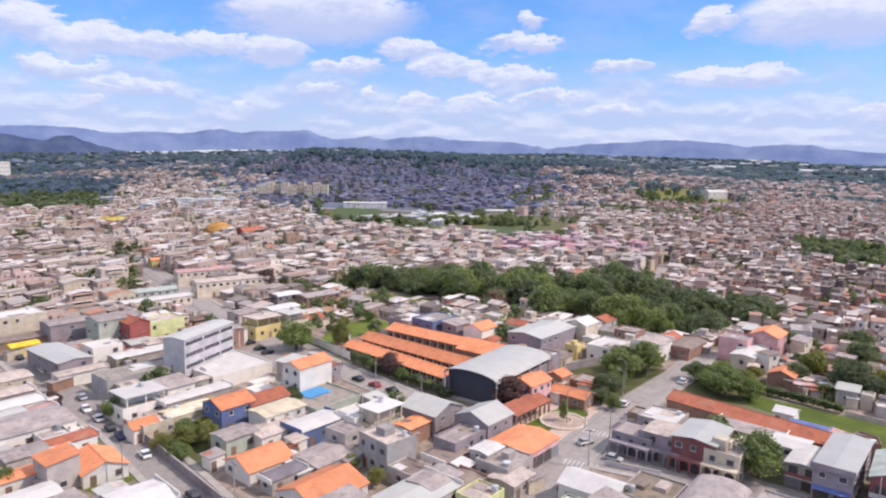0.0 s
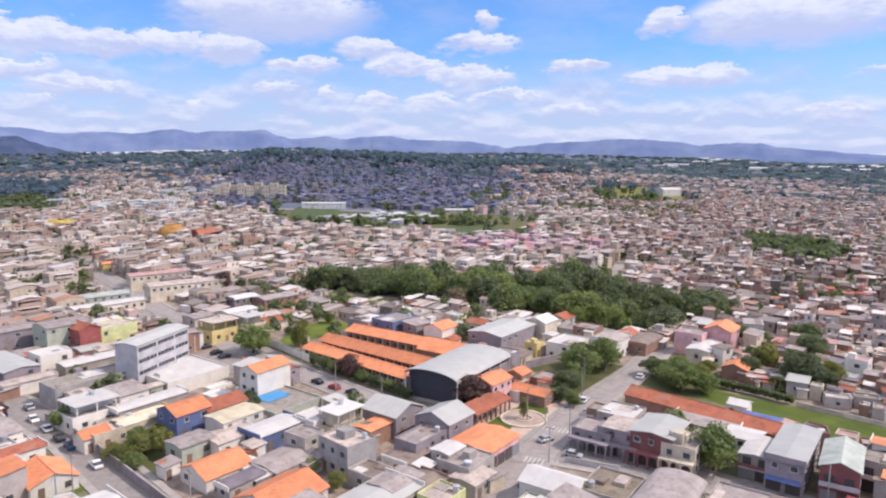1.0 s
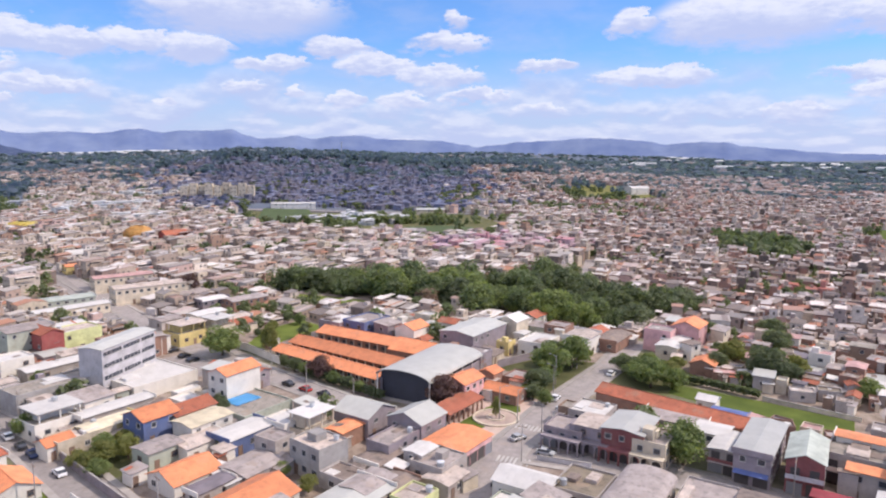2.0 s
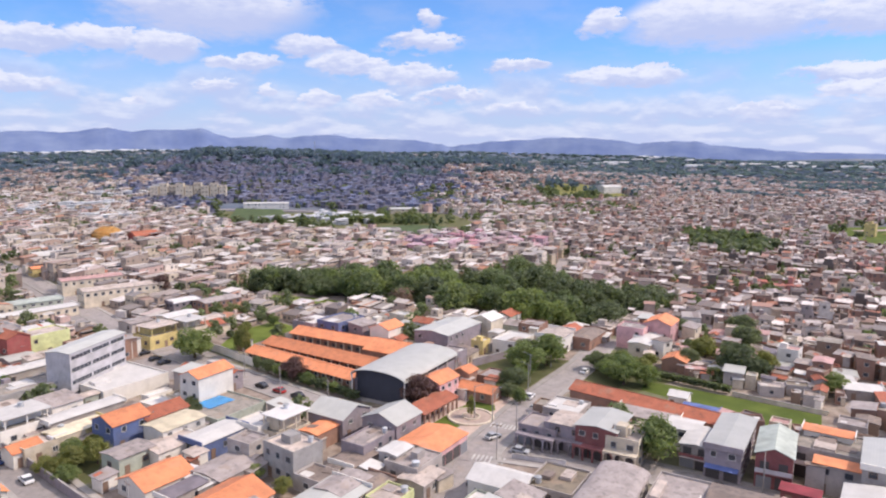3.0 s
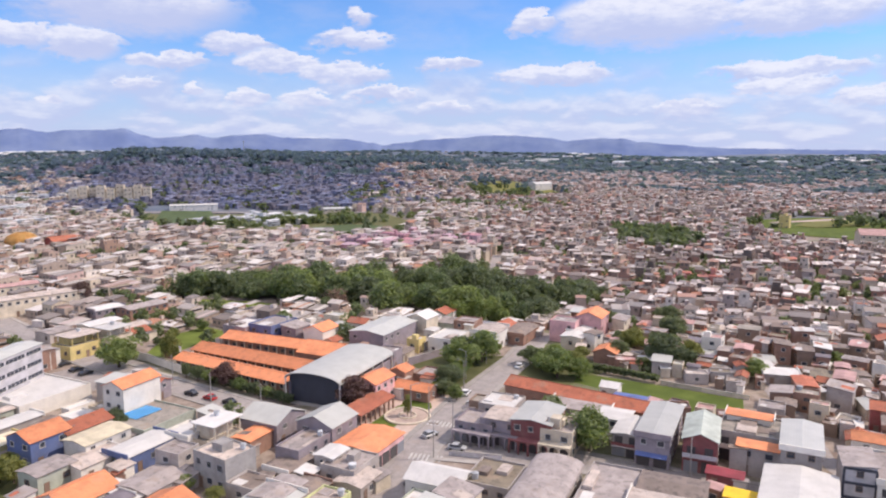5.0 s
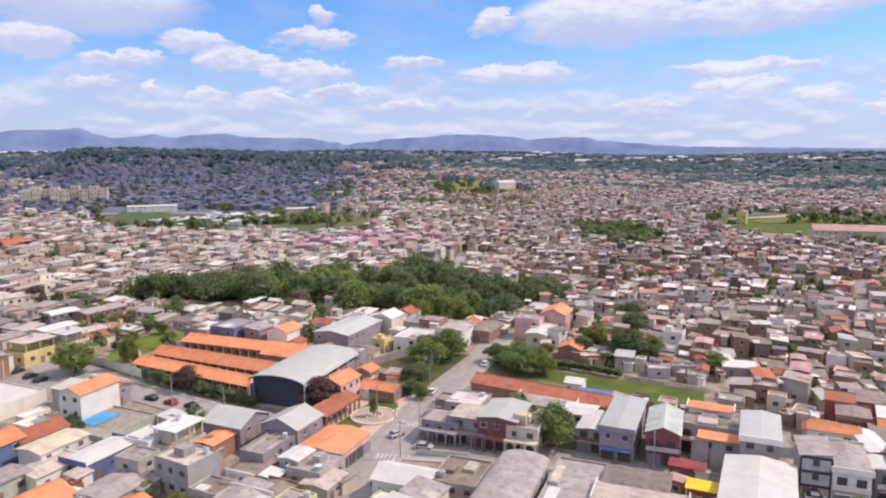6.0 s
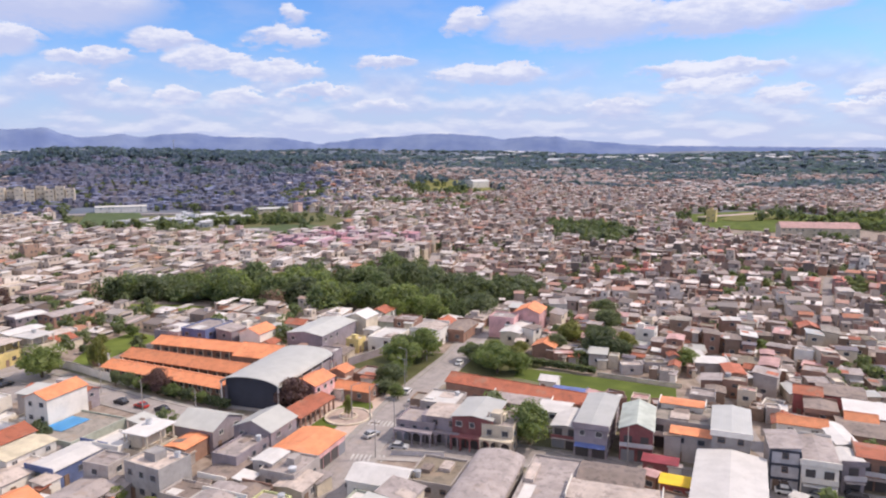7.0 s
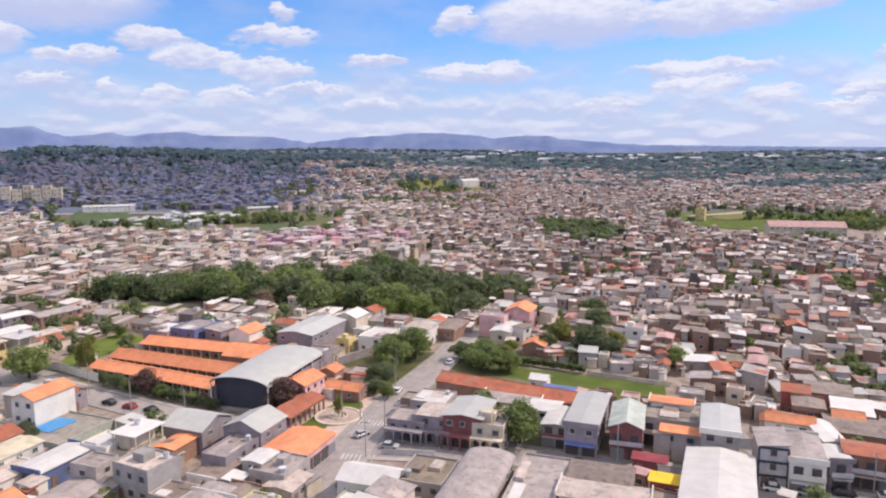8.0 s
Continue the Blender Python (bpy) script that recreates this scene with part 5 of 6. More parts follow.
    return np.stack([p - side * s - up * s * 0.7, p + side * s - up * s * 0.55, p + side * s * 0.8 + up * s * 0.7, p - side * s * 0.75 + up * s * 0.6], 1)


def quads_mesh(name, corners, material, shades=None):
    """A mesh from an array of quads, n by 4 by 3, each with a chance number for its colour."""
    k = len(corners)
    me = bpy.data.meshes.new(name)
    me.vertices.add(4 * k)
    me.vertices.foreach_set("co", np.ascontiguousarray(corners, dtype=np.float32).ravel())
    me.loops.add(4 * k)
    me.loops.foreach_set("vertex_index", np.arange(4 * k, dtype=np.int32))
    me.polygons.add(k)
    me.polygons.foreach_set("loop_start", np.arange(0, 4 * k, 4, dtype=np.int32))
    me.materials.append(material)
    if shades is not None:
        me.attributes.new("shade", "FLOAT", "FACE").data.foreach_set("value", np.array(shades, dtype=np.float32))
    me.update(calc_edges=True)
    return me


TREE_KINDS = {}
for kind, leaf, look_of in (("green", LEAF, "leafy green"), ("dark", LEAF_DARK, "dark green"), ("olive", LEAF_OLIVE, "sparse olive-green"), ("wine", LEAF_WINE, "wine-red leaved"), ("pink", LEAF_PINK, "pink-blossomed")):
    rng = random.Random(len(kind) * 7 + ord(kind[0]))
    crowns = [quads_mesh("crown", leaf_cloud(rng, 1.0, 1.25, 38, 5200, 0.05), leaf) for _ in range(3)]
    trunks = []
    for _ in range(2):
        bm = bmesh.new()
        tube(bm, (0, 0, -0.3), (0.03, 0.02, 0.55), 0.085, 0.06)
        for i in range(5):
            a = 1.26 * i + rng.random()
            tube(bm, (0.03, 0.02, 0.5), (0.42 * math.cos(a), 0.42 * math.sin(a), 1.0 + 0.3 * rng.random()), 0.045, 0.015, 6)
        me = bpy.data.meshes.new("trunk")
        bm.to_mesh(me)
        bm.free()
        me.materials.append(BARK)
        trunks.append(me)
    TREE_KINDS[kind] = (crowns, trunks, look_of)


def tree(x, y, radius, tall, kind="green"):
    crowns, trunks, look_of = TREE_KINDS[kind]
    rng = random.Random(int(x * 13 + y * 7))
    base = new("tree")
    base.matrix_basis = pose(x, y, land(x, y))
    size = "large" if radius > 4 else "small" if radius < 2.2 else "broad"
    tagged(base, f"{size} {look_of} tree with an uneven crown among houses", "tree", "trees of the town")
    stem = tall * 0.3
    part("trunk", rng.choice(trunks), None, base, m=pose(0, 0, 0, 0, 0, rng.uniform(0, 360)) @ Matrix.Diagonal((radius * 0.9, radius * 0.9, stem + 0.4, 1)))
    part("crown", rng.choice(crowns), None, base, m=pose(0, 0, stem, 0, 0, rng.uniform(0, 360)) @ Matrix.Diagonal((radius, radius, (tall - stem) / 1.5, 1)))
    claim(x, y, radius * 1.1, radius * 1.1, 0)
    return base


def hedge(path, h, thick, leaf, label):
    """A clipped hedge: leaves strewn along a path."""
    state = np.random.RandomState(3)
    heaps = []
    for (x0, y0), (x1, y1) in zip(path, path[1:]):
        k = math.hypot(x1 - x0, y1 - y0)
        count = int(k * 60)
        u, v, z = state.uniform(0, 1, count), state.uniform(-0.5, 0.5, count) * thick, state.uniform(0.1, 1, count) ** 0.6 * h
        mid = np.stack([x0 + u * (x1 - x0) - v * (y1 - y0) / k, y0 + u * (y1 - y0) + v * (x1 - x0) / k, z], 1)
        side = state.normal(size=(count, 3))
        side *= 0.28 / np.linalg.norm(side, axis=1)[:, None]
        up = np.cross(side, state.normal(size=(count, 3)))
        up *= 0.28 / np.linalg.norm(up, axis=1)[:, None]
        heaps.append(np.stack([mid - side - up, mid + side - up, mid + side + up, mid - side + up], 1))
    tagged(new("hedge", quads_mesh("hedge", np.concatenate(heaps), leaf)), label, "hedge")


hedge([(87, 189.5), (96, 180.5), (104, 171.5)], 2.4, 1.6, LEAF_DARK, "dense dark green clipped hedge along the lawn")
hedge([(-25.5, 210), (-14, 195.8), (-1, 181.8), (2.5, 178)], 2.6, 2.0, LEAF_DARK, "dark green hedge between the school wing and the street")
hedge([(38, 176), (47.5, 188), (56, 199)], 2.2, 2.4, LEAF, "rough green hedge along the street")
for x, y, radius, tall, kind in ((-48.2, 223.1, 7.2, 9.5, "green"), (-33, 222, 3.2, 11, "olive"), (-79.5, 160.5, 2.8, 5.5, "green"), (-56, 145, 3.2, 5, "olive"), (-52, 147, 2.8, 5.5, "olive"), (-58.5, 142, 2.4, 4, "olive"),
                                 (-15.5, 197.0, 4.0, 7, "wine"), (-23.5, 204.5, 2.6, 4.5, "dark"), (-20, 201.0, 2.2, 4.0, "green"), (-11, 192.5, 2.4, 3.8, "green"), (-7, 188.5, 2.2, 3.5, "dark"), (-3.5, 185, 2.0, 3.2, "green"), (-27, 207.5, 1.8, 4.5, "dark"), (-47, 163, 2.6, 5.5, "green"), (-38.5, 172, 2.2, 5, "dark"), (18.5, 172.5, 5.2, 8.5, "wine")):
    tree(x, y, radius, tall, kind)
for x, y, radius, tall, kind in ((61.0, 203, 6.0, 10, "green"), (53, 197, 6.2, 9, "green"), (55, 205, 4.0, 8, "dark"), (45.5, 182, 4.2, 6.5, "dark"), (49, 188, 3.2, 5, "green"), (42.5, 176, 3.0, 4, "dark"), (78, 183, 6.0, 8, "green"),
                                 (76, 189, 4.4, 5.5, "green"), (80, 193, 5.2, 6, "green"), (88, 193, 3.4, 4.5, "olive"), (75, 197, 4.2, 5.5, "dark"), (84, 200, 3.6, 5, "green"), (93, 199, 2.8, 4, "olive"), (111, 208, 3.4, 5.5, "dark"), (119, 231, 4.4, 7, "dark"), (141, 228, 5.5, 8, "dark"), (117, 181, 5.0, 7, "dark"), (84, 181, 4.0, 6, "green"), (65.5, 134.5, 6.0, 9.5, "green"), (115, 187, 7.0, 10, "dark"), (124, 187, 4, 7, "olive"), (131, 209, 6.0, 9, "dark")):
    tree(x, y, radius, tall, kind)
for x, y, radius, tall, kind in ((-37, 254, 2.4, 4, "olive"), (-28, 263, 2.6, 4.5, "green"), (-41, 246, 1.8, 3, "dark"), (-24, 254, 1.6, 2.8, "olive"), (-33, 267, 2.2, 4, "dark"), (112, 201, 5.0, 8, "olive"), (104, 196, 4.0, 6, "dark"), (133, 168, 4.0, 6, "green"), (-98, 168, 2.5, 4, "wine"), (-83, 124, 3.0, 5, "green"), (45, 172, 2.4, 4, "green"), (-33, 149, 2.4, 3.6, "olive"), (-18.5, 136, 2.2, 3.4, "green"), (-12.5, 129, 2.2, 3.6, "olive"), (-49.6, 158.6, 3.0, 5, "green"), (-61, 144, 2.6, 3.6, "olive"), (-57.5, 149, 3.4, 5.0, "green"), (-55.5, 154, 2.4, 3.6, "olive"), (-55, 139, 2.6, 3.8, "green"), (-36.4, 167.6, 2.2, 5, "dark"),
                                 (-92, 195, 2.2, 5, "green"), (-83.6, 321.5, 5.0, 10, "wine"), (22, 288, 6.5, 9.0, "pink"), (30.3, 163.6, 1.3, 5.5, "olive")):
    tree(x, y, radius, tall, kind)


# ---- a blue tarpaulin on the flat roof beside the white house ----
bm = bmesh.new()
corners = [bm.verts.new((x, y, 3.78 + 0.05 * math.sin(3 * x) * math.cos(2 * y))) for y in (-2.8, -0.9, 1.0, 2.8) for x in (-3.8, -1.3, 1.1, 3.8)]
for i in range(3):
    for j in range(3):
        bm.faces.new([corners[k] for k in (4 * i + j, 4 * i + j + 1, 4 * i + j + 5, 4 * i + j + 4)])
bmesh.ops.solidify(bm, geom=bm.faces[:], thickness=0.03)
me = bpy.data.meshes.new("tarpaulin")
bm.to_mesh(me)
bm.free()
me.materials.append(TARP)
tarp = tagged(new("tarpaulin", me), "bright blue tarpaulin spread on the flat roof", "tarpaulin")
tarp.matrix_basis = pose(-32.6, 171.6, 0.0, 0, 0, 50)

# ---- the wood ----
WOOD = [(-46, 329), (-30, 325), (-15, 316), (2, 305), (16, 296), (29, 282), (46, 269), (56, 262), (65, 252), (73, 243), (84, 243), (95, 244), (110, 254), (126, 264), (139, 275),
        (141, 284), (125, 291), (112, 296), (101, 303), (98, 328), (94, 350), (78, 352), (52, 343), (30, 344), (15, 338), (-8, 338), (-43, 340)]


def within(x, y, outline):
    inside = False
    for (x0, y0), (x1, y1) in zip(outline, outline[1:] + outline[:1]):
        if (y0 > y) != (y1 > y) and x < x0 + (y - y0) * (x1 - x0) / (y1 - y0):
            inside = not inside
    return inside


def grove(name, spots, material, label, leaves, size, lobes=16):
    """Many trees as one mass of foliage."""
    rng = random.Random(len(spots))
    kinds = [leaf_cloud(rng, 1.0, 1.3, lobes, leaves, size) for _ in range(6)]
    heaps = []
    for x, y, radius, tall in spots:
        q = kinds[rng.randrange(6)]
        a = rng.uniform(0, 6.2832)
        turn = np.array([[math.cos(a), -math.sin(a), 0], [math.sin(a), math.cos(a), 0], [0, 0, 1]])
        heaps.append(q @ turn.T * np.array([radius, radius, min(tall * 0.62, radius * 0.95)]) + np.array([x, y, land(x, y) + tall - min(tall * 0.86, radius * 1.55)]))
    return tagged(new(name, quads_mesh(name, np.concatenate(heaps), material)), label, "trees", kind="stuff")


rng = random.Random(5)
light_wood, green_wood, dark_wood = [], [], []
while len(light_wood) + len(green_wood) + len(dark_wood) < 270:
    x, y = rng.uniform(-50, 145), rng.uniform(240, 356)
    if within(x, y, WOOD):
        swell = 1 + 0.45 * noise.noise((x / 26, y / 26, 0))
        radius = rng.choice((3.6, 4.4, 5.2, 6.0, 7.0, 8.2)) * rng.uniform(0.9, 1.1)
        tint = noise.noise((x / 34, y / 30, 4.0)) + rng.uniform(-0.35, 0.35) - (0.35 if x > 92 else 0)
        (dark_wood if tint < -0.12 else light_wood if tint > 0.24 else green_wood).append((x, y, radius, (5.5 + 0.75 * radius) * swell * (0.85 if x > 92 or x < -10 else 1.0)))
for _ in range(26):
    x = rng.uniform(-44, 0)
    (green_wood if rng.random() < 0.6 else light_wood).append((x, 334 - 0.28 * (x + 20) + rng.uniform(-6, 6), rng.uniform(4.5, 7), rng.uniform(7, 10)))
claim(-24, 331, 60, 26, -14)
grove("wood", green_wood, LEAF_WOOD, "dense green wood in the middle of the town", 1300, 0.066, 26)
grove("wood", dark_wood, LEAF_DARK, "darker trees of the wood beside the houses", 1300, 0.066, 26)
grove("wood", light_wood, LEAF, "lighter green crowns among the wood", 1300, 0.066, 26)

# ---- the many houses further off ----
PATCHES = [WOOD, [(378, 500), (352, 400), (385, 342), (445, 332), (575, 450), (570, 580), (515, 595), (435, 585)], [(230, 440), (240, 375), (290, 430), (300, 500), (262, 515)],
           [(-150, 850), (-142, 645), (-100, 605), (-40, 565), (40, 520), (85, 528), (120, 610), (150, 715), (60, 780)], [(296, 775), (344, 745), (356, 800), (322, 815)], [(245, 905), (300, 850), (395, 880), (405, 1040), (372, 1090), (310, 1062)], [(-420, 690), (-345, 715), (-490, 1060), (-720, 1210), (-800, 900)]]


def crowd(rows, detail):
    """House blocks as three sets of quads with a chance number each: walls, roofs, dark sheets for windows and veranda
    shade.
    Rows: x, y, w, d, degrees, h, roof kind (0 flat, 1 gable, 2 lean-to)."""
    walls, roofs, holes = ([], []), ([], []), ([], [])
    chance = random.Random(len(rows))
    for x, y, w, d, degrees, h, kind in rows:
        c, s = math.cos(radians(degrees)), math.sin(radians(degrees))
        at, m = np.array([x, y, land(x, y)]), np.array([[c, -s, 0], [s, c, 0], [0, 0, 1]])
        paint = chance.random()

        def put(to, points, shade):
            to[0].append(np.array(points, float) @ m.T + at)
            to[1].append(shade)

        def openings(u, v, a, b, z0, z1):
            """Windows on the two camera-side faces, and verandas with shade painted as dark sheets."""
            if chance.random() < 0.4 and b > 2 and z1 - z0 > 2.2:
                e, z = chance.uniform(0.5, 0.9) * a, max(z0 + 0.5, z1 - 2.2)
                # flat dark sheet on the wall paints the veranda's shade
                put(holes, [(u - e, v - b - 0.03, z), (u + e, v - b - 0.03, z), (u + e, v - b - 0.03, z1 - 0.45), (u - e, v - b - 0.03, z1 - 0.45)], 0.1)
                put(roofs, [(u - e - 0.3, v - b - 1.3, z1 - 0.6), (u + e + 0.3, v - b - 1.3, z1 - 0.6), (u + e + 0.3, v - b, z1 - 0.4), (u - e - 0.3, v - b, z1 - 0.4)], chance.random())
                put(walls, [(u - e, v - b - 1.1, z), (u + e, v - b - 1.1, z), (u + e, v - b - 1.1, z + 0.8), (u - e, v - b - 1.1, z + 0.8)], paint)
                put(walls, [(u - e, v - b, z), (u - e, v - b - 1.1, z), (u - e, v - b - 1.1, z + 0.8), (u - e, v - b, z + 0.8)], paint)
            for f in range(max(1, int((z1 - z0) / 2.7))):
                z = z0 + 0.95 + 2.8 * f
                if z + 1.1 > z1:
                    continue
                for half, count, side in ((a, max(1, int(a / 1.1)), 0), (b, max(1, int(b / 1.1)), 1)):
                    for i in range(count):
                        if chance.random() < 0.3:
                            continue
                        q, e, k = (2 * (i + 0.5) / count - 1) * half + chance.uniform(-0.2, 0.2), chance.uniform(0.38, 0.6), chance.uniform(0.8, 1.25)
                        if side == 0:
                            put(holes, [(u + q - e, v - b - 0.035, z), (u + q + e, v - b - 0.035, z), (u + q + e, v - b - 0.035, z + k), (u + q - e, v - b - 0.035, z + k)], chance.random())
                        else:
                            put(holes, [(u - a - 0.035, v + q + e, z), (u - a - 0.035, v + q - e, z), (u - a - 0.035, v + q - e, z + k), (u - a - 0.035, v + q + e, z + k)], chance.random())

        def block(u, v, a, b, z0, z1, top):
            """One storeyed block with its roof."""
            o, tint = chance.uniform(0.15, 0.45), chance.random()
            rise = (0.0, 0.32 * min(a, b), 0.22 * min(a, b))[top]
            left, right = z1, z1 + (rise if top == 2 else 0)
            for p, q, zp, zq in (((-a, -b), (a, -b), left, right), ((a, -b), (a, b), right, right), ((a, b), (-a, b), right, left), ((-a, b), (-a, -b), left, left)):
                put(walls, [(u + p[0], v + p[1], z0), (u + q[0], v + q[1], z0), (u + q[0], v + q[1], zq), (u + p[0], v + p[1], zp)], paint)
            if top == 1:
                for k in (-1, 1):
                    put(roofs, [(u + k * (a + o), v - b - o, z1 - 0.15), (u, v - b - o, z1 + rise), (u, v + b + o, z1 + rise), (u + k * (a + o), v + b + o, z1 - 0.15)], tint)
                put(walls, [(u - a, v - b, z1 - 0.02), (u + a, v - b, z1 - 0.02), (u + 0.01, v - b, z1 + rise - 0.05), (u - 0.01, v - b, z1 + rise - 0.05)], paint)
            elif top == 2:
                zl, zr = left + 0.06, right + 0.06
                for z in (0.0, -0.12):
                    put(roofs, [(u - a - o, v - b - o, zl + z), (u + a + o, v - b - o, zr + z), (u + a + o, v + b + o, zr + z), (u - a - o, v + b + o, zl + z)], tint)
                put(roofs, [(u - a - o, v - b - o, zl - 0.12), (u + a + o, v - b - o, zr - 0.12), (u + a + o, v - b - o, zr), (u - a - o, v - b - o, zl)], tint)
                if a > 3.2:
                    # a strip of newer or older sheets
                    e, q = chance.uniform(0.15, 0.4) * b, chance.uniform(-0.5, 0.5) * b
                    put(roofs, [(u - a - o, v + q - e, zl + 0.05), (u + a + o, v + q - e, zr + 0.05), (u + a + o, v + q + e, zr + 0.05), (u - a - o, v + q + e, zl + 0.05)], chance.random())
            else:
                t = 0.3
                put(roofs, [(u - a + 0.15, v - b + 0.15, z1 - t), (u + a - 0.15, v - b + 0.15, z1 - t), (u + a - 0.15, v + b - 0.15, z1 - t), (u - a + 0.15, v + b - 0.15, z1 - t)], tint)
                for p, q in (((-1, -1), (-1, 1)), ((-1, 1), (1, 1)), ((1, 1), (1, -1)), ((1, -1), (-1, -1))):
                    p, q = (p[0] * (a - 0.15), p[1] * (b - 0.15)), (q[0] * (a - 0.15), q[1] * (b - 0.15))
                    put(walls, [(u + p[0], v + p[1], z1 - t), (u + q[0], v + q[1], z1 - t), (u + q[0], v + q[1], z1), (u + p[0], v + p[1], z1)], paint)
            if detail:
                openings(u, v, a, b, max(z0, 0.0), z1)
            else:
                put(holes, [(u - 0.6 * a, v - b - 0.04, z1 - 1.9), (u + 0.6 * a, v - b - 0.04, z1 - 1.9), (u + 0.6 * a, v - b - 0.04, z1 - 0.8), (u - 0.6 * a, v - b - 0.04, z1 - 0.8)], tint)

        a, b = w / 2, d / 2
        block(0, 0, a, b, -3, h, kind)
        if kind == 0 and chance.random() < 0.7:
            e, f = a * chance.uniform(0.45, 0.85), b * chance.uniform(0.45, 0.85)
            u, v = chance.choice((-1, 1, 0.3)) * (a - e - 0.05), chance.uniform(-0.2, 1) * (b - f - 0.05)
            if chance.random() < 0.55:
                block(u, v, e, f, h - 0.32, h + chance.uniform(2.2, 2.7), chance.choice((0, 2, 2, 1)))
            else:
                # a sheet on posts over part of the terrace
                g = h + chance.uniform(1.7, 2.3)
                put(roofs, [(u - e, v - f, g), (u + e, v - f, g + 0.3), (u + e, v + f, g + 0.3), (u - e, v + f, g)], chance.random())
                for i, j in ((-1, -1), (1, -1), (-1, 1)):
                    p, q = u + i * (e - 0.2), v + j * (f - 0.2)
                    put(walls, [(p - 0.12, q - 0.12, h - 0.3), (p + 0.12, q + 0.12, h - 0.3), (p + 0.12, q + 0.12, g + 0.1), (p - 0.12, q - 0.12, g + 0.1)], paint)
        if detail and chance.random() < 0.25:
            # a water tank on a small tower
            u, v, g, e = chance.uniform(-0.6, 0.6) * a, chance.uniform(-0.6, 0.6) * b, h + chance.uniform(1.2, 2.6), chance.uniform(0.5, 0.9)
            tint = chance.random()
            for i, j, k, t in ((-1, -1, 1, -1), (1, -1, 1, 1), (1, 1, -1, 1), (-1, 1, -1, -1)):
                put(walls, [(u + i * e, v + j * e, h - 0.4), (u + k * e, v + t * e, h - 0.4), (u + k * e, v + t * e, g), (u + i * e, v + j * e, g)], tint)
            put(roofs, [(u - e, v - e, g), (u + e, v - e, g), (u + e, v + e, g), (u - e, v + e, g)], 0.5 + 0.4 * tint)
        if chance.random() < 0.7:
            # a lower shed or terrace roof against the house, a little askew
            e, f, g = a * chance.uniform(0.4, 0.75), b * chance.uniform(0.4, 0.75), h * chance.uniform(0.55, 0.9)
            u, v, q = chance.choice((-1, 1)) * a, chance.uniform(-1.1, 0.6) * b, chance.uniform(-0.4, 0.4)
            spots = [(u + i * e * math.cos(q) - j * f * math.sin(q), v + i * e * math.sin(q) + j * f * math.cos(q)) for i, j in ((-1, -1), (1, -1), (1, 1), (-1, 1))]
            put(roofs, [(*spots[0], g), (*spots[1], g + 0.3), (*spots[2], g + 0.3), (*spots[3], g)], chance.random())
            tint = chance.random()
            for i in (0, 3):
                p, t = spots[i], spots[(i + 1) % 4]
                put(walls, [(*p, -3), (*t, -3), (*t, g), (*p, g)], tint)
    return walls, roofs, holes


def stock(name, rows, look_of, label, detail=True):
    for what, (quads, shades), material in zip(("walls", "roofs", "dark sheets for windows and openings"), crowd(rows, detail), (FAR_WALL[look_of], FAR_ROOF[look_of], FAR_DARK)):
        tagged(new(name, quads_mesh(name, np.array(quads), material, shades)), f"{what} of {label}", "houses", kind="stuff")


rng = random.Random(11)
rosy_rows, red_rows = [], []
near_rows, west_rows, east_rows, hill_rows, flank_rows, far_rows, far_trees = [], [], [], [], [], [], []
TILT = radians(50)


def lots(step_u, step_v, lane, zone, wobble, spin):
    """House lots on a warped street grid inside a zone of the plan: x, y, lot width, lot depth, degrees."""
    for i in range(-200, 270):
        for j in range(-90, 250):
            u = i * step_u + (5.5 if lane else 0) * (i // 9)
            v = j * step_v + lane * (j // 4)
            x, y = u * math.cos(TILT) - v * math.sin(TILT), u * math.sin(TILT) + v * math.cos(TILT)
            r = math.hypot(x, y)
            if r < 85 or r > 1100 or y < 50:
                continue
            bend = smooth(260, 600, r)
            x += bend * 45 * noise.noise((x / 210, y / 210, 1.0)) + rng.uniform(-wobble, wobble)
            y += bend * 45 * noise.noise((x / 210, y / 210, 9.0)) + rng.uniform(-wobble, wobble)
            a = math.degrees(math.atan2(x, y))
            if -44 < a < 64 and zone(x, y, a, math.hypot(x, y)) and not any(within(x, y, p) for p in PATCHES):
                yield x, y, step_u, step_v, 50 + bend * 30 * noise.noise((x / 260, y / 260, 4.0)) + rng.uniform(-spin, spin)


def settle(x, y, w, d, degrees, h, kind, crowded):
    """Puts a house on its lot: near ones as things, the rest with their quarter."""
    r = math.hypot(x, y)
    spread = 1.14 if crowded else 1.04
    if r < 350:
        for shrink in (1.0, 0.8, 0.6, 0.45):
            if free(x, y, w * shrink, d * shrink, degrees, 0.1):
                near_rows.append((x, y, w * shrink * spread, d * shrink * spread, degrees, min(h, (1.3 if crowded else 0.95) * min(w, d) * shrink + 0.8), kind, crowded))
                claim(x, y, w * shrink, d * shrink, degrees)
                return
    elif r > 480 or free(x, y, w * 0.6, d * 0.6, degrees):
        rosy = ((x - 88) / 68) ** 2 + ((y - 462) / 48) ** 2 < rng.uniform(0.4, 1.1)
        bearing = math.degrees(math.atan2(x, y)) + 4 * noise.noise((x / 90, y / 90, 2.2)) + rng.gauss(0, 2)
        ruddy = ((x - 195) / 18) ** 2 + ((y - 296) / 14) ** 2 < 1 or ((x - 275) / 24) ** 2 + ((y - 235) / 16) ** 2 < 1 or ((x - 285) / 18) ** 2 + ((y - 335) / 8) ** 2 < 1
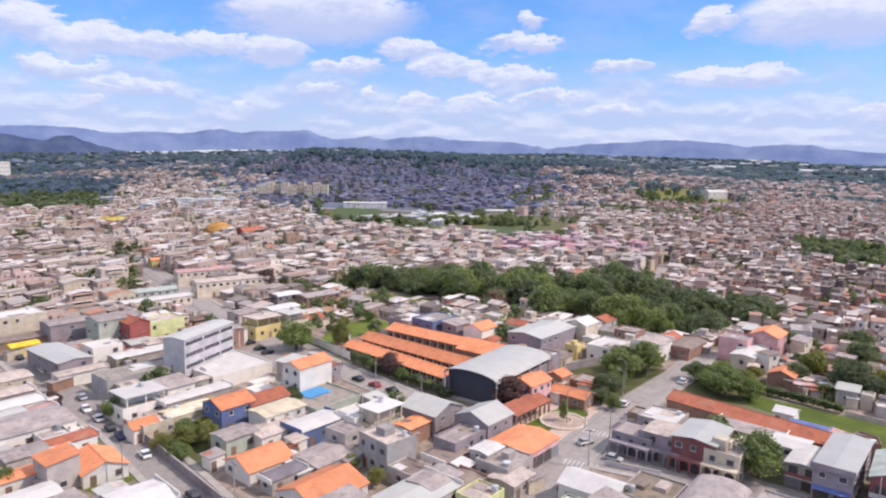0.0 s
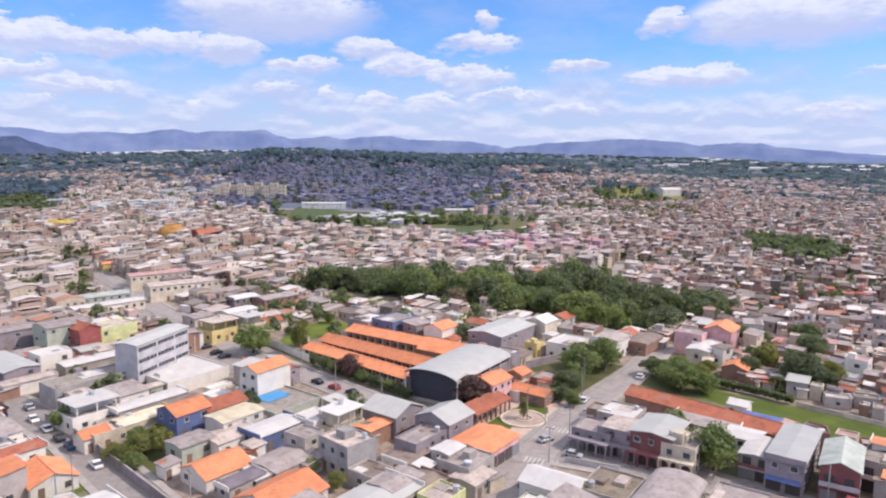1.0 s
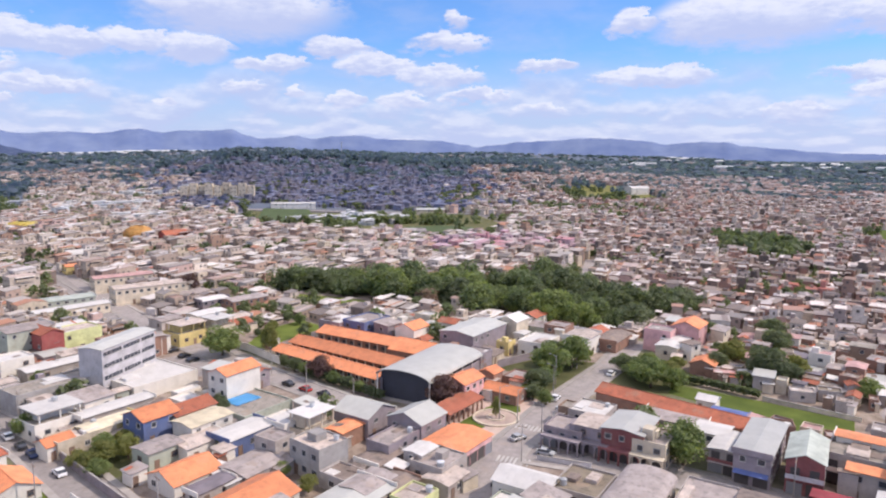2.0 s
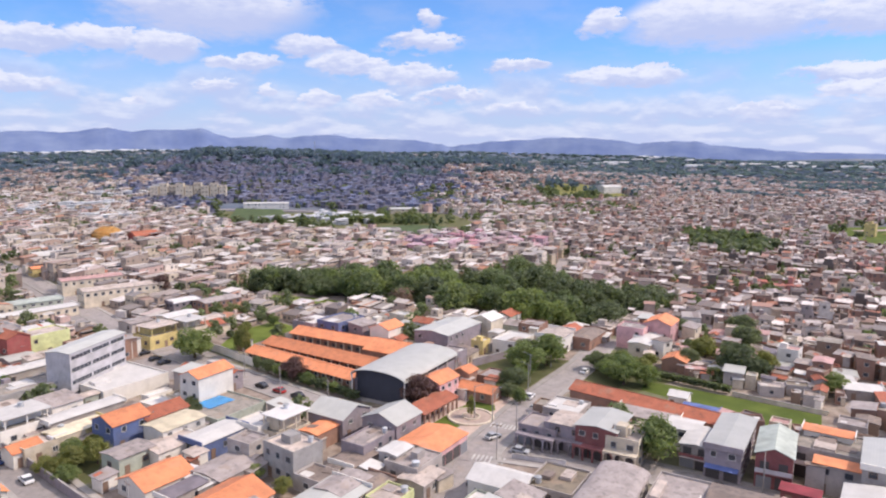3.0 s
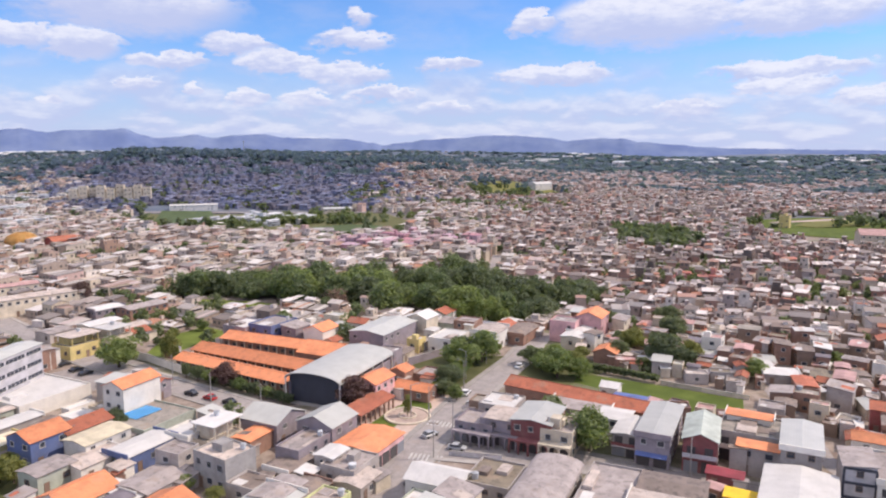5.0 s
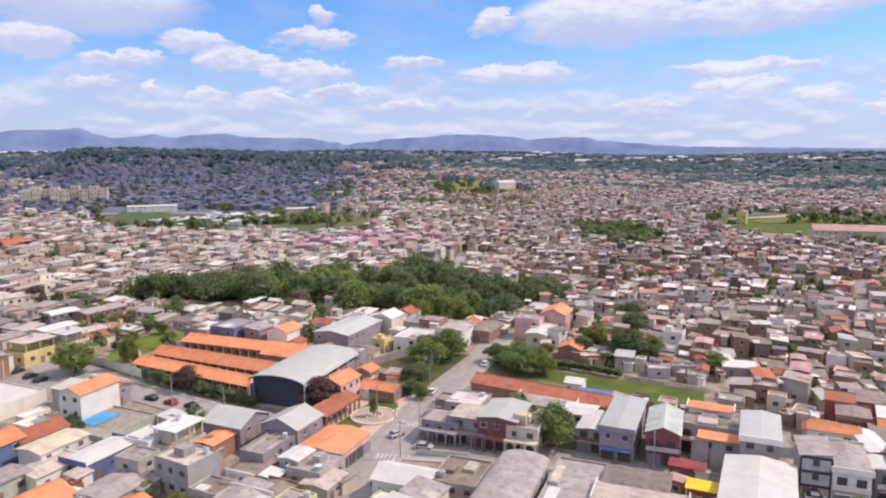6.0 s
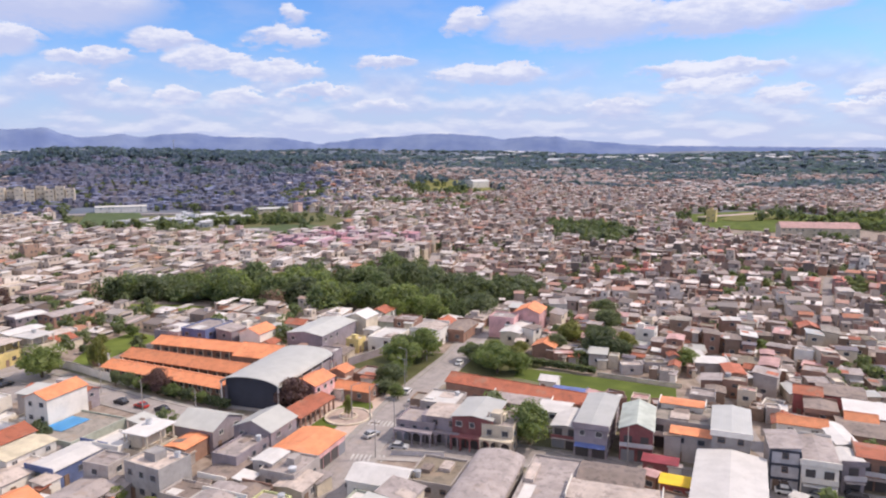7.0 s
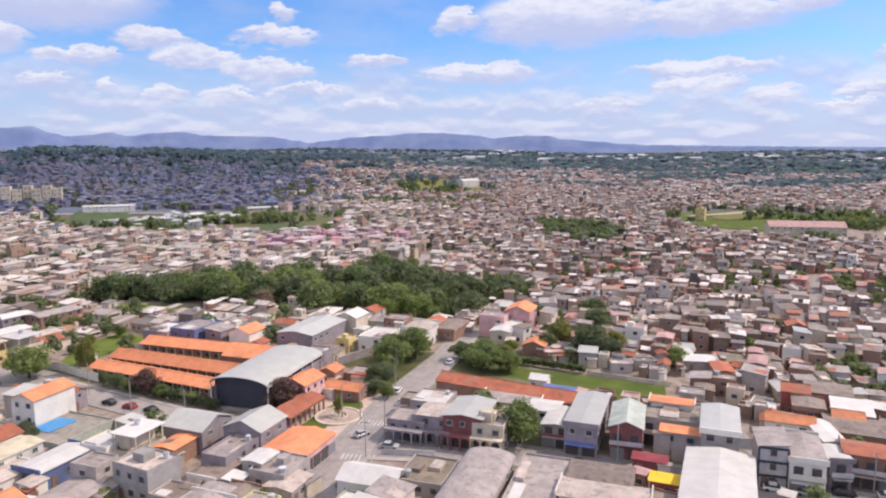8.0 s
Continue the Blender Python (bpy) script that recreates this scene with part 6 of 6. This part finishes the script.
        # houses inside the painted cloud shadow go to the darkened hill palette
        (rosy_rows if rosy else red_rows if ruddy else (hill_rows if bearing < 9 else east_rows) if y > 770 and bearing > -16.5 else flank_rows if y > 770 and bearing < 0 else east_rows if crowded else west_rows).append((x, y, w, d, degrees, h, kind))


def east(x, y, a, r):
    return a > 24 + 6 * noise.noise((x / 120, y / 120, 0.5)) - 8 * smooth(300, 420, r)


for x, y, su, sv, degrees in lots(7.6, 7.6, 3.0, lambda x, y, a, r: not east(x, y, a, r), 0.6, 3.5):
    r = math.hypot(x, y)
    green = noise.noise((x / 70, y / 70, 2.0)) + 0.25 * noise.noise((x / 25, y / 25, 2.0))
    if r > 150 and rng.random() < ((0.6 if green > 0.22 else 0.13) if r > 430 else 0.42 if green > 0.25 else 0.075):
        far_trees.append((x, y, rng.uniform(2.2, 4.4), rng.uniform(4.5, 8)))
        continue
    wide = rng.choice((0.75, 0.9, 1.0, 1.25, 1.7)) if x < 0 and r > 230 else rng.choice((0.75, 0.9, 0.98, 1.0))
    settle(x, y, su * wide, sv * rng.uniform(0.8, 1.0), degrees, rng.choice((3.1, 3.4, 5.4, 5.8, 6.2, 6.4, 6.4, 8.8, 9.0) if r > 360 else (2.9, 3.1, 3.2, 3.5, 4.4, 5.6, 6.2, 6.4) if r > 300 else (2.8, 3.0, 3.1, 3.3, 3.5, 4.2, 5.6, 6.2)), rng.choice((0, 0, 1, 2, 2)), False)
for x, y, su, sv, degrees in lots(4.9, 5.0, 0.8, east, 1.3, 18):
    r = math.hypot(x, y)
    green = noise.noise((x / 60, y / 60, 2.5)) + 0.3 * noise.noise((x / 22, y / 22, 2.0))
    if rng.random() < ((0.5 if green > 0.24 else 0.10) if r > 330 else 0.38 if green > 0.3 else 0.05):
        far_trees.append((x, y, rng.uniform(1.8, 3.8), rng.uniform(3.5, 6.5)))
        continue
    settle(x, y, su * rng.choice((0.75, 0.9, 1.0, 1.15, 1.5) if r < 350 else (0.75, 0.95, 1.1, 1.5, 1.9)), sv * rng.uniform(0.75, 1.15), degrees, rng.choice((2.6, 2.9, 3.2, 3.0, 4.4, 5.4, 5.8) if r < 230 else (2.6, 2.9, 3.2, 4.6, 5.4, 5.8, 6.2, 8.2)), rng.choice((0, 0, 1, 2, 2)), True)

near_rows.sort(key=lambda q: math.hypot(q[0], q[1]))
WALL_PICK = ["white", "beige", "grey", "beige", "mauve", "brick", "beige", "grey", "sage", "white"]
TOP_PICK = ["grey", "beige", "zinc", "grey", "beige", "concrete", "white", "rust", "white", "brown", "grey", "brown"]
WALL_EAST = ["beige", "brown", "brick", "brick", "beige", "grey", "brown", "brick", "white", "grey"]
TOP_EAST = ["grey", "brown", "pink", "white", "grey", "concrete", "beige", "mauve", "white", "rust", "brown", "moss", "grey", "zinc", "brown", "pink"]
NEAR_THINGS = 520
for x, y, w, d, degrees, h, kind, crowded in near_rows[:NEAR_THINGS]:
    top = rng.choice(TOP_EAST if crowded else TOP_PICK)
    roof = "gable" if top == "rust" else ("flat", "shed", "mono")[kind]
    house(x, y, w, d, degrees, h, roof, rng.choice(WALL_EAST if crowded else WALL_PICK), top, name="brick_house" if crowded else "small_house")
for q in near_rows[NEAR_THINGS:]:
    (east_rows if q[7] else west_rows).append(q[:7])
stock("rosy_houses", rosy_rows, "rosy", "close rows of pink and lilac houses")
stock("red_houses", red_rows, "red", "small cluster of red-roofed houses")
for rows, look_of, label in ((west_rows, "pale", "closely built pale town houses"), (east_rows, "old", "crowded small brick and sheet-roofed houses")):
    stock("town_houses", [q for q in rows if math.hypot(q[0], q[1]) < 600], look_of, label)
    stock("town_houses", [q for q in rows if math.hypot(q[0], q[1]) >= 600], look_of, label + " further out", False)

# the hill of trees and houses painted as cloud-shaded up to its wooded crest, and its two lit flanks
def kept_open(x, y):
    return any(within(x, y, p) for p in PATCHES)


lit_rows = []
for _ in range(11000):
    r, bearing = rng.uniform(780, 1480), rng.uniform(-30, 24)
    x, y = r * math.sin(radians(bearing)), r * math.cos(radians(bearing))
    edge = bearing + 4 * noise.noise((x / 90, y / 90, 2.2)) + rng.gauss(0, 2)
    crest = -12.5 < bearing < 15 and r > (1225 if bearing < 4 else 1290) + 40 * noise.noise((x / 120, y / 50, 4.0))
    if kept_open(x, y) or rng.random() > (0.85 if -17 < bearing < 15 else 0.55):
        continue
    clump = noise.noise((x / 80, y / 80, 6.0)) + 0.5 * noise.noise((x / 30, y / 30, 1.0))
    if crest or clump > 0.14:
        if rng.random() < (0.75 if crest else 0.5):
            far_trees.append((x, y, rng.uniform(5, 9), rng.uniform(7, 13) if crest else rng.uniform(5, 9)))
        continue
    if rng.random() < 0.62:
        row = (x, y, rng.uniform(5.5, 10), rng.uniform(6, 10), 50 + 40 * noise.noise((x / 200, y / 200, 8.0)), rng.choice((3.0, 3.5, 5.5, 6)), rng.choice((0, 1, 2)))
        # this bearing bounds the cloud shadow painted by the hill palette
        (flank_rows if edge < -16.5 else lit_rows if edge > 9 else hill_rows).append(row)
for bearing, r in [(rng.uniform(-12.2, 4), rng.uniform(1350, 1430)) for _ in range(150)] + [(rng.uniform(4, 15), rng.uniform(1440, 1560)) for _ in range(170)]:
    far_trees.append((r * math.sin(radians(bearing)), r * math.cos(radians(bearing)), rng.uniform(6, 10), rng.uniform(10, 17)))
crest_rows = [(r * math.sin(radians(a)), r * math.cos(radians(a)), rng.uniform(12, 26), rng.uniform(8, 12), rng.uniform(-8, 8), rng.uniform(7, 11), rng.choice((0, 2)))
              for a, r in [(rng.uniform(-10.6, -3.6), rng.uniform(1325, 1348)) for _ in range(15)] + [(3.9, 1420), (4.6, 1425), (5.3, 1420)]]
stock("crest_houses", crest_rows, "white", "pale blocks among the trees on the crest of the hill", False)
stock("hill_houses", hill_rows, "hill", "small houses stepping up the hill, cloud shade in their colour", False)
stock("hill_houses", flank_rows, "pale", "small pale houses on the flank of the hill", False)
stock("hill_houses", lit_rows, "old", "small brick houses on the low end of the hill", False)

# brick suburbs of the plain, then dark woods with pale sheds between them
suburb_rows = []
for _ in range(11500):
    r, bearing = 1060 + 940 * rng.random() ** 1.15, rng.choice((rng.uniform(14, 62), rng.uniform(14, 62), rng.uniform(14, 62), rng.uniform(-42, -18)))
    x, y = r * math.sin(radians(bearing)), r * math.cos(radians(bearing))
    if kept_open(x, y):
        continue
    clump = noise.noise((x / 260, y / 120, 12.0)) + 0.5 * noise.noise((x / 60, y / 60, 3.0)) + 0.35 * smooth(1400, 2000, r) + (0.16 if bearing < 0 else 0)
    if clump > 0.24:
        if rng.random() < 0.5:
            far_trees.append((x, y, rng.uniform(6, 12), rng.uniform(5, 9)))
    elif rng.random() < 0.12:
        far_trees.append((x, y, rng.uniform(4, 7), rng.uniform(5, 8)))
    elif rng.random() < 0.8:
        suburb_rows.append((x, y, rng.uniform(6, 12), rng.uniform(6, 12), rng.uniform(30, 70), rng.choice((3.2, 3.5, 5.5, 6.2)), rng.choice((0, 1, 2))))
stock("suburb_houses", suburb_rows, "suburb", "close brick and sheet-roofed houses of the plain", False)
for _ in range(6500):
    r, bearing = 1900 + 2250 * rng.random() ** 1.2, rng.uniform(-42, 62)
    x, y = r * math.sin(radians(bearing)), r * math.cos(radians(bearing))
    clump = noise.noise((x / 600, y / 130, 12.0)) + 0.4 * noise.noise((x / 150, y / 60, 5.0))
    if clump > 0.16 and rng.random() < 0.6:
        far_rows.append((x, y, rng.uniform(9, 17), rng.uniform(9, 20), rng.uniform(30, 70), rng.choice((3.5, 3.5, 6, 7)), rng.choice((0, 1, 2))))
    elif clump < -0.3 and rng.random() < 0.12:
        far_rows.append((x, y, rng.uniform(15, 24), rng.uniform(25, 60), rng.uniform(30, 100), 6, 1))
    elif rng.random() < 0.75:
        far_trees.append((x, y, rng.uniform(12, 26), rng.uniform(7, 12)))
stock("distant_houses", far_rows, "plain", "scattered houses and sheds of the plain", False)
for _ in range(1500):
    which = rng.choice((1, 2, 3, 5, 6, 6, 6))
    xs, ys = [q[0] for q in PATCHES[which]], [q[1] for q in PATCHES[which]]
    x, y = rng.uniform(min(xs), max(xs)), rng.uniform(min(ys), max(ys))
    if within(x, y, PATCHES[which]) and (which in (2, 6) or noise.noise((x / 60, y / 40, 3.0)) > (0.2 if which == 1 else 0.12)):
        far_trees.append((x, y, rng.uniform(7, 12) if which == 6 else rng.uniform(3, 6.5), rng.uniform(6, 11)))
bright = []
for cx, cy, spread, count in ((-38, 628, 10, 34), (14, 645, 13, 44), (-30, 590, 16, 16), (62, 640, 14, 14), (-118, 640, 12, 10), (-330, 760, 60, 50), (60, 690, 40, 30), (300, 800, 12, 12), (300, 910, 30, 24), (345, 885, 30, 12), (280, 980, 26, 12), (240, 690, 18, 20), (505, 425, 22, 26), (540, 470, 25, 24)):
    bright += [(rng.gauss(cx, spread), rng.gauss(cy, spread * 0.6), rng.uniform(3.5, 6), rng.uniform(5, 8)) for _ in range(count)]
grove("grove", bright, LEAF_MID, "light green groves between the town and the hill", 70, 0.26)
yard_trees = [q for q in far_trees if math.hypot(q[0], q[1]) < 420 and free(q[0], q[1], 1.5, 1.5, 0)]
grove("town_trees", yard_trees[::3], LEAF_MID, "small olive-green yard trees between the houses", 260, 0.15)
grove("town_trees", yard_trees[1::3], LEAF_WOOD, "small green yard trees between the houses", 260, 0.15)
grove("town_trees", yard_trees[2::3], LEAF_DARK, "small dark yard trees between the houses", 260, 0.15)
grove("far_trees", [q for q in far_trees if 420 <= math.hypot(q[0], q[1]) < 1000], LEAF_DARK, "dark clumps of trees across the far town", 48, 0.30)
# trees beyond a kilometre take the haze-tinted leaf colour
grove("hill_trees", [q for q in far_trees if math.hypot(q[0], q[1]) >= 1000], LEAF_HAZED, "trees on the hill and plain tinted blue for haze", 18, 0.5)
sheds = [(r * math.sin(a), r * math.cos(a), 22, rng.uniform(50, 170), 90, 7, 1) for r, a in ((rng.uniform(3900, 4200), radians(rng.uniform(-24, -9))) for _ in range(26))]
stock("greenhouses", sheds + [(r * math.sin(a), r * math.cos(a), 18, rng.uniform(30, 110), 60, 6, 1) for r, a in ((rng.uniform(2600, 4100), radians(rng.uniform(20, 56))) for _ in range(40))], "white", "long white greenhouses on the plain")


# ---- landmarks further off ----
def dome_hall(x, y, radius, rise, material, label):
    base = new("domed_hall")
    base.matrix_basis = pose(x, y, land(x, y))
    tagged(base, label, "hall")
    bm = bmesh.new()
    tube(bm, (0, 0, -1), (0, 0, 6.0), radius, radius, 24)
    part("wall", bm, WALL_MAT["beige"], base)
    bm = bmesh.new()
    rings = []
    for i in range(6):
        a = math.pi / 2 * i / 6
        rings.append([bm.verts.new((1.06 * radius * math.cos(a) * math.cos(6.2832 * j / 24), 1.06 * radius * math.cos(a) * math.sin(6.2832 * j / 24), 5.8 + rise * math.sin(a))) for j in range(24)])
    for p, q in zip(rings, rings[1:]):
        for j in range(24):
            bm.faces.new((p[j], p[(j + 1) % 24], q[(j + 1) % 24], q[j]))
    bm.faces.new(rings[-1])
    bmesh.ops.solidify(bm, geom=bm.faces[:], thickness=0.2)
    part("dome", bm, material, base)
    return base


dome_hall(-166, 508, 10.0, 7.5, plain("amber_tiles", (0.82, 0.47, 0.15), 0.7), "round hall with an amber dome")
dome_hall(-280, 585, 14.0, 3.0, plain("straw_tiles", (0.70, 0.58, 0.16), 0.7), "round hall with a flat straw-yellow dome")
house(-142, 508, 17, 14, 40, 7.0, "gable", "red", "rust", name="hall", group="halls of the town")
house(405, 379, 50, 17, -32, 10.0, "gable", "beige", "pink", name="long_hall", group="halls of the town")
house(376, 968, 32, 20, 20, 8.5, "vault", "white", "white", name="hall", group="halls of the town")
house(33, 548, 17, 12, 0, 6.0, "flat", "white", "white", name="hall", group="halls of the town")
house(-215, 700, 45, 25, 10, 6.0, "shed", "beige", "zinc", name="hall", group="halls of the town")
house(-92, 812, 50, 16, 5, 6.0, "shed", "white", "white", name="hall", group="halls of the town")
house(60, 745, 30, 18, 5, 6.0, "shed", "beige", "zinc", name="hall", group="halls of the town")
for i in range(9):
    block = house(-226 + 9.6 * i, 862 + 3 * (i % 3), 8.8, 13, 5, 19.0 + 3 * (i % 2), "flat", "beige", "beige", style="block", name="apartment_block", group="apartment blocks")
    tagged(block, "pale beige apartment block below the hill", "apartment block")
patch("lawn", [(296, 778), (344, 748), (356, 800), (322, 815)], 0.5, MEADOW, "strip of yellow-green meadow among the houses", "lawn")
patch("lawn", [(252, 908), (302, 856), (390, 886), (400, 1036), (372, 1084), (312, 1056)], 0.5, MEADOW, "yellow-green meadow below the white hall", "lawn")


patch("lawn", [(440, 520), (446, 500), (520, 505), (540, 560), (512, 572)], 1.1, MEADOW, "dry yellow-green pitch inside the playing fields", "lawn")
patch("pavement", [(436, 548), (442, 540), (550, 556), (548, 566)], 1.2, SAND, "pale sandy track beside the pitch", "track")
house(424, 511, 8, 8, 40, 11.0, "flat", "yellow", "beige", name="tower_block", group="halls of the town")
tower = house(-858, 1352, 24, 14, 32, 31.0, "flat", "white", "white", style="plain", name="apartment_tower", group="halls of the town")
tagged(tower, "tall white apartment tower far beyond the wood", "apartment tower")
patch("lawn", [(-135, 780), (-128, 655), (-95, 622), (-38, 585), (42, 540), (82, 545), (120, 640), (110, 735), (20, 745)], 0.6, ROUGH, "green open land below the hill", "lawn")
patch("lawn", [(-124, 800), (-112, 672), (-62, 640), (-60, 700), (-72, 790)], 1.4, PASTURE, "smooth green pasture below the hill", "lawn")
patch("lawn", [(20, 600), (30, 552), (74, 552), (88, 600), (60, 620)], 1.4, PASTURE, "smooth green pasture beside a white hall", "lawn")


foot = [(rng.gauss(-285, 45), rng.gauss(770, 75), rng.uniform(14, 30), rng.uniform(9, 15), rng.uniform(0, 15), rng.uniform(5, 9), rng.choice((0, 2))) for _ in range(34)]
foot += [(rng.gauss(-14, 16), rng.gauss(655, 24), rng.uniform(6, 13), rng.uniform(6, 11), rng.uniform(0, 60), rng.uniform(3.5, 6), rng.choice((0, 2))) for _ in range(20)]
foot += [(rng.gauss(-260, 25), rng.gauss(890, 12), rng.uniform(9, 16), rng.uniform(9, 12), 5, rng.uniform(8, 13), 0) for _ in range(8)]
foot += [(-78 + 9 * i, 668 + 7 * (i % 3), 10, 8, 12, 4.5, 2) for i in range(5)]
stock("sheds", foot, "white", "pale sheds and blocks at the foot of the hill")
patch("road", [(-330, 806), (-110, 796), (65, 756), (140, 742), (140, 734), (65, 746), (-110, 784), (-330, 792)], 1.0, ASPHALT, "pale grey highway at the foot of the hill", "road")


def mast(x, y, tall):
    base = new("mast")
    base.matrix_basis = pose(x, y, land(x, y))
    tagged(base, "thin pale steel mast above the roofs", "mast")
    bm = bmesh.new()
    tube(bm, (0, 0, -1), (0, 0, tall), 0.9, 0.35, 8)
    part("shaft", bm, STEEL, base)
    bm = bmesh.new()
    tube(bm, (0, 0, tall - 2.5), (0, 0, tall - 0.5), 1.2, 1.2, 10)
    part("platform", bm, STEEL, base)


mast(430, 690, 26)
mast(-60, 1330, 30)


# ---- cars ----
def car_meshes(paint, length):
    half, w = length / 2, 0.86
    bm = bmesh.new()
    prism(bm, [(-half, 0.3), (half, 0.3), (half, 0.62), (half - 0.15, 0.78), (0.25 * length, 0.88), (-half + 0.1, 0.92), (-half, 0.7)], -w, w)
    bmesh.ops.bevel(bm, geom=[e for e in bm.edges], offset=0.06, segments=1, affect="EDGES")
    body = bpy.data.meshes.new("body")
    bm.to_mesh(body)
    bm.free()
    body.materials.append(paint)
    bm = bmesh.new()
    prism(bm, [(-half + 0.25, 0.9), (0.26 * length, 0.88), (0.1 * length, 1.36), (-0.26 * length, 1.38)], -w + 0.1, w - 0.1)
    glass = bpy.data.meshes.new("glazing")
    bm.to_mesh(glass)
    bm.free()
    glass.materials.append(GLASS)
    bm = bmesh.new()
    box(bm, -0.25 * length, 0.09 * length, -w + 0.08, w - 0.08, 1.372, 1.43)
    top = bpy.data.meshes.new("roof_panel")
    bm.to_mesh(top)
    bm.free()
    top.materials.append(paint)
    bm = bmesh.new()
    tube(bm, (0, -0.1, 0), (0, 0.1, 0), 0.31, 0.31, 12)
    wheel = bpy.data.meshes.new("wheel")
    bm.to_mesh(wheel)
    bm.free()
    wheel.materials.append(RUBBER)
    return body, glass, top, wheel


CAR_NAMES = ["white", "silver", "black", "dark blue", "red"]
CAR_KINDS = [car_meshes(paint, 4.1) for paint in CARS]


def car(x, y, degrees, colour):
    body, glass, top, wheel = CAR_KINDS[colour]
    base = new("car")
    base.matrix_basis = pose(x, y, 0.08 + land(x, y), 0, 0, degrees)
    tagged(base, f"{CAR_NAMES[colour]} small hatchback standing on the street", "car", "cars on the streets")
    part("body", body, None, base)
    part("glazing", glass, None, base, "dark car glazing")
    part("roof_panel", top, None, base)
    for sx in (-1.28, 1.3):
        for sy in (-0.8, 0.8):
            part("wheel", wheel, None, base, "black wheel", pose(sx, sy, 0.31))


for x, y, degrees, colour in ((-116.6, 195.3, 135, 0), (-130.7, 207.6, 133, 2), (-126.5, 209.6, 133, 2), (-98.2, 169.6, 133, 3), (-94.0, 174.0, 133, 1), (-88.7, 165.7, -47, 0), (-82.7, 159.9, 131, 0), (-77.1, 154.2, 131, 2), (-72.7, 149.8, -49, 3), (-63.1, 140.3, 131, 0), (-46.5, 123.0, 131, 2)):
    car(x, y, degrees, colour)
for x, y, degrees, colour in ((-23.9, 192.3, 134, 2), (-18.6, 187.4, 134, 4), (-13.4, 183.0, 134, 2), (-65.3, 228.6, 50, 2), (-56.3, 217.7, 50, 2), (-60, 222, 50, 2), (47.3, 166.6, 57, 1), (48.5, 175.2, 57, 0), (101.6, 98.4, -39, 0), (106.0, 95.0, -39, 1), (112.5, 92.6, -39, 2), (119, 88.5, -38, 1), (70.6, 194.4, 49, 0), (72, 120, -40, 2), (24.6, 129.0, 63, 2), (27.0, 133.4, 63, 0), (33.1, 150.2, 30, 1), (37.4, 141.8, -30, 1)):
    car(x, y, degrees, colour)


# ---- poles ----
def pole(x, y, degrees, tall=8.5, lamp=False):
    base = new("street_lamp" if lamp else "utility_pole")
    base.matrix_basis = pose(x, y, 0, 0, 0, degrees)
    tagged(base, "grey steel street lamp beside the street" if lamp else "grey concrete utility pole with a cross-arm", "street lamp" if lamp else "utility pole", "poles along the streets")
    bm = bmesh.new()
    tube(bm, (0, 0, -0.3), (0, 0, tall), 0.15, 0.1)
    part("shaft", bm, PAVING, base)
    bm = bmesh.new()
    if lamp:
        tube(bm, (0, 0, tall - 0.2), (1.6, 0, tall + 0.25), 0.05, 0.04, 6)
        part("arm", bm, STEEL, base)
        bm = bmesh.new()
        box(bm, 1.5, 2.2, -0.14, 0.14, tall + 0.17, tall + 0.32)
        part("lamp_head", bm, STEEL, base)
    else:
        box(bm, -0.06, 0.06, -1.1, 1.1, tall - 0.75, tall - 0.6)
        part("cross_arm", bm, DOOR_MAT, base)


for x, y, degrees, lamp in ((31.0, 162.5, 0, True), (48.8, 178.5, 140, True), (-18, 184, 37, False), (-5, 172, 37, False), (-38, 121, 40, False), (-62, 128, 40, False), (31.5, 139, 60, False), (38.5, 150, 150, True), (51.8, 187.5, 140, True),
                            (56, 135.5, -40, False), (80, 118.5, -40, False), (98.5, 107, -40, False), (62, 201, 140, True), (-84, 168, 40, False), (-30, 203, 37, False), (118, 91, -40, False), (35.0, 160, 0, True)):
    pole(x, y, degrees, lamp=lamp)

# ---- white zebra bars at the crossings ----
def zebra(x, y, degrees, count, length):
    base = new("zebra_crossing")
    base.matrix_basis = pose(x, y, 0.085, 0, 0, degrees)
    tagged(base, "worn white zebra bars painted across the street", "crossing")
    bm = bmesh.new()
    box(bm, -0.22, 0.22, -length / 2, length / 2, 0.0, 0.006)
    me = bpy.data.meshes.new("bar")
    bm.to_mesh(me)
    bm.free()
    me.materials.append(PAINT)
    for i in range(count):
        part("bar", me, None, base, m=pose((i - count / 2 + 0.5) * 0.95, 0, 0))


zebra(29.8, 139.5, -26, 8, 3.2)
zebra(37.5, 156.8, -32, 8, 3.0)
